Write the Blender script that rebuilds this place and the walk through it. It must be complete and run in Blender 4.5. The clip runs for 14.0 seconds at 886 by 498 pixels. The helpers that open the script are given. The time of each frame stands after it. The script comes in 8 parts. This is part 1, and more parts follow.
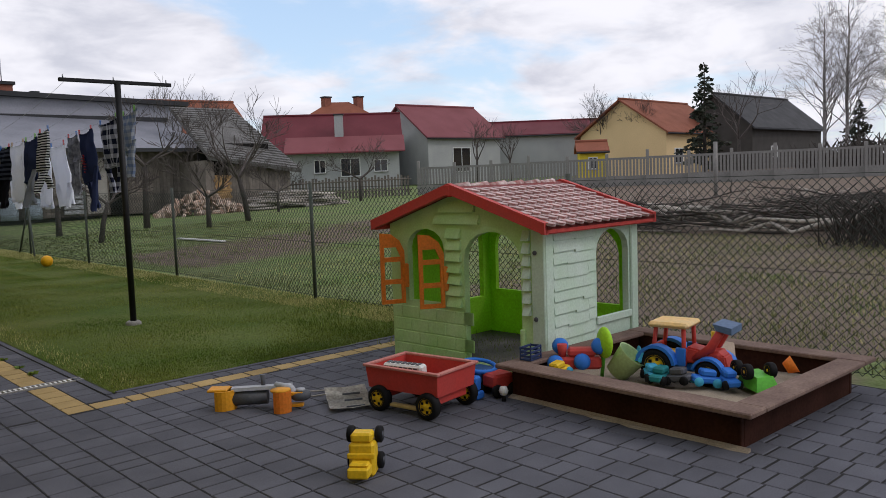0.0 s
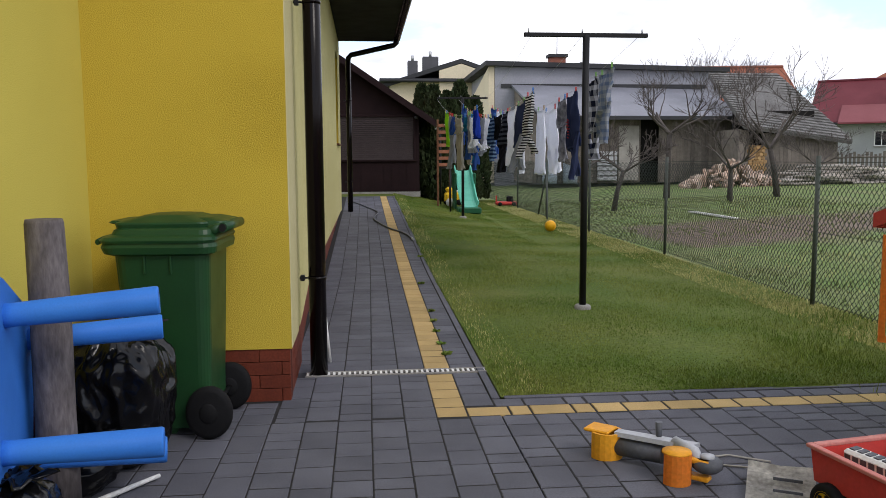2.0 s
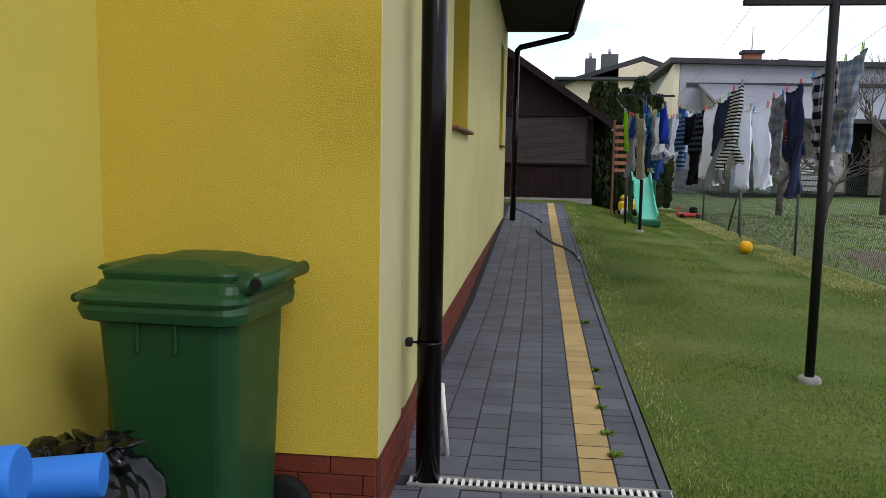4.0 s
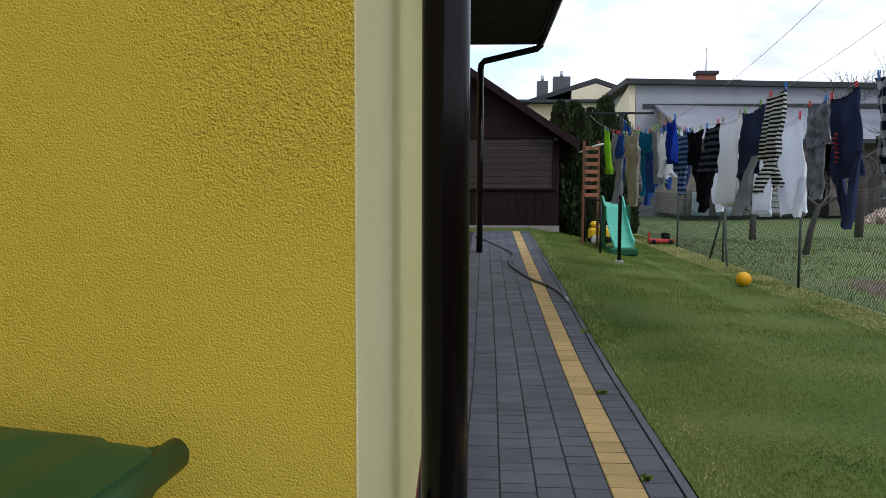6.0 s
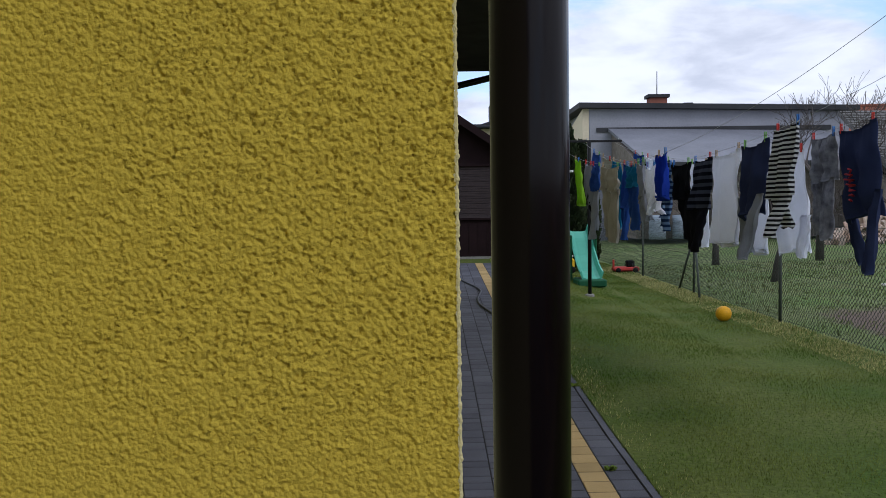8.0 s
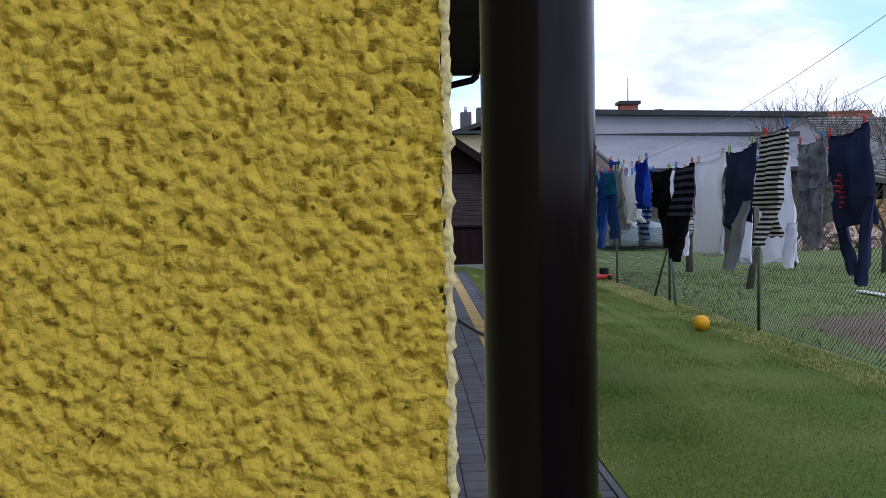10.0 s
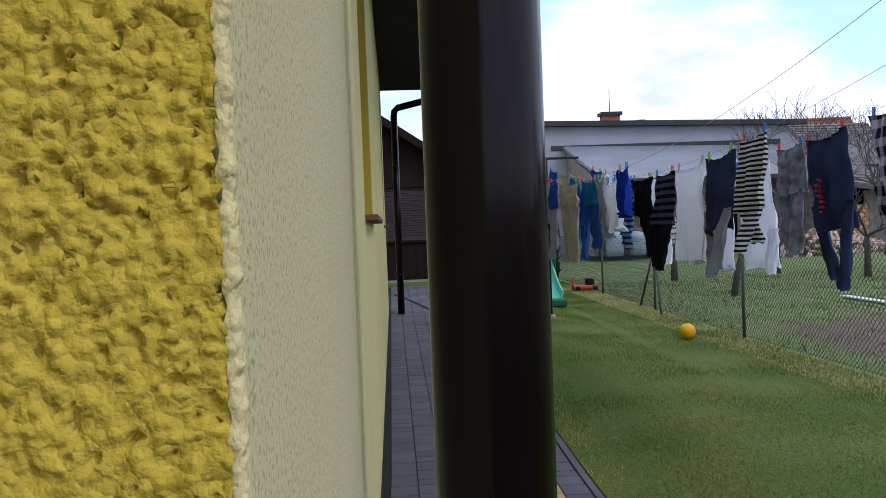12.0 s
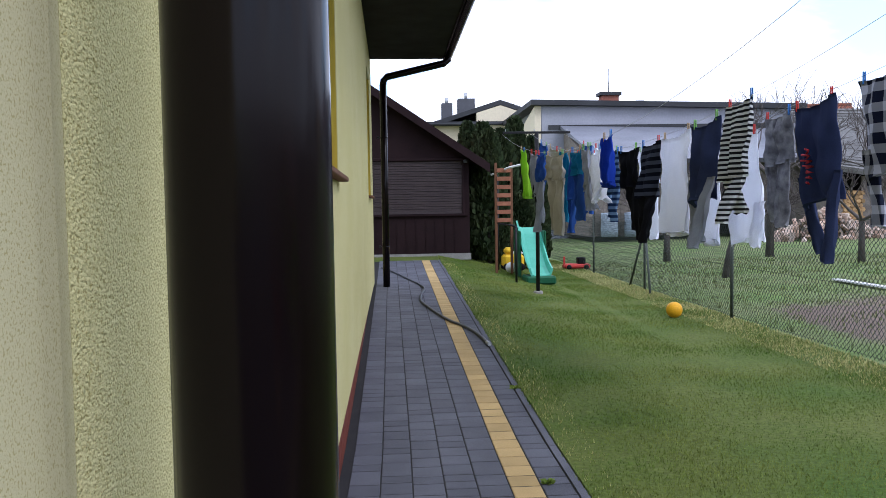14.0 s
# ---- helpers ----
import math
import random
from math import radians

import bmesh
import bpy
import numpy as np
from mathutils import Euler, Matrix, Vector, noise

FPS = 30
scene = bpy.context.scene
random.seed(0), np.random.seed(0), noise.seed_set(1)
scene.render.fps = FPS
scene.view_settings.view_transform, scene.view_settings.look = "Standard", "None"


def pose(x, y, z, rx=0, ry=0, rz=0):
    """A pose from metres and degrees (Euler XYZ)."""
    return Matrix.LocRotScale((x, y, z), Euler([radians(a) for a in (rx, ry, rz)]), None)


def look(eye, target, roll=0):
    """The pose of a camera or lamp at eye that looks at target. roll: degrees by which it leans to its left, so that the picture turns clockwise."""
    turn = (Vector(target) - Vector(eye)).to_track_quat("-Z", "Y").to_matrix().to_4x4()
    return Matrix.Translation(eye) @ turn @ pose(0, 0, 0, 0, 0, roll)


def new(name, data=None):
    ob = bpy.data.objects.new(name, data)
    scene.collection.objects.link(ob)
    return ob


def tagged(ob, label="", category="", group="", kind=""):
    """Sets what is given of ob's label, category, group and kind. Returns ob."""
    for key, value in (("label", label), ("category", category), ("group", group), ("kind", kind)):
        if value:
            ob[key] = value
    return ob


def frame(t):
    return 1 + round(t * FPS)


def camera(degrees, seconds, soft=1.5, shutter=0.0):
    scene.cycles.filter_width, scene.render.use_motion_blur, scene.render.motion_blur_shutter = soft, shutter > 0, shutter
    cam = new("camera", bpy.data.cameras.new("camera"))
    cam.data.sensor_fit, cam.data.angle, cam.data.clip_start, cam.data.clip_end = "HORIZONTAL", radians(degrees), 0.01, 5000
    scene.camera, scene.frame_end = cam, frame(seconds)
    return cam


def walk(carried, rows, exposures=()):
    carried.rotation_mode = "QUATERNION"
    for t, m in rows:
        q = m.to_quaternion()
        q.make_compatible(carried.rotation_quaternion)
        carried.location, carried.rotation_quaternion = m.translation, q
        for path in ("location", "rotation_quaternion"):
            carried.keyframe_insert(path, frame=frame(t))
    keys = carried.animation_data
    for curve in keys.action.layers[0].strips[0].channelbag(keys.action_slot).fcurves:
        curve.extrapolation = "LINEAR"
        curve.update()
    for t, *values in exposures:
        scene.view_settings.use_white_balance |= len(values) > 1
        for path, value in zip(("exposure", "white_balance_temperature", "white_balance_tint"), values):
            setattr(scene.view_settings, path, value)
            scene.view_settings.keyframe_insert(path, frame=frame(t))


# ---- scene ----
cam = camera(57.35, 14.0, soft=0.8)
PATH = [
    (0, (-0.792, -5.569, 1.362), (0.555, -4.100, 1.190), -2.0),
    (0.5, (-0.508, -5.365, 1.354), (0.436, -3.610, 1.185), -1.1),
    (1, (-0.112, -5.170, 1.354), (0.452, -3.259, 1.177), -0.8),
    (1.5, (0.193, -4.911, 1.338), (0.560, -2.956, 1.137), -0.4),
    (2, (0.418, -4.525, 1.350), (0.609, -2.546, 1.131), -0.3),
    (2.5, (0.607, -4.131, 1.374), (0.528, -2.145, 1.151), -0.2),
    (3, (0.596, -3.686, 1.380), (0.404, -1.710, 1.144), 0.4),
    (3.5, (0.621, -3.207, 1.380), (0.413, -1.232, 1.142), 0.6),
    (3.7, (0.605, -3.071, 1.398), (0.378, -1.098, 1.165), 0.9),
    (5.8, (0.209, -1.438, 1.442), (0.093, 0.552, 1.279), 0.7),
    (6, (0.203, -1.272, 1.420), (0.102, 0.719, 1.263), 0.2),
    (6.5, (0.158, -0.950, 1.476), (0.041, 1.043, 1.354), -0.8),
    (7, (0.028, -0.658, 1.514), (-0.071, 1.337, 1.420), -0.5),
    (7.2, (0.007, -0.649, 1.532), (0.000, 1.348, 1.431), -0.6),
    (9.5, (-0.024, -0.250, 1.619), (0.022, 1.748, 1.527), -1.0),
    (10, (-0.011, -0.215, 1.604), (0.078, 1.782, 1.519), -1.0),
    (10.5, (-0.010, -0.216, 1.608), (0.092, 1.780, 1.534), -1.1),
    (11, (0.000, -0.211, 1.615), (0.110, 1.785, 1.550), -1.5),
    (11.5, (0.012, -0.186, 1.621), (0.129, 1.810, 1.561), -1.9),
    (12, (0.032, -0.160, 1.594), (0.155, 1.836, 1.543), -2.2),
    (12.5, (0.084, -0.175, 1.528), (0.225, 1.820, 1.480), -1.9),
    (13, (0.152, -0.171, 1.511), (0.291, 1.823, 1.455), -2.0),
    (13.5, (0.167, -0.100, 1.483), (0.307, 1.894, 1.405), -1.5),
    (14, (0.208, 0.011, 1.482), (0.335, 2.005, 1.381), -0.9),
]
walk(cam, [(t, look(eye, target, roll)) for t, eye, target, roll in PATH], exposures=((0, -0.31, 6600, 14), (1.5, 0.14, 6600, 14), (3, 0.3, 6500, 12), (6, 0.18, 6100, 10), (7, -0.09, 6000, 10), (9, -0.25, 5900, 15), (9.5, -0.18, 5750, 15), (10, 0.06, 5700, 15), (11, 0.25, 5700, 15), (11.5, 0.26, 5750, 15), (12, 0.18, 5800, 16), (12.5, 0.42, 5750, 18), (13, 0.27, 5700, 18), (13.5, 0.42, 5700, 17), (14, 0.64, 5700, 16)))


# ---- world, sun, exposure ----
def make_world():
    w = bpy.data.worlds.new("sky")
    scene.world = w
    w.use_nodes = True
    nt = w.node_tree
    nt.nodes.clear()
    N, L = nt.nodes.new, nt.links.new
    out, bg = N("ShaderNodeOutputWorld"), N("ShaderNodeBackground")
    sky = N("ShaderNodeTexSky")
    sky.sky_type, sky.sun_disc = "NISHITA", False
    sky.sun_elevation, sky.sun_rotation = SUN_EL, SUN_ROT
    tc, sep = N("ShaderNodeTexCoord"), N("ShaderNodeSeparateXYZ")
    L(tc.outputs["Generated"], sep.inputs[0])
    add = N("ShaderNodeMath"); add.operation = "ADD"; add.inputs[1].default_value = 0.22
    mx = N("ShaderNodeMath"); mx.operation = "MAXIMUM"; mx.inputs[1].default_value = 0.02
    L(sep.outputs["Z"], mx.inputs[0]); L(mx.outputs[0], add.inputs[0])
    dv = N("ShaderNodeVectorMath"); dv.operation = "DIVIDE"
    cmb = N("ShaderNodeCombineXYZ")
    for i in range(3):
        L(add.outputs[0], cmb.inputs[i])
    L(tc.outputs["Generated"], dv.inputs[0]); L(cmb.outputs[0], dv.inputs[1])
    def clouds(scale, lo, hi, off):
        mp = N("ShaderNodeMapping"); mp.inputs["Location"].default_value = off
        L(dv.outputs[0], mp.inputs[0])
        n = N("ShaderNodeTexNoise"); n.inputs["Scale"].default_value = scale; n.inputs["Detail"].default_value = 9
        n.inputs["Roughness"].default_value = 0.55; n.inputs["Distortion"].default_value = 0.25
        L(mp.outputs[0], n.inputs["Vector"])
        r = N("ShaderNodeMapRange"); r.interpolation_type = "SMOOTHSTEP"
        r.inputs["From Min"].default_value, r.inputs["From Max"].default_value = lo, hi
        L(n.outputs[0], r.inputs["Value"])
        return r.outputs[0]
    cover = clouds(1.5, 0.33, 0.50, (3.1, 1.7, 0.0))
    grey = clouds(2.6, 0.38, 0.72, (0.4, 5.2, 1.0))
    tone = N("ShaderNodeMix"); tone.data_type = "RGBA"
    tone.inputs[6].default_value, tone.inputs[7].default_value = (10.0, 10.3, 11.0, 1), (6.5, 6.9, 7.9, 1)
    L(grey, tone.inputs[0])
    blue = N("ShaderNodeMix"); blue.data_type = "RGBA"; blue.blend_type = "ADD"; blue.inputs[0].default_value = 1
    L(sky.outputs[0], blue.inputs[6]); blue.inputs[7].default_value = (3.0, 4.2, 5.6, 1)
    mix = N("ShaderNodeMix"); mix.data_type = "RGBA"
    L(cover, mix.inputs[0]); L(blue.outputs[2], mix.inputs[6]); L(tone.outputs[2], mix.inputs[7])
    L(mix.outputs[2], bg.inputs[0])
    bg.inputs[1].default_value = 0.115
    L(bg.outputs[0], out.inputs[0])


SUN_EL, SUN_ROT = radians(42), radians(140)
make_world()
sun = new("sun", bpy.data.lights.new("sun", "SUN"))
sun.data.energy, sun.data.angle, sun.data.color = 0.9, radians(16), (1.0, 0.96, 0.9)
sun.matrix_world = look((0, 0, 30), (-math.sin(SUN_ROT) * 30, -math.cos(SUN_ROT) * 30, 30 - 30 * math.tan(SUN_EL)))


# ---- materials ----
def mat(name, c1, c2=None, scale=6.0, rough=0.8, fine=60.0, vary=0.15, bump=0.15, depth=0.004, rand=0.0, metal=0.0, spec=0.2, coat=0.0, world=False, stretch=None, sheen=0.0):
    """Two-scale procedural paint: a slow blend of two colours, a fine grain that darkens, and relief from the grain."""
    m = bpy.data.materials.new(name)
    m.use_nodes = True
    nt = m.node_tree
    N, L = nt.nodes.new, nt.links.new
    b = nt.nodes["Principled BSDF"]
    tc = N("ShaderNodeNewGeometry") if world else N("ShaderNodeTexCoord")
    vec = tc.outputs["Position"] if world else tc.outputs["Object"]
    if stretch:
        mp = N("ShaderNodeMapping"); mp.inputs["Scale"].default_value = stretch
        L(vec, mp.inputs[0]); vec = mp.outputs[0]
    n1, n2 = N("ShaderNodeTexNoise"), N("ShaderNodeTexNoise")
    n1.inputs["Scale"].default_value, n1.inputs["Detail"].default_value = scale, 5
    n2.inputs["Scale"].default_value, n2.inputs["Detail"].default_value = fine, 4
    L(vec, n1.inputs["Vector"]); L(vec, n2.inputs["Vector"])
    c2 = c2 or tuple(v * 0.75 for v in c1)
    r = N("ShaderNodeMapRange"); r.inputs["From Min"].default_value, r.inputs["From Max"].default_value = 0.3, 0.7
    L(n1.outputs[0], r.inputs["Value"])
    mx = N("ShaderNodeMix"); mx.data_type = "RGBA"
    mx.inputs[6].default_value, mx.inputs[7].default_value = (*c1, 1), (*c2, 1)
    L(r.outputs[0], mx.inputs[0])
    hv = N("ShaderNodeHueSaturation")
    L(mx.outputs[2], hv.inputs["Color"])
    v = N("ShaderNodeMapRange")
    v.inputs["From Min"].default_value, v.inputs["From Max"].default_value = 0.25, 0.75
    v.inputs["To Min"].default_value, v.inputs["To Max"].default_value = 1 - vary, 1 + vary
    L(n2.outputs[0], v.inputs["Value"])
    val = v.outputs[0]
    if rand:
        oi = N("ShaderNodeObjectInfo"); isl = N("ShaderNodeNewGeometry")
        sm = N("ShaderNodeMath"); sm.operation = "ADD"
        L(oi.outputs["Random"], sm.inputs[0]); L(isl.outputs["Random Per Island"], sm.inputs[1])
        fr = N("ShaderNodeMath"); fr.operation = "FRACT"; L(sm.outputs[0], fr.inputs[0])
        rr = N("ShaderNodeMapRange"); rr.inputs["To Min"].default_value, rr.inputs["To Max"].default_value = 1 - rand, 1 + rand
        L(fr.outputs[0], rr.inputs["Value"])
        mu = N("ShaderNodeMath"); mu.operation = "MULTIPLY"
        L(val, mu.inputs[0]); L(rr.outputs[0], mu.inputs[1]); val = mu.outputs[0]
    L(val, hv.inputs["Value"])
    L(hv.outputs[0], b.inputs["Base Color"])
    rg = N("ShaderNodeMapRange"); rg.inputs["To Min"].default_value, rg.inputs["To Max"].default_value = max(0.02, rough - 0.12), min(1, rough + 0.12)
    L(n1.outputs[0], rg.inputs["Value"]); L(rg.outputs[0], b.inputs["Roughness"])
    b.inputs["Metallic"].default_value, b.inputs["Specular IOR Level"].default_value = metal, spec
    b.inputs["Coat Weight"].default_value, b.inputs["Sheen Weight"].default_value = coat, sheen
    if bump:
        bp = N("ShaderNodeBump"); bp.inputs["Strength"].default_value, bp.inputs["Distance"].default_value = bump, depth
        L(n2.outputs[0], bp.inputs["Height"]); L(bp.outputs[0], b.inputs["Normal"])
    return m


def stucco(name, c1, c2, grain, strength, dots=0.0, spot=0.6):
    """Rough mineral render: lumps with pin holes, faint streaks of dirt."""
    m = mat(name, c1, c2, scale=1.3, rough=0.9, fine=grain * 2.2, vary=0.10, bump=0, spec=0.06, world=True)
    nt = m.node_tree
    N, L = nt.nodes.new, nt.links.new
    g = N("ShaderNodeNewGeometry")
    vo = N("ShaderNodeTexVoronoi"); vo.inputs["Scale"].default_value = grain
    no = N("ShaderNodeTexNoise"); no.inputs["Scale"].default_value, no.inputs["Detail"].default_value = grain * 0.75, 4
    L(g.outputs["Position"], vo.inputs["Vector"]); L(g.outputs["Position"], no.inputs["Vector"])
    su = N("ShaderNodeMath"); su.operation = "SUBTRACT"
    L(no.outputs[0], su.inputs[0])
    sc = N("ShaderNodeMath"); sc.operation = "MULTIPLY"; sc.inputs[1].default_value = 0.55
    L(vo.outputs["Distance"], sc.inputs[0]); L(sc.outputs[0], su.inputs[1])
    bp = N("ShaderNodeBump"); bp.inputs["Strength"].default_value, bp.inputs["Distance"].default_value = strength, 1.0 / grain
    L(su.outputs[0], bp.inputs["Height"]); L(bp.outputs[0], nt.nodes["Principled BSDF"].inputs["Normal"])
    if dots:
        sp = N("ShaderNodeTexNoise"); sp.inputs["Scale"].default_value, sp.inputs["Detail"].default_value = grain * spot, 2
        L(g.outputs["Position"], sp.inputs["Vector"])
        th = N("ShaderNodeMapRange"); th.inputs["From Min"].default_value, th.inputs["From Max"].default_value = 0.555, 0.62
        th.inputs["To Max"].default_value = dots
        L(sp.outputs[0], th.inputs["Value"])
        bs = nt.nodes["Principled BSDF"]
        mx = N("ShaderNodeMix"); mx.data_type = "RGBA"; mx.inputs[7].default_value = (0.26, 0.21, 0.05, 1)
        L(th.outputs[0], mx.inputs[0]); L(bs.inputs["Base Color"].links[0].from_socket, mx.inputs[6]); L(mx.outputs[2], bs.inputs["Base Color"])
    return m


YELLOW = stucco("stucco_yellow", (0.57, 0.42, 0.056), (0.52, 0.382, 0.050), 300, 0.75)
CREAM = stucco("stucco_cream", (0.53, 0.482, 0.285), (0.485, 0.432, 0.215), 480, 0.20, 0.55, 1.0)
PALE = stucco("stucco_pale_yellow", (0.62, 0.565, 0.285), (0.575, 0.52, 0.24), 360, 0.95, 0.55, 1.0)
WARM = stucco("stucco_warm_yellow", (0.59, 0.50, 0.105), (0.55, 0.465, 0.095), 260, 0.45)
BEAD = stucco("stucco_bead", (0.64, 0.57, 0.33), (0.58, 0.48, 0.18), 420, 0.6)
PLINTH = mat("plinth_tile", (0.150, 0.033, 0.017), (0.118, 0.026, 0.014), 9, 0.6, 90, 0.2, 0.3, rand=0.10)
GROUT = mat("grout", (0.085, 0.022, 0.014), None, 9, 0.9)
PAVER = mat("paver_anthracite", (0.112, 0.113, 0.134), (0.084, 0.085, 0.102), 3, 0.85, 160, 0.25, 0.5, 0.003, rand=0.13, world=True)
PAVER_Y = mat("paver_sand", (0.46, 0.32, 0.14), (0.38, 0.27, 0.12), 4, 0.88, 160, 0.2, 0.5, 0.003, rand=0.12, world=True)
SAND_BED = mat("joint_sand", (0.020, 0.020, 0.021), (0.032, 0.030, 0.030), 8, 1.0, 200, 0.3, 0.4)
CONCRETE = mat("concrete", (0.30, 0.29, 0.27), (0.22, 0.21, 0.2), 5, 0.92, 90, 0.2, 0.4)
PIPE = mat("pipe_brown", (0.0045, 0.0022, 0.0024), (0.0035, 0.0018, 0.0020), 4, 0.20, 40, 0.06, 0.02, spec=0.17)
DARKWOOD = mat("dark_brown_boards", (0.020, 0.010, 0.011), (0.015, 0.008, 0.009), 3, 0.75, 30, 0.15, 0.1, spec=0.1)
SOFFIT = mat("soffit_brown", (0.007, 0.0045, 0.004), None, 3, 0.7)
SHUTTER = mat("shutter_brown", (0.062, 0.047, 0.048), (0.05, 0.038, 0.040), 4, 0.55, spec=0.15)
GREEN_BIN = mat("bin_green", (0.013, 0.058, 0.019), (0.011, 0.048, 0.016), 5, 0.4, 120, 0.08, 0.08, spec=0.3)
RUBBER = mat("black_rubber", (0.007, 0.007, 0.008), None, 12, 0.75, 90, 0.2, 0.2)
BAG = mat("black_bag_film", (0.003, 0.003, 0.0035), (0.004, 0.004, 0.005), 9, 0.20, 40, 0.1, 0.05, 0.01, spec=0.30)
BLUE = mat("plastic_blue", (0.036, 0.185, 0.62), (0.030, 0.16, 0.56), 5, 0.5, 150, 0.05, 0.05, spec=0.15)
LOG = mat("grey_log", (0.165, 0.145, 0.145), (0.085, 0.074, 0.075), 16, 0.9, 70, 0.35, 0.8, stretch=(1, 1, 0.3))
BLACK = mat("black_steel", (0.008, 0.008, 0.009), None, 8, 0.5, 90, 0.15, 0.1, spec=0.25)
LAWN = mat("lawn_soil_green", (0.058, 0.100, 0.011), (0.120, 0.136, 0.032), 0.9, 0.95, 30, 0.35, 0.6, 0.02, world=True)
GRASS = mat("grass_blades", (0.068, 0.140, 0.011), (0.205, 0.228, 0.052), 1.1, 0.75, 25, 0.3, 0, rand=0.3, world=True)
STEEL = mat("galvanised", (0.45, 0.46, 0.47), None, 8, 0.45, 60, 0.15, 0.1, metal=0.7)
FENCE = mat("fence_green_grey", (0.055, 0.070, 0.055), (0.075, 0.08, 0.07), 9, 0.6, 80, 0.2, 0.1)
WIRE = mat("fence_wire", (0.055, 0.068, 0.060), (0.038, 0.048, 0.042), 9, 0.55)
SOILED_GREEN = mat("playhouse_green", (0.52, 0.69, 0.37), (0.38, 0.62, 0.23), 4, 0.6, 70, 0.1, 0.1)
FADED_GREEN = mat("playhouse_faded", (0.55, 0.65, 0.57), (0.46, 0.60, 0.46), 4, 0.65, 70, 0.1, 0.1)
LIME = mat("playhouse_inside", (0.42, 0.76, 0.07), (0.36, 0.68, 0.05), 4, 0.6)
RED_DARK = mat("plastic_red_dark", (0.20, 0.030, 0.026), (0.15, 0.028, 0.025), 9, 0.6)
DUSTY = mat("dusty_paving", (0.16, 0.150, 0.145), (0.11, 0.105, 0.10), 5, 0.9, 60, 0.25, 0.2)
RED = mat("plastic_red", (0.52, 0.050, 0.042), (0.44, 0.058, 0.05), 6, 0.5, 60, 0.1, 0.08)
REDF = mat("plastic_red_faded", (0.64, 0.57, 0.55), (0.25, 0.058, 0.050), 19, 0.65, 60, 0.15, 0.1, rand=0.2)
ORANGE = mat("plastic_orange", (0.86, 0.27, 0.035), (0.80, 0.25, 0.04), 6, 0.5)
YELLOWP = mat("plastic_yellow", (0.75, 0.48, 0.02), (0.68, 0.42, 0.02), 6, 0.5)
AMBER = mat("plastic_amber", (0.72, 0.33, 0.02), (0.66, 0.28, 0.02), 6, 0.5)


def let_light_through(m, share):
    """Thin plastic: part of the daylight passes."""
    nt = m.node_tree
    bs = nt.nodes["Principled BSDF"]
    tr, ms = nt.nodes.new("ShaderNodeBsdfTranslucent"), nt.nodes.new("ShaderNodeMixShader")
    nt.links.new(bs.inputs["Base Color"].links[0].from_socket, tr.inputs["Color"])
    ms.inputs[0].default_value = share
    nt.links.new(bs.outputs[0], ms.inputs[1]); nt.links.new(tr.outputs[0], ms.inputs[2])
    nt.links.new(ms.outputs[0], nt.nodes["Material Output"].inputs["Surface"])


let_light_through(LIME, 0.45)
let_light_through(ORANGE, 0.35)
GREYP = mat("plastic_grey", (0.10, 0.105, 0.12), None, 6, 0.5)
SILVERP = mat("plastic_silver", (0.42, 0.43, 0.46), (0.36, 0.37, 0.40), 6, 0.45)
WHITEP = mat("plastic_white", (0.72, 0.72, 0.70), (0.62, 0.62, 0.60), 6, 0.5)
GREENP = mat("plastic_green", (0.12, 0.50, 0.05), (0.10, 0.42, 0.05), 6, 0.5)
CYANP = mat("plastic_cyan", (0.06, 0.40, 0.62), None, 6, 0.5)
SLIDE = mat("slide_mint", (0.10, 0.42, 0.30), (0.08, 0.36, 0.26), 4, 0.4)
SLIDE_D = mat("slide_dark_green", (0.015, 0.10, 0.045), None, 4, 0.45)
# red-brown stained wood, its colour deepened for the shade on upright sides
SANDWOOD_SHADED = mat("sandbox_wood_shaded", (0.050, 0.018, 0.012), (0.024, 0.010, 0.007), 4, 0.85, 50, 0.25, 0.3, spec=0.08)
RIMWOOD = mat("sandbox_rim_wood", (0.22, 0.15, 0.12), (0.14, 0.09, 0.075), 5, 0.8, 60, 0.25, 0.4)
SAND = mat("play_sand", (0.36, 0.30, 0.23), (0.28, 0.23, 0.18), 6, 0.95, 120, 0.25, 0.6, 0.01)
WOOD = mat("weathered_wood", (0.19, 0.165, 0.14), (0.12, 0.105, 0.09), 4, 0.9, 40, 0.3, 0.3, rand=0.2)
BROWNWOOD = mat("brown_wood", (0.16, 0.075, 0.04), None, 4, 0.8)
FIREWOOD = mat("firewood_ends", (0.40, 0.26, 0.12), (0.25, 0.15, 0.07), 9, 0.9, rand=0.3)
BARK = mat("bark", (0.075, 0.064, 0.056), (0.048, 0.042, 0.038), 8, 0.95, 40, 0.3, 0.5)
BIRCH = mat("birch_bark", (0.34, 0.32, 0.30), (0.14, 0.13, 0.125), 4, 0.9, 20, 0.3, 0.2)
BIRCH_TWIG = mat("birch_twigs", (0.27, 0.25, 0.24), (0.17, 0.155, 0.15), 3, 0.95)
TWIG = mat("twigs", (0.105, 0.088, 0.080), (0.070, 0.060, 0.055), 8, 0.95)
NEEDLE = mat("needles", (0.026, 0.046, 0.030), (0.062, 0.052, 0.040), 2, 0.8, 20, 0.3, 0, rand=0.35)
THUJA = mat("thuja", (0.020, 0.038, 0.014), (0.04, 0.05, 0.018), 2, 0.8, 20, 0.3, 0, rand=0.35)
RUBBLE = mat("brick_rubble", (0.46, 0.40, 0.34), (0.36, 0.22, 0.15), 2.5, 0.95, 20, 0.3, 0.3, rand=0.35)
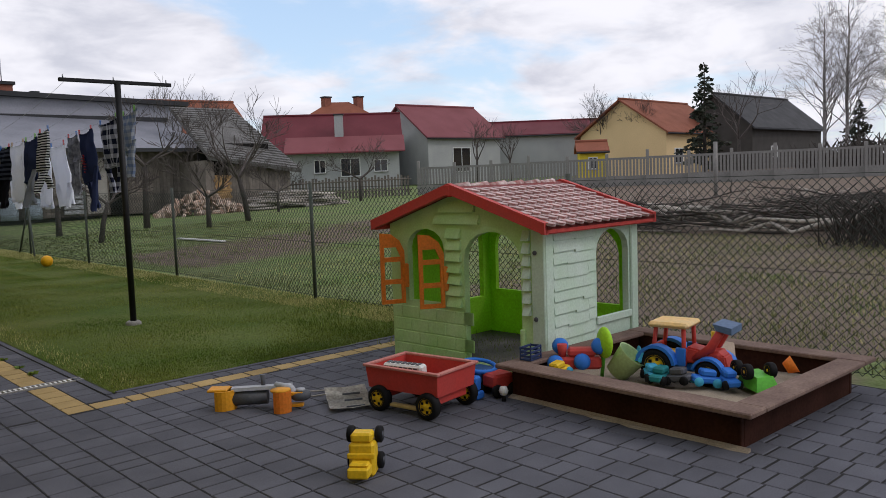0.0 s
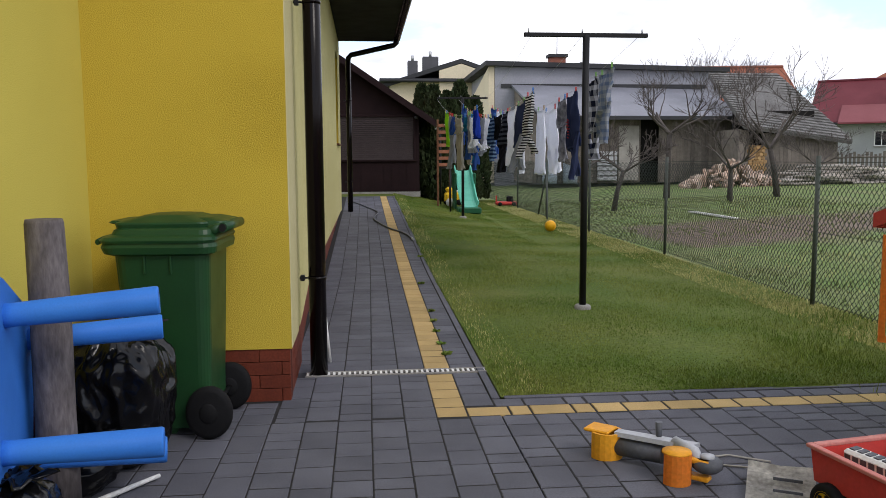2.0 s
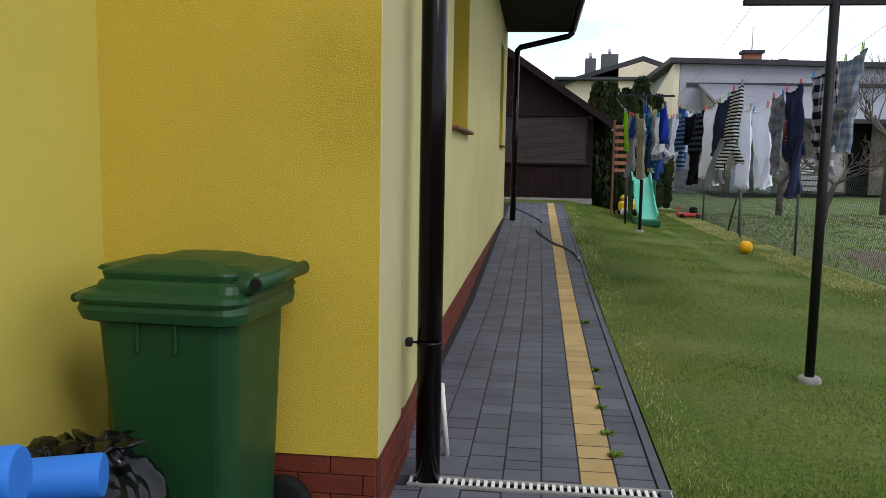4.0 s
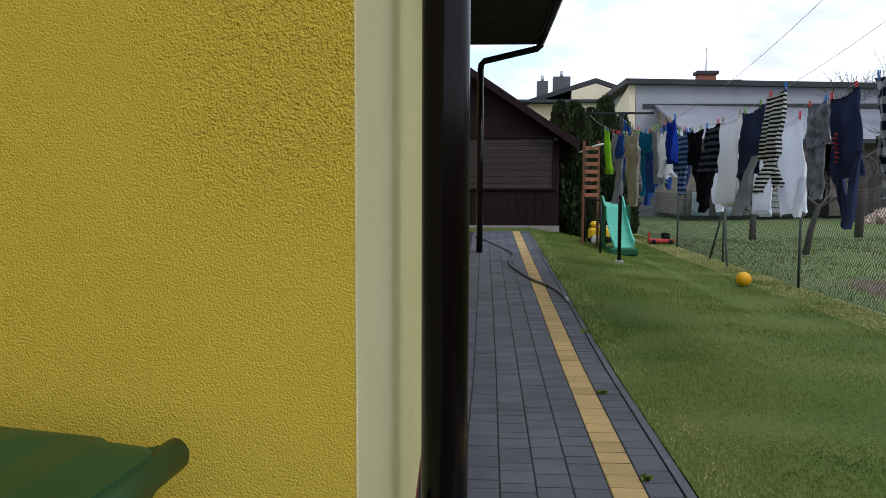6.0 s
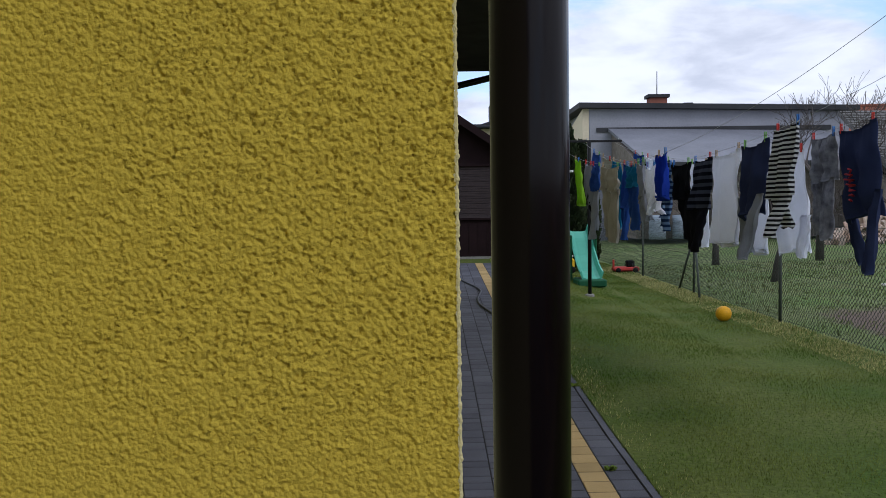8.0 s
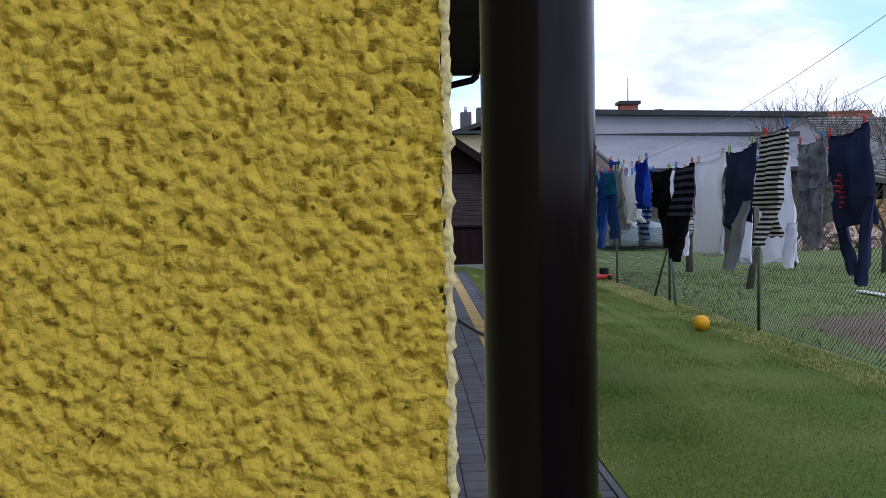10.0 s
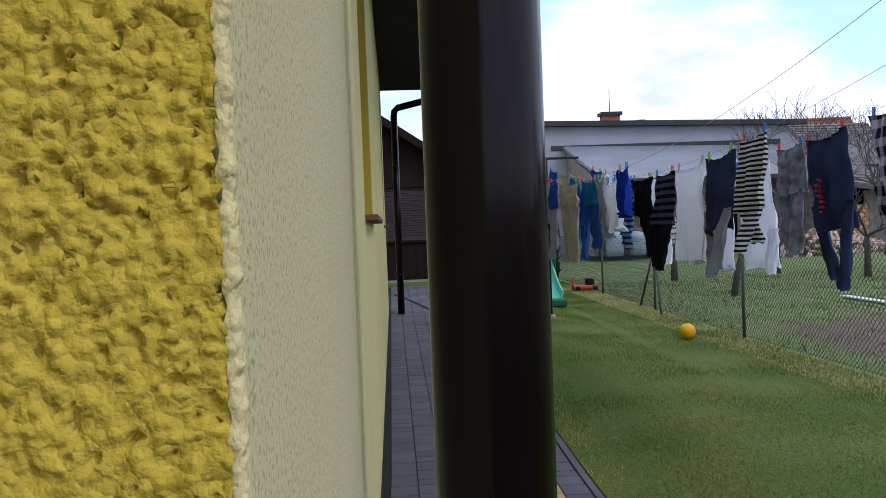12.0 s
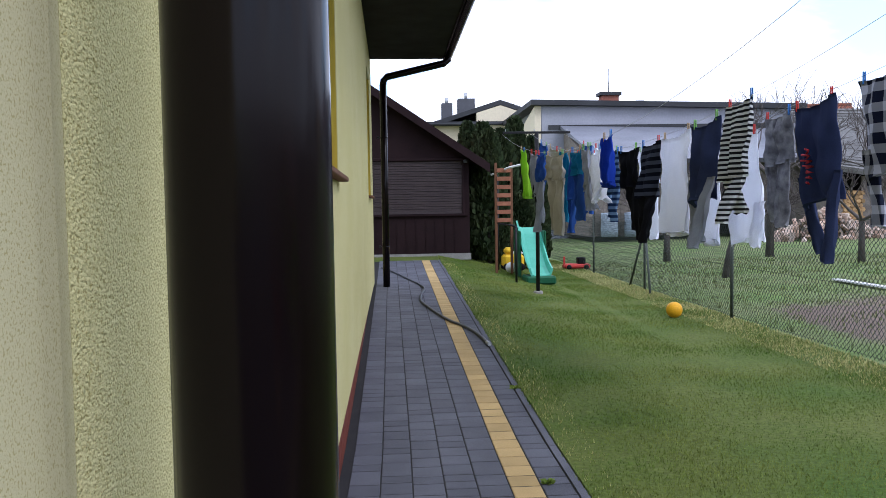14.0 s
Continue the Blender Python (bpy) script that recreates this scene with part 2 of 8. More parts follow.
LOGPILE = mat("stacked_branches", (0.40, 0.37, 0.33), (0.26, 0.23, 0.2), 4, 0.9, rand=0.35)
GREYWALL = mat("grey_render", (0.315, 0.318, 0.355), (0.26, 0.263, 0.295), 0.6, 0.9, 12, 0.08, 0.1)
METALROOF = mat("grey_sheet_roof", (0.215, 0.22, 0.25), (0.17, 0.175, 0.20), 0.7, 0.55, 10, 0.1, 0.1)
DARKROOF = mat("dark_roof_edge", (0.045, 0.046, 0.05), None, 1, 0.7)
BEIGE = mat("beige_render", (0.66, 0.58, 0.42), (0.6, 0.52, 0.38), 0.5, 0.9, 12, 0.06, 0.1)
CREAMFAR = mat("cream_render", (0.70, 0.52, 0.28), (0.64, 0.48, 0.26), 0.4, 0.9, 12, 0.06, 0.1)
WHITEWALL = mat("white_render", (0.40, 0.41, 0.40), (0.32, 0.33, 0.33), 0.5, 0.9, 12, 0.08, 0.1)
SHINGLE = mat("grey_shingle", (0.16, 0.155, 0.15), (0.11, 0.105, 0.10), 1.2, 0.9, 14, 0.3, 0.3, rand=0.2)
REDROOF = mat("red_metal_roof", (0.13, 0.020, 0.028), (0.105, 0.017, 0.023), 0.5, 0.6, 10, 0.08, 0.1)
PINKROOF = mat("faded_red_roof", (0.20, 0.055, 0.062), (0.165, 0.045, 0.05), 0.5, 0.6, 10, 0.08, 0.1)
TILEROOF = mat("orange_tile_roof", (0.25, 0.085, 0.05), (0.20, 0.07, 0.042), 0.8, 0.8, 12, 0.15, 0.2)
BRICK = mat("chimney_brick", (0.26, 0.10, 0.07), None, 3, 0.9, 20, 0.2, 0.2)
PANE = mat("window_pane", (0.02, 0.022, 0.026), None, 2, 0.12, 10, 0.05, 0, spec=0.7)
CONC_FENCE = mat("concrete_fence", (0.25, 0.24, 0.225), (0.17, 0.165, 0.155), 0.8, 0.95, 14, 0.15, 0.2)
# near-black that stands for the shade inside barns and the drain
SHADE_IN = mat("inside_shade", (0.012, 0.011, 0.010), None, 2, 0.95)


# ---- mesh helpers ----
def obj(name, bm, material, parent=None, label="", smooth=False):
    me = bpy.data.meshes.new(name)
    bm.normal_update()
    bm.to_mesh(me)
    bm.free()
    me.materials.append(material)
    if smooth:
        me.polygons.foreach_set("use_smooth", [True] * len(me.polygons))
    ob = new(name, me)
    ob.parent = parent
    if label:
        ob["label"] = label
    return ob


def part(name, bm, material, parent, label="", smooth=False):
    return obj(name, bm, material, parent, label, smooth)


def thing(name, m, label, category, group="", kind=""):
    e = new(name)
    e.matrix_world = m
    e.empty_display_size = 0.1
    return tagged(e, label, category, group, kind)


def BM():
    return bmesh.new()


def box(bm, lo, hi, bevel=0.0, m=None):
    c = [(a + b) / 2 for a, b in zip(lo, hi)]
    s = [b - a for a, b in zip(lo, hi)]
    mm = Matrix.LocRotScale(c, None, s)
    r = bmesh.ops.create_cube(bm, size=1, matrix=(m @ mm) if m else mm)
    if bevel:
        es = list({e for v in r["verts"] for e in v.link_edges})
        bmesh.ops.bevel(bm, geom=es, offset=bevel, segments=1, affect="EDGES", profile=0.5)
    return bm


def boxm(*specs, bevel=0.0):
    bm = BM()
    for lo, hi in specs:
        box(bm, lo, hi, bevel)
    return bm


def tube(bm, pts, radii, seg=8, cap=True):
    pts = [Vector(p) for p in pts]
    if isinstance(radii, (int, float)):
        radii = [radii] * len(pts)
    rings = []
    u = None
    for i, p in enumerate(pts):
        d = (pts[min(i + 1, len(pts) - 1)] - pts[max(i - 1, 0)]).normalized()
        if u is None:
            u = d.orthogonal().normalized()
        else:
            u = (u - d * u.dot(d)).normalized()
        w = d.cross(u)
        rings.append([bm.verts.new(p + (u * math.cos(a) + w * math.sin(a)) * radii[i]) for a in [2 * math.pi * k / seg for k in range(seg)]])
    for a, b in zip(rings, rings[1:]):
        for k in range(seg):
            f = bm.faces.new((a[k], a[(k + 1) % seg], b[(k + 1) % seg], b[k]))
            f.smooth = True
    if cap:
        bm.faces.new(list(reversed(rings[0])))
        bm.faces.new(rings[-1])
    return bm


def lathe(bm, prof, seg=20, m=None):
    """A profile of (radius, height) turned about z; m lays it elsewhere."""
    m = m or Matrix()
    rings = []
    for r, z in prof:
        if r < 1e-6:
            rings.append([bm.verts.new(m @ Vector((0, 0, z)))])
        else:
            rings.append([bm.verts.new(m @ Vector((r * math.cos(2 * math.pi * k / seg), r * math.sin(2 * math.pi * k / seg), z))) for k in range(seg)])
    for a, b in zip(rings, rings[1:]):
        for k in range(seg):
            va = [a[k % len(a)], a[(k + 1) % len(a)]] if len(a) > 1 else [a[0]]
            vb = [b[(k + 1) % len(b)], b[k % len(b)]] if len(b) > 1 else [b[0]]
            if len(va) + len(vb) > 2:
                bm.faces.new(va + vb).smooth = True
    if len(rings[0]) > 1:
        bm.faces.new(list(reversed(rings[0])))
    if len(rings[-1]) > 1:
        bm.faces.new(rings[-1])
    return bm


def prism(bm, poly, depth, m=None):
    """A flat outline in x, z made thick along y, centred."""
    m = m or Matrix()
    f = [bm.verts.new(m @ Vector((x, -depth / 2, z))) for x, z in poly]
    b = [bm.verts.new(m @ Vector((x, depth / 2, z))) for x, z in poly]
    n = len(poly)
    bm.faces.new(f)
    bm.faces.new(list(reversed(b)))
    for i in range(n):
        bm.faces.new((f[(i + 1) % n], f[i], b[i], b[(i + 1) % n]))
    bmesh.ops.recalc_face_normals(bm, faces=bm.faces[:])
    return bm


def solid(bm, lower, upper):
    """A closed block between two loops of points of equal count."""
    a, b = [bm.verts.new(p) for p in lower], [bm.verts.new(p) for p in upper]
    n = len(a)
    bm.faces.new(list(reversed(a)))
    bm.faces.new(b)
    for i in range(n):
        bm.faces.new((a[i], a[(i + 1) % n], b[(i + 1) % n], b[i]))
    return bm


def plain(name, verts, faces, material, parent=None):
    me = bpy.data.meshes.new(name)
    me.from_pydata(verts, [], faces)
    me.materials.append(material)
    ob = new(name, me)
    ob.parent = parent
    return ob


def sx(y):
    """The path runs at a slight angle to the house: its drift in x."""
    return 0.007 * (max(-0.5, min(y, 5.0)) - 3.5)


def gz(x, y):
    """Height of the ground: the yard rises slightly towards its far end, the field beyond the fence rises too."""
    s = 0.036 * max(0.0, min(y, 18.0) - 5.0)
    k = 1.0 if x < 1.2 else max(0.05, 1.0 - 0.6 * (x - 1.2) / 1.3)
    return s * k + 0.02 * max(0.0, x - 4.8)


# ---- ground ----
def fbm(x, y, s, seed=0.0):
    return noise.fractal(Vector((x * s, y * s, seed)), 1.0, 2.0, 4)


def make_ground():
    xs = np.concatenate([[-400, -150, -60, -20, -8], np.arange(-4, 4.3, 1.0), np.arange(4.5, 30, 0.5), np.arange(30, 70, 2.0), [75, 90, 120, 180, 400]])
    ys = np.concatenate([[-400, -150, -60, -30], np.arange(-16, -8, 2.0), np.arange(-8, 36, 0.5), np.arange(36, 80, 2.0), [90, 120, 180, 400]])
    verts, faces, soil = [], [], []
    for y in ys:
        for x in xs:
            inside = 1.0 if (x < 4.6 and y < 24 and y > -30) else 0.0
            z = gz(min(x, 70), y) - 0.06 * inside + (0.03 * fbm(x, y, 0.9) if x > 5 else 0)
            verts.append((x, y, z))
            band = math.exp(-((y - 9.5 - 0.35 * (x - 7)) / 2.2) ** 2) * (1 if 5.2 < x < 16 else 0)
            right = 1 / (1 + math.exp((y - 1.5 - 0.25 * (x - 6)) * 1.2)) * (1 if x > 5.4 else 0.35)
            waste = max(0.0, min(1.0, (math.degrees(math.atan2(x + 0.8, y + 5.6)) - 48) / 7)) * (0.85 if x > 5.4 else 0)
            soil.append(min(1.0, max(0.0, max(band, right, waste) + 0.25 * fbm(x, y, 0.5, 3.0))))
    nx = len(xs)
    for j in range(len(ys) - 1):
        for i in range(nx - 1):
            faces.append((j * nx + i, j * nx + i + 1, (j + 1) * nx + i + 1, (j + 1) * nx + i))
    m = mat("field", (0.108, 0.172, 0.045), (0.165, 0.185, 0.082), 0.7, 0.97, 9, 0.35, 0.7, 0.05, world=True)
    nt = m.node_tree
    N, L = nt.nodes.new, nt.links.new
    at = N("ShaderNodeAttribute"); at.attribute_name = "soil"
    g = N("ShaderNodeNewGeometry")
    n = N("ShaderNodeTexNoise"); n.inputs["Scale"].default_value, n.inputs["Detail"].default_value = 3.0, 8
    L(g.outputs["Position"], n.inputs["Vector"])
    s = N("ShaderNodeMath"); s.operation = "MULTIPLY_ADD"; s.inputs[1].default_value, s.inputs[2].default_value = 0.9, -0.45
    L(n.outputs[0], s.inputs[0])
    a = N("ShaderNodeMath"); a.operation = "ADD"; L(s.outputs[0], a.inputs[0]); L(at.outputs["Fac"], a.inputs[1])
    st = N("ShaderNodeMapRange"); st.inputs["From Min"].default_value, st.inputs["From Max"].default_value = 0.3, 0.62
    L(a.outputs[0], st.inputs["Value"])
    br = N("ShaderNodeMix"); br.data_type = "RGBA"
    br.inputs[6].default_value, br.inputs[7].default_value = (0.105, 0.078, 0.060, 1), (0.185, 0.145, 0.112, 1)
    n3 = N("ShaderNodeTexNoise"); n3.inputs["Scale"].default_value, n3.inputs["Detail"].default_value = 14, 6
    L(g.outputs["Position"], n3.inputs["Vector"]); L(n3.outputs[0], br.inputs[0])
    bs = nt.nodes["Principled BSDF"]
    old = bs.inputs["Base Color"].links[0].from_socket
    mx = N("ShaderNodeMix"); mx.data_type = "RGBA"
    L(st.outputs[0], mx.inputs[0]); L(old, mx.inputs[6]); L(br.outputs[2], mx.inputs[7])
    L(mx.outputs[2], bs.inputs["Base Color"])
    ob = plain("ground", verts, faces, m)
    ob.data.attributes.new("soil", "FLOAT", "POINT").data.foreach_set("value", soil)
    ob.data.polygons.foreach_set("use_smooth", [True] * len(ob.data.polygons))
    tagged(ob, "garden field of patchy grass and bare brown soil", "ground", kind="structure")


make_ground()
FX = 4.55          # line of the chain-link fence
LX, LY = 1.20, -0.08   # lawn corner


def make_lawn():
    xs, ys = np.linspace(LX, FX + 0.06, 12), np.concatenate([np.arange(LY, 22.1, 0.5)])
    v = [(x + sx(y) * (FX - x) / (FX - LX), y, gz(x, y) + 0.004 + 0.003 * fbm(x, y, 1.2)) for y in ys for x in xs]
    nx = len(xs)
    f = [(j * nx + i, j * nx + i + 1, (j + 1) * nx + i + 1, (j + 1) * nx + i) for j in range(len(ys) - 1) for i in range(nx - 1)]
    ob = plain("lawn", v, f, LAWN)
    tagged(ob, "mown spring lawn with yellowed patches beside the path", "lawn", kind="structure")
    # turf behind the end of the path and round the shed
    v = [(x, y, gz(x, y) - 0.004) for y in (16.5, 18.5, 22.0) for x in (-6.0, 0.0, LX)]
    ob = plain("turf", v, [(0, 1, 4, 3), (1, 2, 5, 4), (3, 4, 7, 6), (4, 5, 8, 7)], LAWN)
    tagged(ob, "turf round the brown shed", "lawn", kind="structure")


make_lawn()


# ---- house ----
WALL_T, EAVE = 0.3, 3.80
FARX, HOUSE_Y = -0.075, 12.75


def front_wall():
    """Yellow front wall up to the corner at x = 0; its render is modelled lump by lump round the corner at eye height."""
    x0, z0, z1 = -1.10, 0.30, 4.2
    gx = np.concatenate([[x0, -0.8], np.arange(-0.45, 0.00001, 0.00112)])
    gzs = np.concatenate([[z0, 0.8], np.arange(1.24, 2.0, 0.00112), [2.6, 3.4, z1]])
    nx, nz = len(gx), len(gzs)
    verts = []
    for z in gzs:
        for x in gx:
            w = max(0.0, min(1.0, (x + 0.448) / 0.26)) * max(0.0, min(1.0, (z - 1.242) / 0.25)) * max(0.0, min(1.0, (1.996 - z) / 0.22))
            d = e = 0.0
            if w > 0:
                p = Vector((x * 285, z * 320, 0.3))
                a = noise.noise(p) + 0.45 * noise.noise(p * 2.1 + Vector((7, 0, 0)))
                s1 = max(0.0, min(1.0, (a + 0.22) / 0.36))
                s1 = s1 * s1 * (3 - 2 * s1)
                pit = max(0.0, min(1.0, (noise.noise(p * 1.5 + Vector((3, 11, 5))) - 0.43) / 0.07))
                d = w * (0.0011 * s1 + 0.0006 * noise.noise(p * 0.35) + 0.0003 * noise.noise(p * 4.1) - 0.0026 * pit)
                if x > -0.003:
                    e = w * 0.0022 * (noise.noise(Vector((z * 170, 4.0, 0))) + 0.6 * noise.noise(Vector((z * 420, 9.0, 0))))
            verts.append((x + e, -d, z))
    faces = [(j * nx + i, j * nx + i + 1, (j + 1) * nx + i + 1, (j + 1) * nx + i) for j in range(nz - 1) for i in range(nx - 1)]
    n = len(verts)
    verts += [(x0, 0.03, z0), (0, 0.03, z0), (x0, 0.03, z1), (0, 0.03, z1)]
    faces += [(0, n, n + 1, nx - 1), (n, n + 2, n + 3, n + 1)]
    ob = plain("wall_front", verts, faces, YELLOW)
    ob.data.polygons.foreach_set("use_smooth", [True] * len(ob.data.polygons))
    tagged(ob, "bright yellow roughcast house wall above a red tiled plinth", "wall", kind="structure")


front_wall()


def cream_pilaster():
    """The side of the corner: a cream strip, a rounded fold and a narrow set-back strip up to the wall."""
    back = FARX - 0.2
    for nm, mt, prof in (("wall_corner", CREAM, [(-0.012, 0.004), (-0.001, 0.012), (0.0, 0.03), (0.0, 0.50), (-0.004, 0.540), (-0.014, 0.575), (-0.0190, 0.595), (back, 0.595), (back, 0.031), (-0.03, 0.031)]),
                         ("wall_corner_return", PALE, [(-0.0190, 0.596), (-0.0165, 0.610), (-0.0085, 0.640), (-0.006, 0.68), (-0.012, 0.90), (back, 0.90), (back, 0.596)])):
        lo = [(x, y, 0.30) for x, y in prof]
        hi = [(x, y, 4.2) for x, y in prof]
        ob = obj(nm, solid(BM(), lo, hi), mt)
        tagged(ob, "cream rendered corner strip with a rounded fold" if nm == "wall_corner" else "speckled cream strip behind the corner fold", "wall", kind="structure")


cream_pilaster()


def corner_bead():
    """Rough pale edge where the yellow render stops at the corner."""
    zs = np.concatenate([[0.31, 0.7, 1.1], np.arange(1.36, 1.885, 0.0015), [2.4, 3.2, 4.19]])
    verts, faces = [], []
    for z in zs:
        a = 0.0016 * noise.noise(Vector((z * 190, 2.0, 0))) + 0.0011 * noise.noise(Vector((z * 460, 5.0, 0)))
        b = 0.0012 * noise.noise(Vector((z * 230, 8.0, 0)))
        verts += [(-0.0012 + b, -0.0006, z), (0.0002 + a, -0.0012 + b, z), (0.0014 + a, 0.001, z), (0.0016 + a * 0.6, 0.004, z), (0.0003, 0.009, z)]
    for j in range(len(zs) - 1):
        for i in range(4):
            faces.append((j * 5 + i, j * 5 + i + 1, j * 5 + 6 + i, j * 5 + 5 + i))
    ob = plain("trim_corner", verts, faces, BEAD)
    ob.data.polygons.foreach_set("use_smooth", [True] * len(ob.data.polygons))
    tagged(ob, "rough pale plaster bead along the house corner", "trim", kind="structure")


corner_bead()


def side_wall():
    wins = [(3.15, 4.50), (10.60, 11.85)]
    zb, zt, x0, x1 = 1.64, 3.35, FARX - WALL_T, FARX
    bm = BM()
    ys = [2.60] + [v for w in wins for v in w] + [HOUSE_Y + 0.1]
    for i in range(len(ys) - 1):
        a, b = ys[i], ys[i + 1]
        if (a, b) in wins:
            box(bm, (x0, a, 0.30), (x1, b, zb)); box(bm, (x0, a, zt), (x1, b, 4.2))
        else:
            box(bm, (x0, a, 0.30), (x1, b, 4.2))
    bmesh.ops.remove_doubles(bm, verts=bm.verts, dist=0.0005)
    near = [(-0.012, 0.901), (x1, 2.60), (x0, 2.60), (x0, 0.901)]
    solid(bm, [(x, y, 0.30) for x, y in near], [(x, y, 4.2) for x, y in near])
    ob = obj("wall_side", bm, PALE)
    tagged(ob, "long pale yellow rendered house wall with two windows", "wall", kind="structure")
    for a, b in wins:
        w = thing("window", pose(FARX, (a + b) / 2, zb), "tall brown house window set deep in the yellow wall", "window", "windows of the yellow house", "structure")
        h, half = zt - zb, (b - a) / 2
        part("reveal", boxm(((-0.25, half - 0.012, 0), (-0.004, half - 0.002, h)), ((-0.25, -half + 0.002, 0), (-0.004, -half + 0.012, h))), YELLOW, w)
        part("window_frame", boxm(((-0.20, -half + 0.012, 0.03), (-0.14, -half + 0.08, h)), ((-0.20, half - 0.08, 0.03), (-0.14, half - 0.012, h)), ((-0.20, -half + 0.08, h - 0.07), (-0.14, half - 0.08, h)), ((-0.20, -half + 0.08, 0.03), (-0.14, half - 0.08, 0.10)), ((-0.195, -0.04, 0.10), (-0.145, 0.04, h - 0.07)), bevel=0.006), DARKWOOD, w)
        part("pane", boxm(((-0.18, -half + 0.08, 0.10), (-0.165, half - 0.08, h - 0.07))), PANE, w)
        part("window_sill", boxm(((-0.2, -half - 0.02, -0.005), (0.055, half + 0.03, 0.022)), bevel=0.005), BROWNWOOD, w)


side_wall()


def house_rest():
    # projecting wing with the other yellow wall, and plain walls that close the house
    ob = obj("wall_left", boxm(((-1.36, -7.5, 0.30), (-1.06, 0.0, 4.2))), WARM)
    tagged(ob, "pale yellow rendered wall of the projecting wing", "wall", kind="structure")
    ob = obj("wall_back", boxm(((-9.0, HOUSE_Y + 0.10, 0.0), (FARX, HOUSE_Y + 0.4, 4.2))), PALE)
    tagged(ob, "pale yellow end wall of the house", "wall", kind="structure")
    ob = obj("wall_west", boxm(((-9.3, -7.5, 0.0), (-9.0, HOUSE_Y + 0.4, 4.2)), ((-9.0, -7.8, 0.0), (-1.06, -7.5, 4.2))), PALE)
    tagged(ob, "plain outer walls that close the house", "wall", kind="structure")
    # soffit and roof
    bm = boxm(((-9.6, -0.02, EAVE), (1.06, HOUSE_Y - 0.02, EAVE + 0.05)))
    box(bm, (-9.6, -8.0, 4.2), (-0.56, -0.03, 4.25))
    ob = obj("soffit", bm, SOFFIT)
    tagged(ob, "dark brown boarded soffit under the eaves", "soffit", kind="structure")
    r = thing("house_roof", pose(0, 0, EAVE), "dark brown tiled roof with overhanging eaves and gutter", "roof", kind="structure")
    bm = BM()
    solid(bm, [(1.16, -0.02, 0.06), (1.16, HOUSE_Y, 0.06), (-4.6, HOUSE_Y, 3.4), (-4.6, -0.02, 3.4)], [(1.16, -0.02, 0.12), (1.16, HOUSE_Y, 0.12), (-4.6, HOUSE_Y, 3.46), (-4.6, -0.02, 3.46)])
    solid(bm, [(-10, -8, 0.46), (-4.6, -8, 3.4), (-4.6, HOUSE_Y, 3.4), (-10, HOUSE_Y, 0.46)], [(-10, -8, 0.52), (-4.6, -8, 3.46), (-4.6, HOUSE_Y, 3.46), (-10, HOUSE_Y, 0.52)])
    part("roof_deck", bm, SOFFIT, r)
    bm = BM()
    for k in range(42):
        y = 0.1 + k * 0.295
        tube(bm, [(1.13, y, 0.13), (1.20, y, 0.10)], [0.075, 0.08], 6)
    part("eave_tiles", bm, SOFFIT, r)
    part("fascia", boxm(((1.062, -0.02, -0.02), (1.085, HOUSE_Y, 0.16))), PIPE, r)
    bm = BM()
    prof = [(0.062 * math.cos(a), 0.062 * math.sin(a)) for a in np.linspace(math.pi, 2 * math.pi, 9)] + [(0.055 * math.cos(a), 0.055 * math.sin(a)) for a in np.linspace(2 * math.pi, math.pi, 9)]
    solid(bm, [(1.15 + x, -0.02, 0.05 + z) for x, z in prof], [(1.15 + x, HOUSE_Y - 0.02, 0.05 + z) for x, z in prof])
    bmesh.ops.recalc_face_normals(bm, faces=bm.faces[:])
    part("gutter", bm, PIPE, r)
    # plinth with its tile courses
    def plinth(name, x0, y0, x1, y1, nx, ny, count):
        length = math.hypot(x1 - x0, y1 - y0)
        p = thing(name, pose(x0, y0, 0, 0, 0, math.degrees(math.atan2(y1 - y0, x1 - x0))), "red-brown brick-tile plinth at the foot of the wall", "plinth", kind="structure")
        part("backing", boxm(((0, 0.03, -0.1), (length, 0.12, 0.30))), GROUT, p)
        for r_ in range(4):
            for k in range(count + 1):
                a = max(0.0, (k - (0.5 if r_ % 2 else 0)) * 0.25 + 0.0018)
                b = min(length, (k + 1 - (0.5 if r_ % 2 else 0)) * 0.25 - 0.0018)
                if b - a > 0.02:
                    part("tile", boxm(((a, 0.008, r_ * 0.0765 - 0.004), (b, 0.04, r_ * 0.0765 + 0.069)), bevel=0.002), PLINTH, p)
    plinth("plinth_front", -1.06, 0.0, -0.012, 0.0, 0, 1, 5)
    plinth("plinth_corner", -0.008, 0.03, -0.012, 0.90, 1, 0, 4)
    plinth("plinth_turn", -0.030, 0.90, FARX - 0.018, 2.60, 1, 0, 7)
    plinth("plinth_side", FARX - 0.018, 2.60, FARX - 0.018, HOUSE_Y + 0.1, 1, 0, 41)
    plinth("plinth_wing", -1.06, -7.5, -1.06, 0.0, 1, 0, 30)


house_rest()


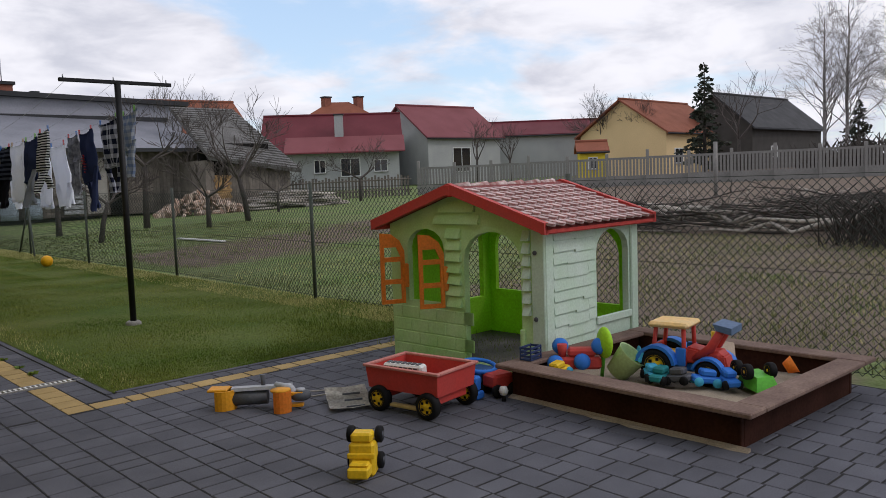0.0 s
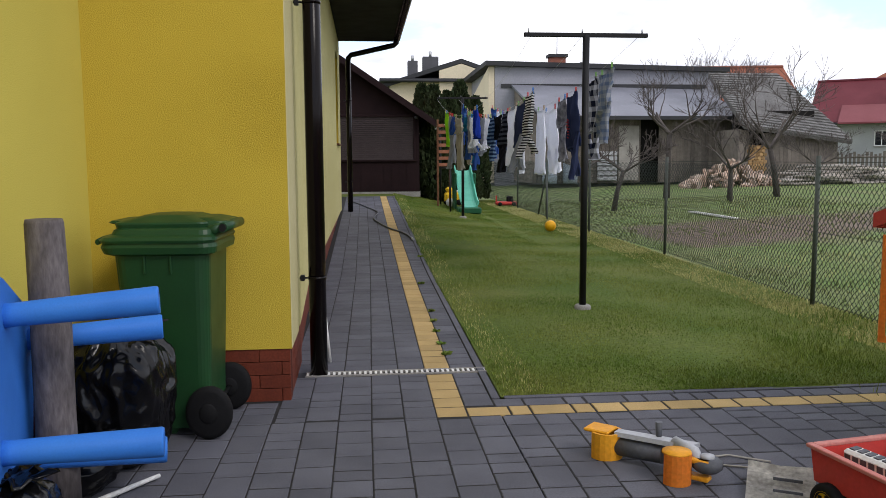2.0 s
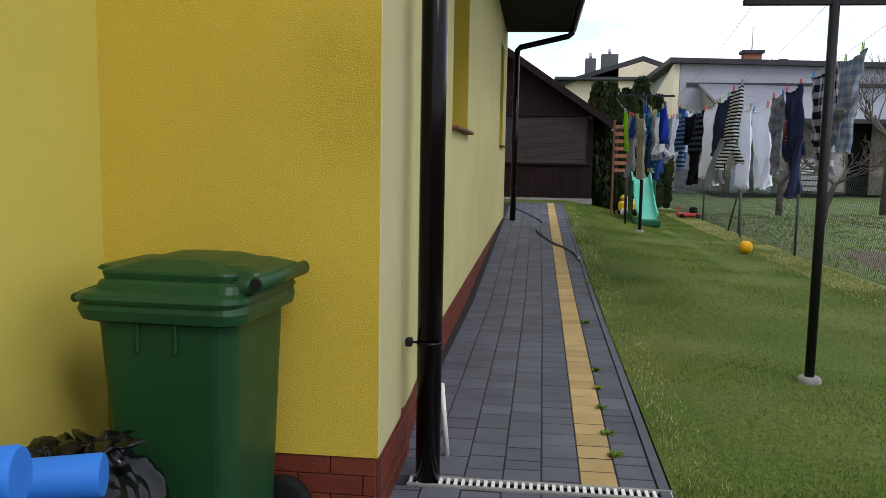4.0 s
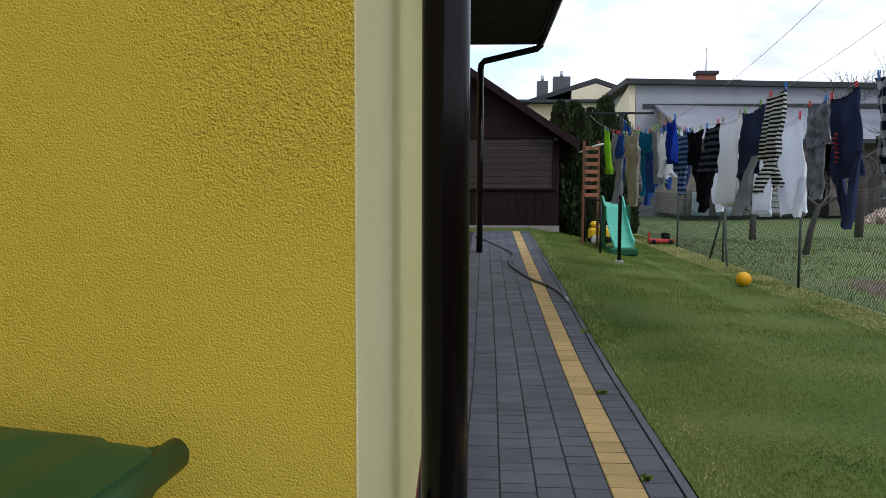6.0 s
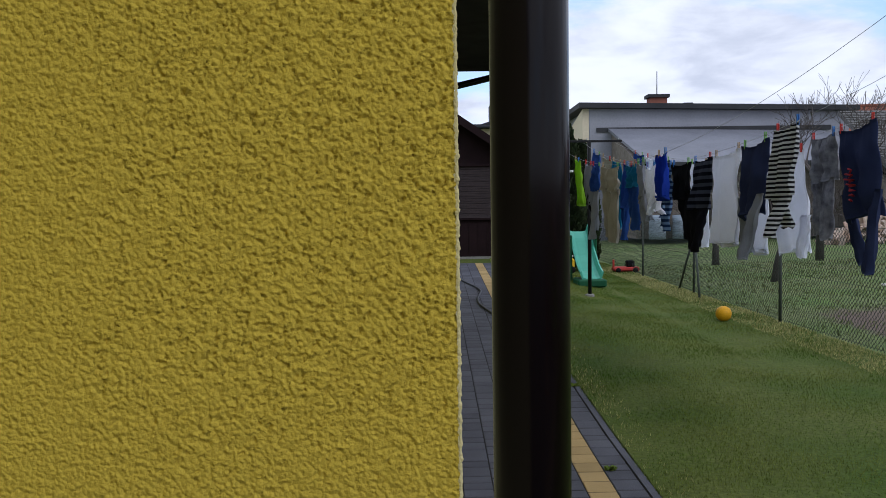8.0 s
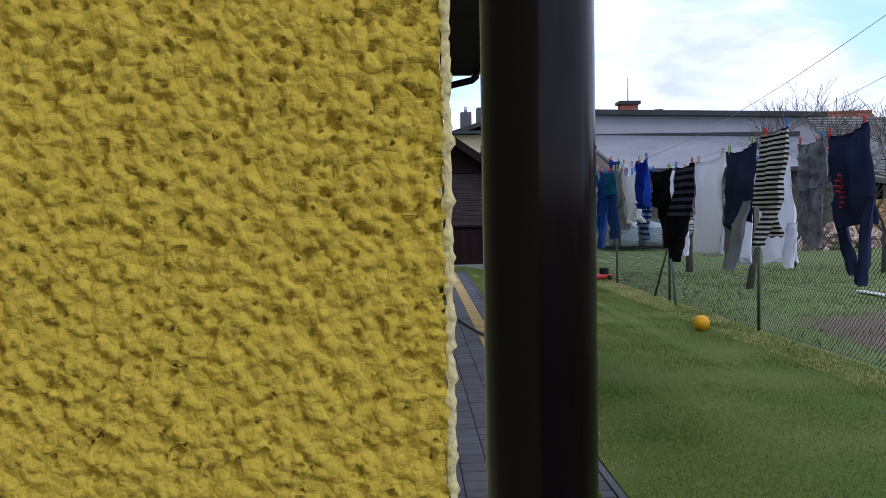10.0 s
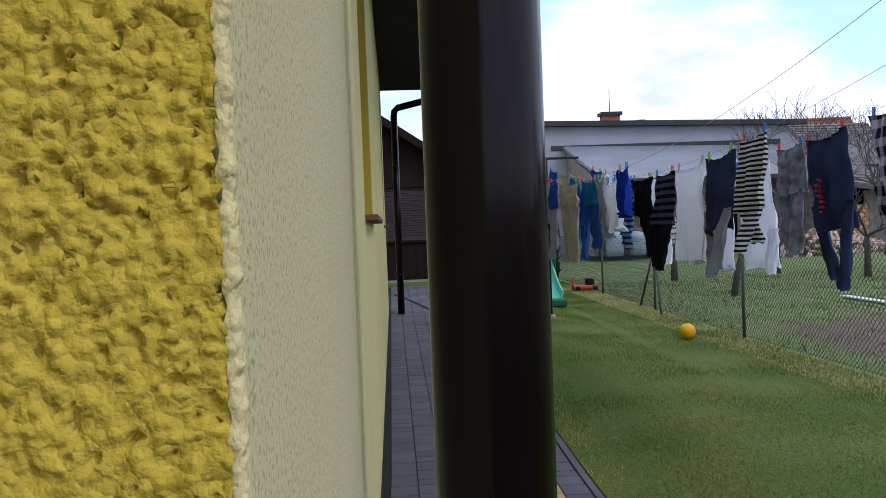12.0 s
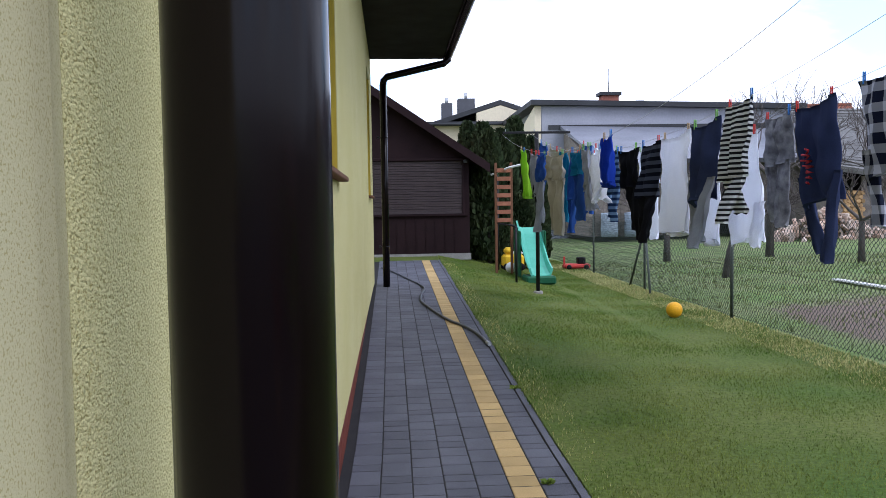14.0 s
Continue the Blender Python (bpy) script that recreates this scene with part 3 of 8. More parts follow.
def downpipe(x, y, z0, top, eave_x, eave_z, r=0.054):
    d = thing("downpipe", pose(x, y, z0), "dark brown plastic rain downpipe fixed to the house corner", "downpipe", "downpipes")
    part("pipe", tube(BM(), [(0, 0, 0.0), (0, 0, top)], r, 28), PIPE, d)
    part("elbow", tube(BM(), [(0, 0, top - 0.02), (0.01, 0, top + 0.06), (0.06, 0, top + 0.12), (eave_x - 0.06, 0, eave_z - 0.1), (eave_x, 0, eave_z - 0.05), (eave_x, 0, eave_z + 0.05)], r * 0.98, 20), PIPE, d)
    for z in (0.62, 2.3):
        part("clamp", tube(BM(), [(0, 0, z - 0.010), (0, 0, z + 0.010)], r + 0.003, 24), PIPE, d)
        part("bolt", tube(BM(), [(-r, 0, z), (-r - 0.055, 0, z)], 0.006, 8), BLACK, d)
        part("bracket", boxm(((-r - 0.05, -0.02, z - 0.018), (-r - 0.022, 0.02, z + 0.018)), bevel=0.003), BLACK, d)
    return d


downpipe(0.1157, 0.555, 0.0, 3.3, 1.02, EAVE - 0.02)
downpipe(0.125, HOUSE_Y - 0.2, gz(0, HOUSE_Y), 3.1, 1.0, EAVE - gz(0, HOUSE_Y))


# ---- yard fixtures ----
def line_post(x, y, h, base, label, half=0.53):
    p = thing("clothesline_post", pose(x, y, gz(x, y)), label, "clothesline post", "clothesline posts")
    part("footing", lathe(BM(), [(0.075, -0.05), (0.075, 0.03), (0.06, 0.045)], 16), CONCRETE, p)
    part("pole", tube(BM(), [(0, 0, 0.0), (0, 0, h)], 0.031, 14), BLACK, p)
    part("crossbar", boxm(((-half, -0.018, h - 0.02), (half, 0.018, h + 0.016)), bevel=0.004), BLACK, p)
    for dx in (-half + 0.04, -0.036, half - 0.05):
        part("hook", tube(BM(), [(dx, 0, h + 0.016), (dx, 0, h + 0.05)], 0.006, 6), STEEL, p)


T1, T2 = (2.364, 2.54), (2.505, 12.62)
line_post(*T1, 2.425, 0, "black steel T-shaped clothesline post on the lawn", 0.55)
line_post(*T2, 2.53, 0, "far black steel T-shaped clothesline post")
LINES = [(1.88, 1.97), (2.33, 2.42), (2.84, 2.93)]


SAG = (0.50, 0.50, 0.45)


def line_z(y, i=1):
    f = (y - T1[1]) / (T2[1] - T1[1])
    return 2.40 + 0.19 * f - 4 * SAG[i] * f * (1 - f)


def line_x(i, y):
    f = (y - T1[1]) / (T2[1] - T1[1])
    return LINES[i][0] * (1 - f) + LINES[i][1] * f


for i in range(3):
    ys = np.linspace(T1[1], T2[1], 25)
    ob = obj("clothesline", tube(BM(), [(line_x(i, y), y, line_z(y, i) + 0.02) for y in ys], 0.0015, 5), STEEL)
    tagged(ob, "sagging thin steel clothesline strung between two posts", "clothesline", "clotheslines")


def chain_fence():
    pts = [(FX + 0.10, 27.0), (4.58, 17.3), (4.56, 13.7), (4.54, 10.07), (4.62, 6.47), (4.50, 2.46), (4.50, -1.35), (4.55, -5.1), (4.6, -9.0)]
    fe = thing("chain_link_fence", pose(0, 0, 0), "green-grey chain-link garden fence on thin steel posts", "fence")
    for x, y in pts:
        z = gz(x, y)
        part("post", tube(BM(), [(x, y, z - 0.1), (x, y, z + 1.37)], 0.021, 10), FENCE, fe)
    part("strut", tube(BM(), [(4.56, 13.65, gz(4.4, 13) + 1.0), (4.40, 12.9, gz(4.4, 12.4))], 0.02, 8), FENCE, fe)
    part("strut", tube(BM(), [(4.56, 13.75, gz(4.4, 13) + 1.0), (4.54, 14.5, gz(4.4, 13.9))], 0.02, 8), FENCE, fe)
    v, f = [], []
    def rod(a, b, r):
        a, b = np.array(a), np.array(b)
        d = b - a; d = d / np.linalg.norm(d)
        u = np.cross(d, (0.3, 1, 0.2)); u /= np.linalg.norm(u); w = np.cross(d, u)
        k = len(v)
        for p in (a, b):
            for t in range(3):
                q = p + r * (u * math.cos(2.094 * t) + w * math.sin(2.094 * t))
                v.append(tuple(q))
        for t in range(3):
            f.append((k + t, k + (t + 1) % 3, k + 3 + (t + 1) % 3, k + 3 + t))
    H, s = 1.30, 0.063
    for (xa, ya), (xb, yb) in zip(pts, pts[1:]):
        length = math.hypot(xb - xa, yb - ya)
        step = s if yb < 14 else s * 1.6
        n = int(length / step)
        rows = int(H / step)
        r = 0.0028 if yb < 14 else 0.0036
        for k in range(n):
            for sgn in (0, 1):
                prev = None
                for j in range(0, rows + 1):
                    t = (k + ((j + sgn) % 2)) / n
                    x, y = xa + (xb - xa) * t, ya + (yb - ya) * t
                    q = (x + (0.003 if sgn else -0.003), y, gz(x, y) + 0.03 + j * step)
                    if prev:
                        rod(prev, q, r)
                    prev = q
        for h in (0.05, 0.68, 1.31):
            rod((xa, ya, gz(xa, ya) + h), (xb, yb, gz(xb, yb) + h), 0.0024)
    ob = plain("wire_mesh", v, f, WIRE, fe)
    ob["kind"] = "stuff"


chain_fence()


def drain():
    d = thing("drain_channel", pose(0.03, 0.545, 0.0), "white slotted drain grate set across the paving", "drain", kind="structure")
    # channel coloured near-black for the shade under the grate
    part("channel", boxm(((0, -0.05, -0.06), (1.15, 0.05, -0.012))), SHADE_IN, d)
    part("grate_rail", boxm(((0, -0.052, -0.01), (1.15, -0.036, 0.006)), ((0, 0.036, -0.01), (1.15, 0.052, 0.006)), bevel=0.002), CONCRETE, d)
    base = None
    for k in range(35):
        b = boxm(((0, -0.036, -0.01), (0.015, 0.036, 0.004)))
        if base is None:
            base = part("slat", b, WHITEP, d)
            base.location = (0.006, 0, 0)
        else:
            b.free()
            o = new("slat", base.data); o.parent = d; o.location = (0.006 + k * 0.033, 0, 0)


drain()


def loops(specs):
    """A closed skin over rounded rectangles given as x from, x to, half width in y, corner radius, height."""
    bm, rings = BM(), []
    for x0, x1, hw, r, z in specs:
        ring = []
        for cx, cy, a0 in ((x1 - r, hw - r, 0), (x0 + r, hw - r, 90), (x0 + r, r - hw, 180), (x1 - r, r - hw, 270)):
            for q in range(6):
                a = radians(a0 + 18 * q)
                ring.append(bm.verts.new((cx + r * math.cos(a), cy + r * math.sin(a), z)))
        rings.append(ring)
    n = len(rings[0])
    for a, b in zip(rings, rings[1:]):
        for k in range(n):
            bm.faces.new((a[k], a[(k + 1) % n], b[(k + 1) % n], b[k]))
    bm.faces.new(list(reversed(rings[0]))); bm.faces.new(rings[-1])
    return bm


def wheelie_bin(m):
    b = thing("wheelie_bin", m, "dark green wheeled refuse bin with closed lid beside the wall", "bin")
    part("body", loops([(-0.215, 0.215, 0.21, 0.05, 0.04), (-0.225, 0.22, 0.22, 0.06, 0.25), (-0.27, 0.245, 0.262, 0.07, 0.90)]), GREEN_BIN, b)
    part("rim", loops([(-0.28, 0.25, 0.270, 0.07, 0.885), (-0.32, 0.285, 0.292, 0.08, 0.895), (-0.335, 0.290, 0.298, 0.08, 0.925), (-0.325, 0.285, 0.292, 0.08, 0.945)]), GREEN_BIN, b)
    for y in (-0.272, 0.256):
        for x in (-0.10, 0.04):
            part("rib", boxm(((x, y, 0.80), (x + 0.012, y + 0.016, 0.91)), bevel=0.003), GREEN_BIN, b)
    part("lid", loops([(-0.330, 0.285, 0.300, 0.08, 0.946), (-0.338, 0.292, 0.304, 0.08, 0.958), (-0.325, 0.285, 0.292, 0.08, 0.972), (-0.285, 0.275, 0.262, 0.07, 0.982), (-0.272, 0.272, 0.252, 0.07, 1.004), (-0.250, 0.262, 0.236, 0.07, 1.012)]), GREEN_BIN, b)
    # raised deck with a shallow ridge, open lip at its front
    part("lid_panel", loops([(-0.262, 0.235, 0.222, 0.05, 1.008), (-0.268, 0.240, 0.226, 0.05, 1.030), (-0.262, 0.236, 0.222, 0.05, 1.038), (-0.13, 0.14, 0.15, 0.06, 1.068), (-0.08, 0.09, 0.10, 0.06, 1.072)]), GREEN_BIN, b)
    part("lid_grip", loops([(-0.300, -0.180, 0.17, 0.03, 1.030), (-0.312, -0.180, 0.175, 0.03, 1.034), (-0.300, -0.170, 0.17, 0.03, 1.044)]), GREEN_BIN, b)
    part("lid_hinge_fairing", loops([(0.20, 0.30, 0.20, 0.04, 0.99), (0.20, 0.335, 0.195, 0.05, 1.015), (0.16, 0.33, 0.18, 0.05, 1.040), (0.12, 0.25, 0.15, 0.05, 1.056)]), GREEN_BIN, b)
    part("lid_lip", tube(BM(), [(-0.345, -0.24, 0.950), (-0.352, -0.12, 0.957), (-0.352, 0.12, 0.957), (-0.345, 0.24, 0.950)], 0.014, 10), GREEN_BIN, b)
    for y in (-0.20, 0.20):
        part("handle_arm", tube(BM(), [(0.20, y, 0.985), (0.27, y, 1.000), (0.315, y, 1.010)], [0.026, 0.026, 0.024], 12), GREEN_BIN, b)
    part("handle_bar", tube(BM(), [(0.325, -0.235, 1.012), (0.325, 0.235, 1.012)], 0.024, 14), GREEN_BIN, b)
    for y in (-0.237, 0.237):
        part("handle_end", tube(BM(), [(0.325, y - 0.003, 1.012), (0.325, y + 0.003, 1.012)], 0.019, 14), BLACK, b)
    for y in (-0.265, 0.265):
        t = pose(0.225, y, 0.130, 90) @ Matrix.Diagonal((1.16, 1.16, 1.1, 1.0))
        w = part("wheel", lathe(BM(), [(0.0, -0.028), (0.09, -0.028), (0.108, -0.02), (0.112, 0.0), (0.108, 0.02), (0.09, 0.028), (0.0, 0.028)], 28, t), RUBBER, b)
        part("hub", lathe(BM(), [(0.0, -0.034), (0.035, -0.034), (0.045, -0.027), (0.045, 0.027), (0.035, 0.034), (0.0, 0.034)], 16, t), RUBBER, w)
    part("axle", tube(BM(), [(0.225, -0.25, 0.130), (0.225, 0.25, 0.130)], 0.013, 10), BLACK, b)
    part("foot", boxm(((-0.19, -0.18, 0.0), (0.02, 0.18, 0.05)), bevel=0.01), GREEN_BIN, b)


wheelie_bin(pose(-0.535, -0.35, 0, 0, 0, -3) @ Matrix.Diagonal((0.88, 0.9, 1.02, 1.0)))


def bin_bag(x, y, s, h, seed, label):
    bm = BM()
    bmesh.ops.create_icosphere(bm, subdivisions=6 if h > 0.5 else 5, radius=1)
    off = Vector((seed, seed * 2.3, 0))
    def ridge(p):
        return 1 - min(1.0, 2.2 * abs(noise.noise(p)))
    for v in bm.verts:
        p = v.co.copy()
        q = p + 0.25 * noise.noise_vector(p * 1.6 + off)
        f = 0.92 + 0.10 * noise.noise(p * 1.5 + off) + 0.055 * ridge(q * 2.2 + off) + 0.030 * ridge(Vector((q.x * 6, q.y * 6, q.z * 3)) + off) + 0.014 * ridge(Vector((q.x * 9, q.y * 9, q.z * 4)) + off) + 0.004 * ridge(q * 17 + off)
        top = max(0.0, p.z)
        box_ = (abs(p.x) ** 3.2 + abs(p.y) ** 3.2 + abs(p.z) ** 3.2) ** (-1 / 3.2)
        f *= 0.35 + 0.65 * box_
        f += 0.03 * top * math.sin(13 * math.atan2(p.y, p.x) + 4 * noise.noise(p * 2 + off))
        p = Vector((p.x * s * f, p.y * s * f, p.z * h / 2 * f))
        p.z = max(p.z + h / 2, 0.0)
        v.co = p
    bmesh.ops.recalc_face_normals(bm, faces=bm.faces[:])
    b = thing("rubbish_bag", pose(x, y, 0), label, "rubbish bag", "rubbish bags")
    part("sack", bm, BAG, b, smooth=True)
    bm = BM()
    lathe(bm, [(0.06, h - 0.07), (0.045, h - 0.04), (0.022, h - 0.02), (0.03, h + 0.0), (0.07, h + 0.015), (0.095, h + 0.01), (0.06, h + 0.005)], 28)
    for v in bm.verts:
        a = math.atan2(v.co.y, v.co.x)
        k = 1 + 0.30 * math.sin(5 * a + seed) + 0.18 * math.sin(9 * a + 2 * seed)
        v.co.xy *= k
        v.co.z += 0.012 * math.sin(7 * a + seed) * min(1.0, v.co.xy.length / 0.05)
        v.co.x += s * 0.45
    part("knot", bm, BAG, b, smooth=True)


bin_bag(-0.70, -0.875, 0.25, 0.63, 1.0, "full shiny black rubbish bag leaning on the green bin")
bin_bag(-0.80, -1.18, 0.20, 0.22, 4.0, "slumped black rubbish bag behind the log")
bin_bag(-0.80, -1.90, 0.22, 0.34, 7.0, "crumpled black rubbish bag in front of the blue table")


def log_post():
    p = thing("wooden_post", pose(-0.763, -1.41, 0), "weathered grey round log standing upright by the wall", "post")
    bm = BM()
    tube(bm, [(0.0, 0, 0), (0.0, 0.005, 0.4), (0.004, 0, 0.8), (0, 0, 1.125), (0, 0, 1.14)], [0.078, 0.073, 0.071, 0.068, 0.064], 24)
    for v in bm.verts:
        a = math.atan2(v.co.y, v.co.x)
        v.co.xy *= 1 + 0.035 * noise.noise(Vector((math.cos(a) * 2, math.sin(a) * 2, v.co.z * 3)))
    part("log", bm, LOG, p)


log_post()


def play_table():
    """Child's plastic table tipped on its side, its legs pointing away from the wall."""
    ang = -22.0
    t = thing("play_table", pose(-0.835, -1.605, 0.545, 0, 0, 13), "blue plastic children's table tipped on its side", "table")
    turn = pose(0, 0, 0, ang, 0, 0)
    bm = box(BM(), (-0.02, -0.35, -0.35), (0.02, 0.35, 0.35))
    bmesh.ops.bevel(bm, geom=[e for e in bm.edges if abs(e.verts[0].co.x - e.verts[1].co.x) > 0.02], offset=0.09, segments=6, affect="EDGES", profile=0.5)
    bmesh.ops.bevel(bm, geom=bm.edges[:], offset=0.006, segments=2, affect="EDGES")
    bm.transform(turn)
    part("tabletop", bm, BLUE, t)
    for sy in (-1, 1):
        for sz in (-1, 1):
            a, b = turn @ Vector((0.0, sy * 0.225, sz * 0.225)), turn @ Vector((0.51, sy * 0.245, sz * 0.245))
            bm = BM()
            d = b - a
            tube(bm, [a, a + d * 0.1, a + d * 0.985, b], [0.044, 0.041, 0.051, 0.047], 24)
            part("leg", bm, BLUE, t)


play_table()


tl = obj("white_tube", tube(BM(), [(0.170, 0.86, 0.0), (0.140, 0.84, 0.36)], 0.012, 10), WHITEP)
tagged(tl, "short white plastic tube leaning behind the downpipe", "tube")


# ---- playhouse ----
def arch_pts(x0, x1, z0, z1, n=10):
    """An opening outline with a round head, from the lower left round to the lower right."""
    r = (x1 - x0) / 2
    c = (x0 + x1) / 2
    return [(x0, z0)] + [(c - r * math.cos(a), z1 - r * 0.75 + r * 0.75 * math.sin(a)) for a in np.linspace(0, math.pi, n)] + [(x1, z0)]


def wall_with_holes(bm, outline, holes, t, m):
    """A wall panel in x, z, thick t along y, with openings through it."""
    edges = []
    for loop in [outline] + holes:
        vs = [bm.verts.new((x, 0, z)) for x, z in loop]
        edges += [bm.edges.new((vs[i], vs[(i + 1) % len(vs)])) for i in range(len(vs))]
    r = bmesh.ops.triangle_fill(bm, use_beauty=True, use_dissolve=False, edges=edges, normal=(0, -1, 0))
    fs = [g for g in r["geom"] if isinstance(g, bmesh.types.BMFace)]
    ex = bmesh.ops.extrude_face_region(bm, geom=fs)
    vs = [g for g in ex["geom"] if isinstance(g, bmesh.types.BMVert)]
    bmesh.ops.translate(bm, vec=(0, t, 0), verts=vs)
    bmesh.ops.recalc_face_normals(bm, faces=bm.faces[:])
    bm.transform(m)
    return bm


def playhouse():
    W, Dp, H, A = 1.49, 1.13, 1.03, 1.265
    h = thing("playhouse", pose(3.16, -0.66, 0, 0, 0, -87.5), "faded green plastic playhouse with a red tiled roof and orange shutters", "playhouse")
    # local x runs along the front, local y into the house
    win, door = arch_pts(0.19, 0.58, 0.45, 1.0), arch_pts(0.78, 1.30, 0.05, 0.99)
    part("front_wall", wall_with_holes(BM(), [(0, 0), (W, 0), (W, H), (W / 2, A), (0, H)], [win, door], 0.05, Matrix()), SOILED_GREEN, h)
    swin = arch_pts(0.60, 1.01, 0.34, 0.97)
    side = pose(W, 0, 0, 0, 0, 90)
    part("side_wall", wall_with_holes(BM(), [(0.05, 0), (Dp, 0), (Dp, H), (0.05, H)], [swin], 0.05, side), FADED_GREEN, h, "sun-bleached pale green side wall")
    part("side_wall", wall_with_holes(BM(), [(0.05, 0), (Dp, 0), (Dp, H), (0.05, H)], [swin], 0.05, pose(0.05, 0, 0, 0, 0, 90)), LIME, h)
    part("back_wall", wall_with_holes(BM(), [(0.05, 0), (W - 0.05, 0), (W - 0.05, H), (W / 2, A), (0.05, H)], [arch_pts(0.12, 0.66, 0.40, 0.98), arch_pts(0.76, 1.36, 0.36, 0.98)], 0.04, pose(0, Dp - 0.04, 0)), LIME, h)
    # added slab for the dusty paving inside; the house itself has no floor
    part("paving_inside", boxm(((0.05, 0.05, 0.0), (W - 0.05, Dp - 0.05, 0.03))), DUSTY, h)
    # clapboards on the front
    def board(x0, x1, z, mt=SOILED_GREEN, y=-0.03):
        bm = BM()
        solid(bm, [(x0, 0.002, z), (x1, 0.002, z), (x1, y, z), (x0, y, z)], [(x0, 0.002, z + 0.068), (x1, 0.002, z + 0.068), (x1, y * 0.2, z + 0.068), (x0, y * 0.2, z + 0.068)])
        part("clapboard", bm, mt, h)
    for k in range(7):
        z = 0.44 + k * 0.083
        board(0.615, 0.755, z)
        board(1.325, 1.385, z, FADED_GREEN, -0.032)
    for k, (a, b) in enumerate(((0.50, 0.94), (0.56, 0.90))):
        board(a, b, 1.04 + k * 0.085)
    for i, z in enumerate((0.02, 0.118, 0.216, 0.314)):
        cuts = [0.02] + [c for c in (np.arange(0.02, 0.765, 0.186) + (0.093 if i % 2 else 0.0)) if c > 0.06] + [0.765]
        for a, b in zip(cuts, cuts[1:]):
            part("brick", boxm(((a + 0.002, -0.006, z), (b - 0.002, 0.004, z + 0.091)), bevel=0.004), SOILED_GREEN, h)
    # lapped boards of uneven length moulded on the side
    rnd = random.Random(4)
    for r_ in range(11):
        z = 0.10 + r_ * 0.083
        y = 0.10
        while y < 0.54:
            e = min(0.575, y + rnd.choice((0.15, 0.24, 0.33)))
            if e - y > 0.04:
                bm = BM()
                dz = rnd.uniform(-0.010, 0.010)
                solid(bm, [(W - 0.004, y, z + dz), (W + 0.013, y, z + dz), (W + 0.013, e, z + 0.004 + dz), (W - 0.004, e, z + 0.004 + dz)], [(W - 0.004, y, z + 0.076), (W + 0.002, y, z + 0.076), (W + 0.002, e, z + 0.078), (W - 0.004, e, z + 0.078)])
                bmesh.ops.recalc_face_normals(bm, faces=bm.faces[:])
                part("lapped_board", bm, FADED_GREEN, h)
            y = e + 0.0015
    part("window_trim", boxm(((W, 0.58, 0.30), (W + 0.02, 1.03, 0.355)), bevel=0.006), FADED_GREEN, h)
    for y in (0.0, Dp - 0.1):
        part("corner_post", boxm(((W - 0.005, y, 0), (W + 0.018, y + 0.09, H)), bevel=0.008), FADED_GREEN, h)
    part("corner_panel", boxm(((1.395, -0.012, 0.0), (W + 0.014, 0.004, H)), bevel=0.006), FADED_GREEN, h, "sun-bleached rounded corner panel")
    for z in (0.42, 0.86):
        part("screw", lathe(BM(), [(0, 0), (0.017, 0.0), (0.013, 0.01), (0, 0.012)], 10, pose(1.43, -0.012, z, 90)), GREYP, h)
    part("latch", boxm(((1.29, -0.02, 0.20), (1.33, 0.02, 0.34)), bevel=0.008), SOILED_GREEN, h)
    # roof
    O = 0.10
    slope = (A - H) / (W / 2)
    roof = part("roof", BM(), REDF, h, "worn red roof bleached white along the tile edges")
    def zr(x):
        return A + 0.02 - slope * abs(x - W / 2)
    for sg in (-1, 1):
        bm = BM()
        xe, xm = W / 2 + sg * (W / 2 + O), W / 2
        solid(bm, [(xm, -O, zr(xm)), (xe, -O, zr(xe)), (xe, Dp + O, zr(xe)), (xm, Dp + O, zr(xm))], [(xm, -O, zr(xm) + 0.03), (xe, -O, zr(xe) + 0.03), (xe, Dp + O, zr(xe) + 0.03), (xm, Dp + O, zr(xm) + 0.03)])
        bmesh.ops.recalc_face_normals(bm, faces=bm.faces[:])
        part("roof_slab", bm, RED_DARK, roof)
        L_ = math.hypot(W / 2 + O, slope * (W / 2 + O))
        ang = math.degrees(math.atan(slope))
        tile = None
        rows, cols = 8, 12
        for r_ in range(rows):
            for c in range(cols):
                s = 0.03 + r_ * (L_ - 0.06) / rows
                x = W / 2 + sg * (L_ - s) * math.cos(radians(ang))
                y = -O + 0.05 + (c + (0.5 if r_ % 2 else 0)) * (Dp + 2 * O - 0.1) / cols
                if y > Dp + O - 0.05:
                    continue
                m = pose(x, y, zr(x) + 0.034, 0, sg * ang, 0) @ pose(0, 0, 0, 0, 0, 0 if sg > 0 else 180)
                if tile is None:
                    bm = BM()
                    w, l = 0.083, 0.11
                    out = [(l * 0.5, -w / 2), (l * 0.5 - 0.0, 0.0), (l * 0.5, w / 2), (-l * 0.5, w / 2), (-l * 0.5, -w / 2)]
                    out = [(0.045, -0.040), (0.06, -0.02), (0.064, 0), (0.06, 0.02), (0.045, 0.040), (-0.05, 0.040), (-0.05, -0.040)]
                    solid(bm, [(a, b, -0.004) for a, b in out], [(a, b, 0.013 if a > 0 else 0.0) for a, b in out])
                    ob = part("roof_tile", bm, REDF, roof)
                    tile = ob.data
                else:
                    ob = new("roof_tile", tile)
                    ob.parent = roof
                ob.matrix_local = m
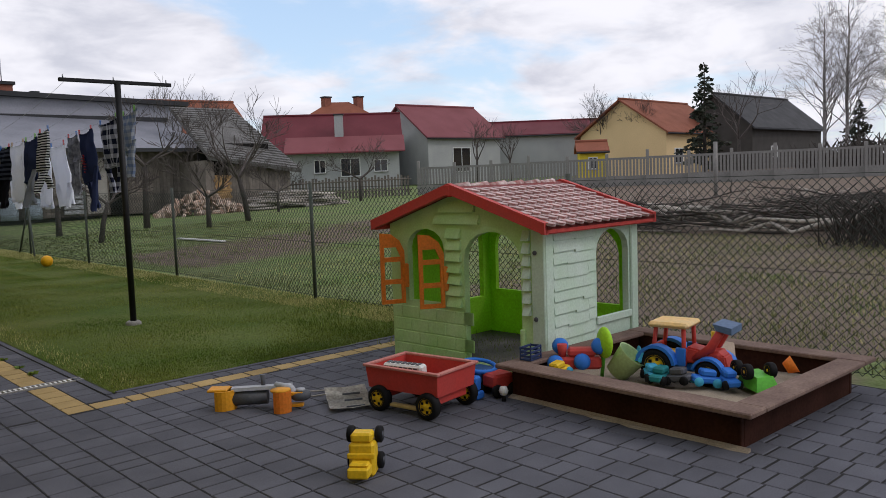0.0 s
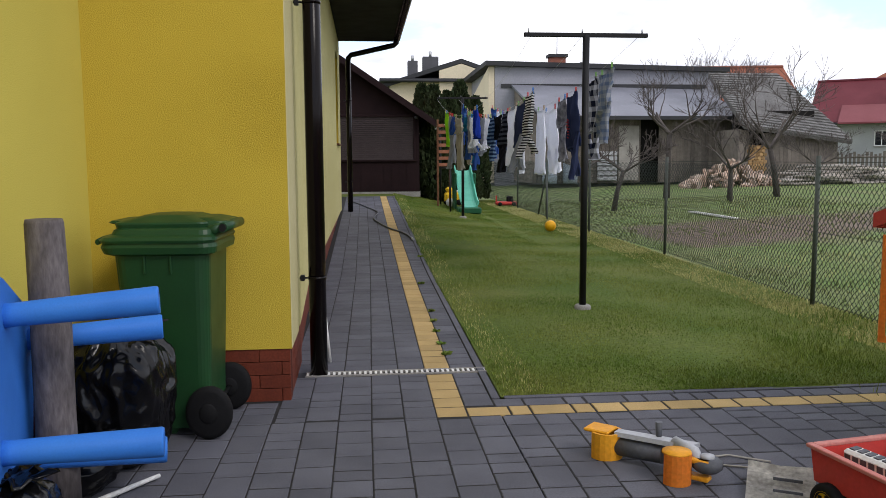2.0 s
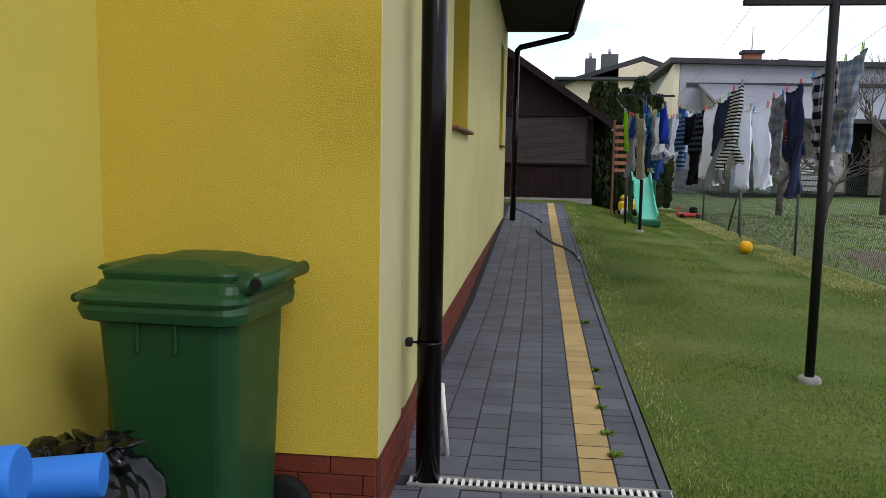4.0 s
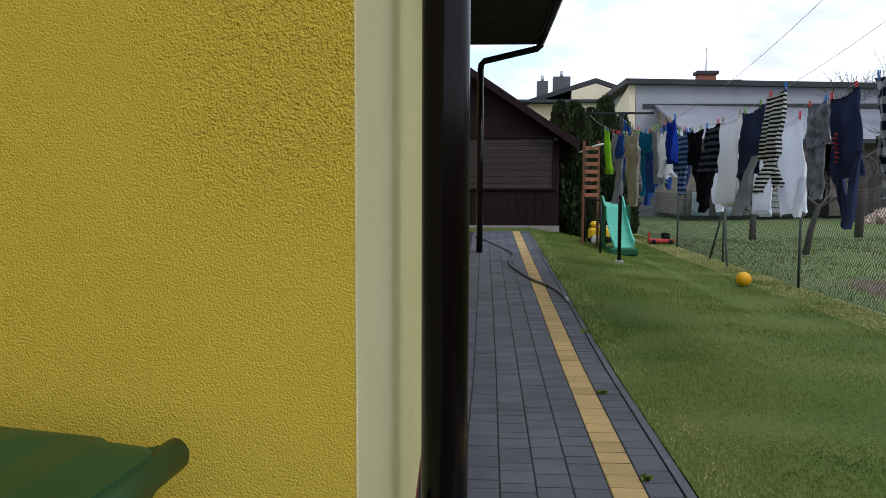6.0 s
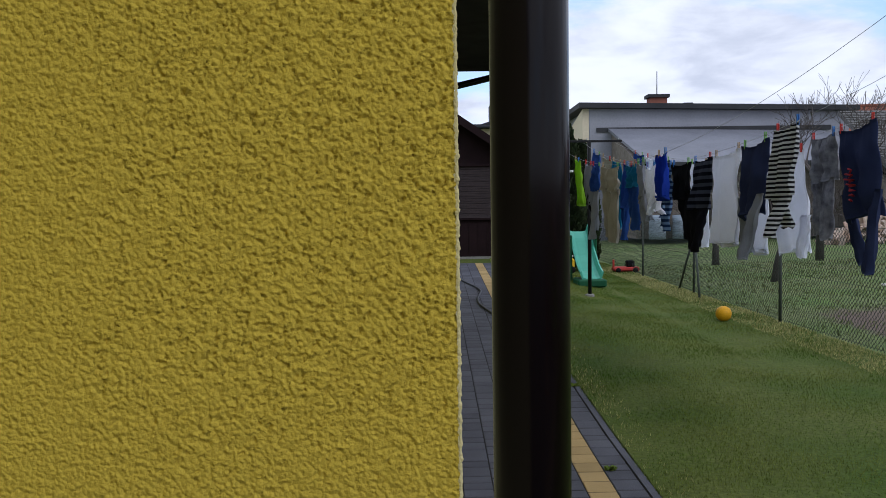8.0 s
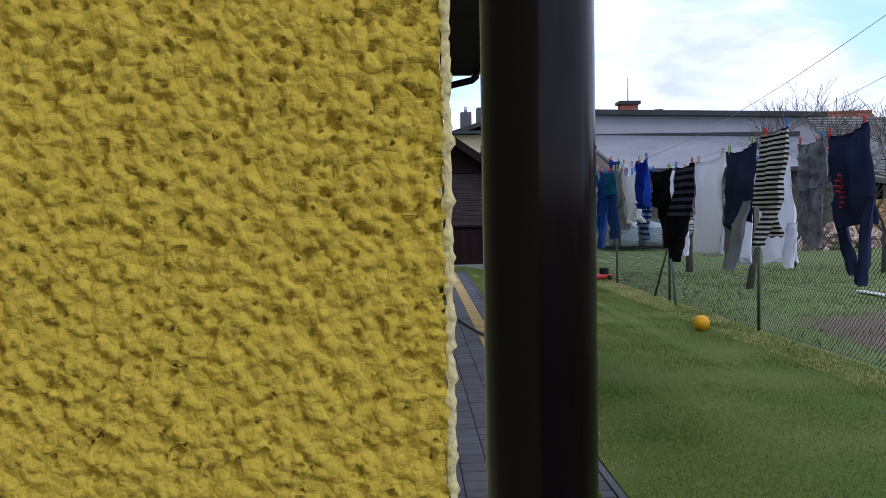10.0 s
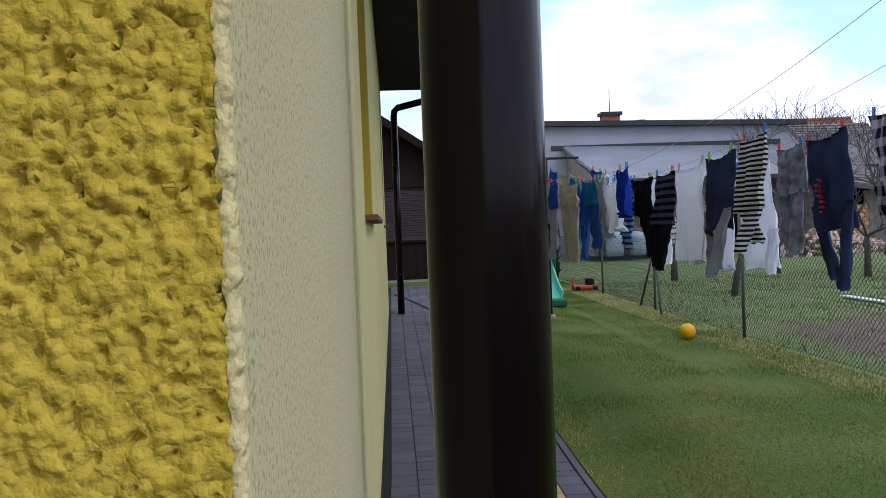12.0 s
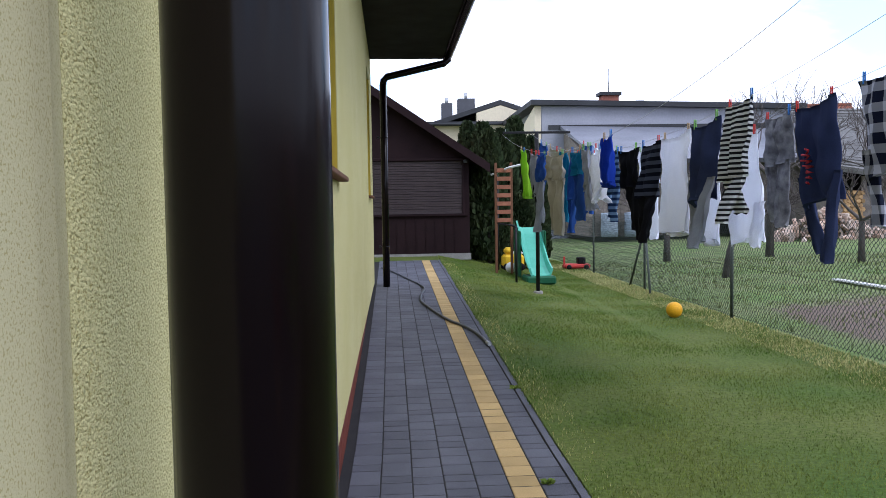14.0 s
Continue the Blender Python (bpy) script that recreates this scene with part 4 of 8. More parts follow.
        for y in (-O - 0.012, Dp + O - 0.03):
            bm = BM()
            solid(bm, [(xm, y, zr(xm) - 0.03), (xe, y, zr(xe) - 0.03), (xe, y + 0.045, zr(xe) - 0.03), (xm, y + 0.045, zr(xm) - 0.03)], [(xm, y, zr(xm) + 0.045), (xe, y, zr(xe) + 0.045), (xe, y + 0.045, zr(xe) + 0.045), (xm, y + 0.045, zr(xm) + 0.045)])
            bmesh.ops.recalc_face_normals(bm, faces=bm.faces[:])
            part("bargeboard", bm, RED, roof)
        part("eave_trim", boxm(((min(xe, xe - sg * 0.05), -O, zr(xe) - 0.03), (max(xe, xe - sg * 0.05), Dp + O, zr(xe) + 0.03)), bevel=0.008), RED, roof)
    for k in range(6):
        y = -O + 0.1 + k * 0.2
        part("ridge_tile", tube(BM(), [(W / 2, y - 0.1, A + 0.03), (W / 2, y + 0.085, A + 0.04), (W / 2, y + 0.1, A + 0.04)], [0.026, 0.030, 0.034], 8), REDF, roof, "sun-bleached ridge tile")
    part("finial", boxm(((W / 2 - 0.028, -O - 0.016, A - 0.03), (W / 2 + 0.028, -O + 0.03, A + 0.062)), bevel=0.012), RED, roof)
    # shutters, swung open
    def shutter(x, ang, sg):
        s = part("shutter", BM(), ORANGE, h, "orange plastic shutter with six panes")
        s.matrix_local = pose(x, -0.02, 0.43, 0, 0, ang)
        w, hh = 0.185, 0.54
        out = [(0, 0), (w, 0), (w, hh - 0.14), (w * 0.8, hh - 0.06), (w * 0.45, hh - 0.01), (0, hh)]
        if sg < 0:
            out = [(w - a, b) for a, b in out]
        inner = [[(0.028, 0.03), (w - 0.028, 0.03), (w - 0.028, 0.15), (0.028, 0.15)], [(0.028, 0.185), (w - 0.028, 0.185), (w - 0.028, 0.32), (0.028, 0.32)], [(0.028, 0.355), (w - 0.028, 0.355), (w - 0.06 if sg > 0 else w - 0.028, 0.43), (0.028 if sg > 0 else 0.06, 0.43)]]
        part("shutter_leaf", wall_with_holes(BM(), out, inner, 0.028, Matrix()), ORANGE, s)
        part("shutter_grip", boxm(((-0.03, -0.01, 0.12), (0.012, 0.035, 0.30)), bevel=0.006), ORANGE, s)
    shutter(0.165, -118, -1)
    shutter(0.59, -122, -1)
    return h


playhouse()


# ---- sandbox and toys ----
def sandbox():
    x0, x1, y0, y1, z = 2.84, 4.20, -3.70, -2.20, 0.190
    s = thing("sandbox", pose(0, 0, 0), "brown stained wooden sandbox, sides darkened for shade, with a wide worn rim", "sandbox")
    t = 0.035
    # side boards carry their shade in the wood colour
    part("side_board", boxm(((x0, y0, 0), (x0 + t, y1, z)), bevel=0.004), SANDWOOD_SHADED, s)
    part("side_board", boxm(((x1 - t, y0, 0), (x1, y1, z)), bevel=0.004), SANDWOOD_SHADED, s)
    part("side_board", boxm(((x0 + t, y0, 0), (x1 - t, y0 + t, z)), bevel=0.004), SANDWOOD_SHADED, s)
    part("side_board", boxm(((x0 + t, y1 - t, 0), (x1 - t, y1, z)), bevel=0.004), SANDWOOD_SHADED, s)
    o, w = 0.10, 0.16
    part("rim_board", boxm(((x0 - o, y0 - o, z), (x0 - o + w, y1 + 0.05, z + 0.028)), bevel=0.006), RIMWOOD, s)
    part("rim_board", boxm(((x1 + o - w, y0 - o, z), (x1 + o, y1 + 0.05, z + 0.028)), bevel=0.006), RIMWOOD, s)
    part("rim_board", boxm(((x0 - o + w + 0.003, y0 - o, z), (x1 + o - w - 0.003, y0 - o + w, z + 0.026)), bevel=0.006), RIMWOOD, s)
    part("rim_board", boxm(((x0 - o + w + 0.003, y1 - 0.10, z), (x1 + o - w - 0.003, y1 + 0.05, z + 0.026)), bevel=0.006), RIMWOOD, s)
    v, f = [], []
    n = 16
    for j in range(n + 1):
        for i in range(n + 1):
            x, y = x0 + t + (x1 - x0 - 2 * t) * i / n, y0 + t + (y1 - y0 - 2 * t) * j / n
            v.append((x, y, 0.085 + 0.03 * noise.noise(Vector((x * 3, y * 3, 0)))))
    f = [(j * (n + 1) + i, j * (n + 1) + i + 1, (j + 1) * (n + 1) + i + 1, (j + 1) * (n + 1) + i) for j in range(n) for i in range(n)]
    plain("sand_fill", v, f, SAND, s)
    e = thing("sand_spill", pose(0, 0, 0), "pale sand spilled along the foot of the sandbox", "sand")
    bm = BM()
    pts = [(x0 - 0.012 - 0.05 * abs(noise.noise(Vector((y * 4, 0, 0)))) - 0.02, y) for y in np.linspace(y0 - 0.05, y1, 20)]
    solid(bm, [(x, y, 0.002) for x, y in pts] + [(x0 - 0.002, y1, 0.002), (x0 - 0.002, y0 - 0.05, 0.002)], [(x + 0.02, y, 0.012) for x, y in pts] + [(x0 - 0.002, y1, 0.02), (x0 - 0.002, y0 - 0.05, 0.02)])
    part("sand", bm, SAND, e)


sandbox()


def toy_wheel(parent, x, y, z, r, w, rim=None, axis_rot=90):
    t = pose(x, y, z, axis_rot)
    tyre = part("wheel", lathe(BM(), [(r * 0.55, -w / 2), (r * 0.92, -w / 2), (r, -w * 0.3), (r, w * 0.3), (r * 0.92, w / 2), (r * 0.55, w / 2), (r * 0.55, -w / 2)], 24, t), RUBBER, parent)
    part("rim", lathe(BM(), [(0, -w * 0.5), (r * 0.2, -w * 0.52), (r * 0.3, -w * 0.36), (r * 0.5, -w * 0.38), (r * 0.64, -w * 0.51), (r * 0.64, w * 0.51), (r * 0.5, w * 0.38), (r * 0.3, w * 0.36), (r * 0.2, w * 0.52), (0, w * 0.5)], 20, t), rim or YELLOWP, tyre)
    for k in range(5):
        a = 2 * math.pi * k / 5
        for sgn in (-1, 1):
            part("rim_slot", boxm(((r * 0.40 * math.cos(a) - r * 0.09 + x, y + sgn * w * 0.42 - 0.004, z + r * 0.40 * math.sin(a) - r * 0.09), (r * 0.40 * math.cos(a) + r * 0.09 + x, y + sgn * w * 0.42 + 0.004, z + r * 0.40 * math.sin(a) + r * 0.09))), RUBBER, tyre)
    return tyre


PINKP = mat("plastic_red_bleached", (0.52, 0.22, 0.19), (0.46, 0.15, 0.13), 9, 0.6)


def wagon():
    # local x along the wagon, from its front end to its rear
    w = thing("toy_wagon", pose(2.09, -1.70, 0, 0, 0, -80) @ Matrix.Scale(0.94, 4), "red plastic pull wagon with black wheels and yellow rims", "toy wagon")
    L_, B, z0, z1 = 0.58, 0.40, 0.14, 0.275
    # one moulded tray: walls splayed outwards, hollow inside
    bm = BM()
    t, f = 0.014, 0.012
    rings = [[bm.verts.new(p) for p in ((a, a2, z), (L_ - a, a2, z), (L_ - a, B - a2, z), (a, B - a2, z))] for a, a2, z in ((f, f, z0), (0, 0, z1), (t, t, z1), (f + t, f + t, z0 + t))]
    for lo_, hi_ in zip(rings, rings[1:]):
        for k in range(4):
            bm.faces.new((lo_[k], lo_[(k + 1) % 4], hi_[(k + 1) % 4], hi_[k]))
    bm.faces.new(list(reversed(rings[0]))); bm.faces.new(rings[3])
    part("tray", bm, RED, w)
    part("tray_rim", boxm(((-0.014, -0.014, z1), (L_ + 0.014, 0.016, z1 + 0.016)), ((-0.014, B - 0.016, z1), (L_ + 0.014, B + 0.014, z1 + 0.016)), ((-0.014, 0.016, z1), (0.016, B - 0.016, z1 + 0.016)), ((L_ - 0.016, 0.016, z1), (L_ + 0.014, B - 0.016, z1 + 0.016)), bevel=0.003), PINKP, w)
    for x in (0.11, L_ - 0.08):
        part("axle_block", boxm(((x - 0.04, 0.05, 0.08), (x + 0.04, B - 0.05, z0)), bevel=0.006), RED, w)
        part("axle", tube(BM(), [(x, -0.01, 0.082), (x, B + 0.01, 0.082)], 0.010, 8), STEEL, w)
        for y in (0.005, B - 0.005):
            toy_wheel(w, x, y, 0.082, 0.082, 0.06)
    part("drawbar", boxm(((0.18, 0.01, 0.035), (0.42, 0.05, 0.055)), ((0.38, 0.05, 0.04), (0.42, 0.2, 0.06)), bevel=0.004), mat("faded_amber_plastic", (0.52, 0.38, 0.16), (0.42, 0.30, 0.13), 6, 0.6), w)
    b = thing("toy_bus", pose(2.27, -1.86, 0.13, 4, 0, -74) @ Matrix.Scale(0.92, 4), "white toy bus lying in the red wagon", "toy bus")
    part("body", boxm(((-0.15, -0.04, 0.06), (0.15, 0.04, 0.15)), bevel=0.012), WHITEP, b)
    for k in range(7):
        part("window", boxm(((-0.135 + k * 0.038, -0.042, 0.105), (-0.108 + k * 0.038, 0.042, 0.135))), GREYP, b)
        part("roof_vent", boxm(((-0.13 + k * 0.038, -0.02, 0.149), (-0.105 + k * 0.038, 0.02, 0.155))), GREYP, b)
    part("base", boxm(((-0.14, -0.035, 0.0), (0.14, 0.035, 0.06))), WHITEP, b)


wagon()


def scooter():
    s = thing("toy_scooter", pose(1.50, -1.03, 0, 0, 0, -42), "grey and orange child's scooter lying on its side", "toy scooter")
    def cup(x, y, r, h, t=pose(0, 0, 0)):
        bm = BM()
        n = 14
        out = [(r * math.cos(a), r * math.sin(a)) for a in np.linspace(-2.2, 2.2, n)] + [((r - 0.012) * math.cos(a), (r - 0.012) * math.sin(a)) for a in np.linspace(2.2, -2.2, n)]
        solid(bm, [(x + a, y + b, 0.0) for a, b in out], [(x + a, y + b, h) for a, b in out])
        bmesh.ops.recalc_face_normals(bm, faces=bm.faces[:])
        return bm
    part("rear_guard", cup(0.0, 0.0, 0.075, 0.12), AMBER, s)
    part("rear_flap", boxm(((-0.09, -0.055, 0.115), (0.03, 0.055, 0.13)), bevel=0.005), AMBER, s)
    part("deck", tube(BM(), [(0.03, 0, 0.06), (0.27, 0.0, 0.065)], [0.045, 0.042], 14), GREYP, s)
    bm = BM()
    solid(bm, [(0.05, -0.03, 0.11), (0.40, -0.035, 0.12), (0.42, 0.035, 0.12), (0.05, 0.03, 0.11)], [(0.05, -0.025, 0.13), (0.40, -0.03, 0.14), (0.42, 0.03, 0.14), (0.05, 0.025, 0.13)])
    part("rail", bm, SILVERP, s)
    part("stem", tube(BM(), [(0.24, 0.02, 0.12), (0.24, 0.02, 0.20)], [0.013, 0.016], 10), GREYP, s)
    part("fork", tube(BM(), [(0.32, 0.0, 0.13), (0.42, -0.04, 0.12), (0.46, -0.07, 0.08)], [0.028, 0.026, 0.022], 10), SILVERP, s)
    part("front_guard", cup(0.37, -0.11, 0.062, 0.13), ORANGE, s)
    part("front_cover", lathe(BM(), [(0, 0.128), (0.062, 0.128), (0.060, 0.136), (0, 0.14)], 18, pose(0.37, -0.11, 0)), AMBER, s)
    w = part("wheel", lathe(BM(), [(0.0, 0.055), (0.045, 0.055), (0.062, 0.07), (0.062, 0.095), (0.045, 0.11), (0.0, 0.11)], 22, pose(0.48, -0.05, 0)), GREYP, s)
    part("hub", lathe(BM(), [(0, 0.108), (0.03, 0.108), (0.028, 0.122), (0, 0.124)], 14, pose(0.48, -0.05, 0)), SILVERP, w)
    part("wheel_arm", boxm(((0.38, -0.10, 0.02), (0.50, -0.05, 0.04)), ((0.38, -0.10, 0.09), (0.50, -0.05, 0.11)), bevel=0.004), AMBER, s)


scooter()


def shovel_blade():
    s = thing("toy_snow_shovel", pose(2.06, -1.55, 0.0, 0, 0, 62), "dirty off-white plastic shovel blade with a thin rope", "toy shovel")
    bm = BM()
    nx, ny = 12, 8
    top = []
    for j in range(ny + 1):
        for i in range(nx + 1):
            x, y = -0.16 + 0.32 * i / nx, -0.13 + 0.26 * j / ny
            top.append((x, y, 0.012 + 0.05 * (i / nx) ** 2 + (0.008 if i % 4 < 2 else 0) + 0.01 * abs(2 * j / ny - 1)))
    vs = [bm.verts.new(p) for p in top]
    for j in range(ny):
        for i in range(nx):
            bm.faces.new((vs[j * (nx + 1) + i], vs[j * (nx + 1) + i + 1], vs[(j + 1) * (nx + 1) + i + 1], vs[(j + 1) * (nx + 1) + i]))
    r = bmesh.ops.solidify(bm, geom=bm.faces[:], thickness=0.008)
    part("blade", bm, mat("dirty_white_plastic", (0.60, 0.58, 0.53), (0.34, 0.32, 0.29), 14, 0.8, 50, 0.35, 0.3), s)
    for k in range(3):
        part("rib", boxm(((-0.14 + 0.09 * k, -0.08, 0.022 + 0.014 * k), (-0.135 + 0.09 * k, 0.03, 0.030 + 0.016 * k))), GREYP, s)
    ob = obj("rope", tube(BM(), [(2.20, -1.20, 0.006), (2.05, -1.10, 0.006), (1.93, -1.12, 0.006), (1.92, -1.20, 0.006), (2.05, -1.25, 0.008), (2.10, -1.35, 0.03)], 0.005, 6), mat("pale_rope", (0.35, 0.33, 0.3), None, 20, 0.9))
    tagged(ob, "thin pale rope lying on the paving", "rope")


shovel_blade()


def yellow_digger():
    d = thing("toy_truck", pose(1.41, -2.57, 0.0, 0, 0, 40), "small yellow toy truck tipped up on its rear end", "toy truck")
    part("chassis", boxm(((-0.055, -0.06, 0.0), (0.045, 0.06, 0.16)), bevel=0.012), YELLOWP, d)
    part("bucket", boxm(((-0.14, -0.05, 0.02), (-0.05, 0.05, 0.07)), ((-0.12, -0.045, 0.07), (-0.06, 0.045, 0.085)), bevel=0.008), YELLOWP, d)
    part("cab", boxm(((-0.05, -0.05, 0.16), (0.03, 0.05, 0.205)), bevel=0.01), YELLOWP, d)
    part("bumper", boxm(((-0.065, -0.065, 0.09), (-0.05, 0.065, 0.115)), bevel=0.004), YELLOWP, d)
    for z in (0.05, 0.175):
        for y in (-0.068, 0.068):
            w = part("wheel", lathe(BM(), [(0, -0.016), (0.034, -0.016), (0.04, -0.01), (0.04, 0.01), (0.034, 0.016), (0, 0.016)], 18, pose(0.045, y, z, 90)), RUBBER, d)
            part("hub", lathe(BM(), [(0, -0.019), (0.014, -0.019), (0.016, 0.019), (0, 0.019)], 10, pose(0.045, y, z, 90)), GREYP, w)


yellow_digger()


def tractor():
    t = thing("toy_tractor", pose(3.565, -2.945, 0.095, 0, 0, -79), "large red and blue toy tractor with yellow roof in the sandbox", "toy tractor")
    part("bonnet", boxm(((0.06, -0.075, 0.12), (0.26, 0.075, 0.20)), bevel=0.02), RED, t)
    part("chassis", boxm(((-0.18, -0.06, 0.06), (0.28, 0.06, 0.12)), bevel=0.01), BLUE, t)
    part("seat", boxm(((-0.10, -0.06, 0.12), (0.04, 0.06, 0.17)), bevel=0.012), YELLOWP, t)
    for x in (-0.15, 0.05):
        for y in (-0.095, 0.095):
            part("cab_pillar", tube(BM(), [(x, y, 0.10), (x * 0.85, y * 0.9, 0.33)], 0.014, 8), RED, t)
    part("roof", boxm(((-0.17, -0.12, 0.325), (0.08, 0.12, 0.36)), bevel=0.014), mat("faded_yellow_plastic", (0.78, 0.50, 0.17), (0.70, 0.52, 0.30), 7, 0.6), t)
    for y in (-0.125, 0.125):
        bm = BM()
        n = 12
        out = [(0.125 * math.cos(a), 0.125 * math.sin(a)) for a in np.linspace(0.1, 3.0, n)] + [(0.105 * math.cos(a), 0.105 * math.sin(a)) for a in np.linspace(3.0, 0.1, n)]
        prism(bm, out, 0.075, pose(-0.11, y, 0.10))
        part("mudguard", bm, BLUE, t)
        toy_wheel(t, -0.11, y, 0.10, 0.10, 0.065)
        toy_wheel(t, 0.20, y * 0.95, 0.075, 0.075, 0.055)
    for y in (-0.07, 0.07):
        part("loader_arm", tube(BM(), [(0.10, y, 0.14), (0.20, y, 0.22), (0.27, y, 0.34)], [0.024, 0.028, 0.024], 8), RED, t)
    bm = BM()
    solid(bm, [(0.24, -0.10, 0.33), (0.33, -0.10, 0.31), (0.33, 0.10, 0.31), (0.24, 0.10, 0.33)], [(0.22, -0.10, 0.37), (0.33, -0.10, 0.35), (0.33, 0.10, 0.35), (0.22, 0.10, 0.37)])
    part("loader_bucket", bm, mat("blue_grey_plastic", (0.11, 0.17, 0.28), None, 6, 0.6), t)
    bm = BM()
    solid(bm, [(0.05, -0.085, 0.12), (0.30, -0.075, 0.10), (0.30, 0.075, 0.10), (0.05, 0.085, 0.12)], [(0.05, -0.075, 0.215), (0.28, -0.06, 0.175), (0.28, 0.06, 0.175), (0.05, 0.075, 0.215)])
    bmesh.ops.bevel(bm, geom=bm.edges[:], offset=0.01, segments=2, affect="EDGES")
    part("bonnet", bm, RED, t)
    part("cab_panel", boxm(((0.035, -0.10, 0.11), (0.062, 0.10, 0.20)), ((-0.165, -0.10, 0.11), (-0.14, 0.10, 0.21)), bevel=0.006), RED, t)
    for y in (-0.10, 0.10):
        part("cab_side", boxm(((0.0, y - 0.012, 0.10), (0.06, y + 0.012, 0.21)), bevel=0.005), BLUE, t)
        bm = BM()
        out = [(0.098 * math.cos(a), 0.098 * math.sin(a)) for a in np.linspace(0.3, 2.9, 10)] + [(0.082 * math.cos(a), 0.082 * math.sin(a)) for a in np.linspace(2.9, 0.3, 10)]
        prism(bm, out, 0.06, pose(0.20, y * 1.19, 0.075))
        part("front_mudguard", bm, BLUE, t)
    part("exhaust", tube(BM(), [(0.18, 0.04, 0.2), (0.18, 0.04, 0.30)], 0.012, 8), YELLOWP, t)
    # other toys in the sand
    b = thing("toy_wood_block", pose(3.90, -3.02, 0.10, 10, -14, 30), "pale wooden toy box half buried in sand", "toy box")
    part("block", boxm(((-0.11, -0.06, 0), (0.11, 0.06, 0.15)), bevel=0.006), mat("pale_wood", (0.42, 0.32, 0.24), None, 5, 0.8), b)
    g = thing("green_toy_digger", pose(3.60, -3.40, 0.115, 0, 0, 55), "green toy digger lying upside down in the sandbox", "toy digger")
    bm = BM()
    solid(bm, [(-0.14, -0.07, 0.0), (0.10, -0.07, 0.0), (0.10, 0.07, 0.0), (-0.14, 0.07, 0.0)], [(-0.10, -0.05, 0.075), (0.06, -0.05, 0.085), (0.06, 0.05, 0.085), (-0.10, 0.05, 0.075)])
    part("body", bm, GREENP, g)
    part("arm", boxm(((0.10, -0.02, 0.02), (0.30, 0.02, 0.05)), ((0.24, -0.05, 0.02), (0.36, 0.05, 0.03)), bevel=0.005), GREENP, g)
    for x, y in ((-0.05, 0.08), (0.06, 0.085), (-0.05, -0.06)):
        toy_wheel(g, x, y, 0.10, 0.045, 0.04)
    o = thing("orange_toy_cup", pose(3.93, -3.42, 0.11), "orange plastic sand cup lying in the sandbox", "toy cup")
    part("cup", lathe(BM(), [(0.0, 0.0), (0.035, 0.0), (0.055, 0.06), (0.05, 0.06), (0.03, 0.01)], 16, pose(0, 0, 0.05, 60, 0, 30)), ORANGE, o)
    c = thing("lime_toy_bucket", pose(3.34, -2.62, 0.12, 0, 40, -70), "pale green toy bucket lying in the sand", "toy bucket")
    part("pail", lathe(BM(), [(0.0, 0.0), (0.07, 0.0), (0.095, 0.16), (0.10, 0.17), (0.09, 0.165), (0.065, 0.01)], 20), mat("pale_lime_plastic", (0.46, 0.62, 0.30), None, 5, 0.6), c)
    l = thing("lime_toy_spade", pose(3.33, -2.52, 0.085, 0, -12, 60), "lime green plastic toy scoop", "toy scoop")
    bm = BM()
    bmesh.ops.create_uvsphere(bm, u_segments=16, v_segments=10, radius=0.095, matrix=pose(0, 0, 0.23) @ Matrix.Diagonal((1, 0.4, 1.05, 1)))
    part("scoop", bm, mat("lime_plastic", (0.36, 0.68, 0.03), None, 5, 0.5), l, smooth=True)
    part("grip", tube(BM(), [(0, 0, -0.005), (0, 0, 0.19)], 0.013, 8), GREENP, l)
    q = thing("toy_train", pose(3.22, -2.42, 0.11, 0, 0, -50) @ Matrix.Scale(1.1, 4), "red plastic toy train with round blue wheels, tipped over", "toy train")
    part("body", boxm(((-0.13, -0.045, 0.03), (0.13, 0.045, 0.10)), ((-0.06, -0.04, 0.10), (0.10, 0.04, 0.15)), bevel=0.014), RED, q)
    part("funnel", tube(BM(), [(-0.09, 0, 0.10), (-0.09, 0, 0.17)], [0.022, 0.03], 12), RED, q)
    for wx, wy, wz in ((-0.13, -0.05, 0.07), (0.02, -0.055, 0.08), (0.12, -0.03, 0.165), (-0.10, 0.05, 0.15)):
        part("wheel", lathe(BM(), [(0, -0.03), (0.035, -0.028), (0.048, 0), (0.035, 0.028), (0, 0.03)], 16, pose(wx, wy, wz, 70)), BLUE, q)
    z_ = thing("toy_rake", pose(3.42, -2.70, 0.15, 20, 0, 40), "blue toothed plastic sand rake on the toy pile", "toy rake")
    part("head", boxm(((-0.10, -0.012, 0.06), (0.10, 0.012, 0.085)), bevel=0.004), CYANP, z_)
    for k in range(7):
        part("tooth", boxm(((-0.098 + k * 0.031, -0.008, 0.083), (-0.082 + k * 0.031, 0.008, 0.125)), bevel=0.003), CYANP, z_)
    part("grip", tube(BM(), [(0, 0, 0.065), (0, 0.02, -0.06)], 0.011, 8), GREENP, z_)
    for k, (x, y, mt, nm) in enumerate(((3.05, -2.40, YELLOWP, "yellow"), (3.34, -2.88, CYANP, "cyan"), (3.36, -3.05, GREYP, "grey"), (3.42, -3.18, BLUE, "dark blue"), (3.32, -2.95, mat("teal_plastic", (0.02, 0.22, 0.24), None, 5, 0.5), "teal"), (3.50, -3.28, BLUE, "blue"))):
        a = thing("toy_car", pose(x, y, 0.115, 0, 8 * (k % 3 - 1), 47 * k), nm + " plastic toy car heaped in the sandbox", "toy car", "toys in the sandbox")
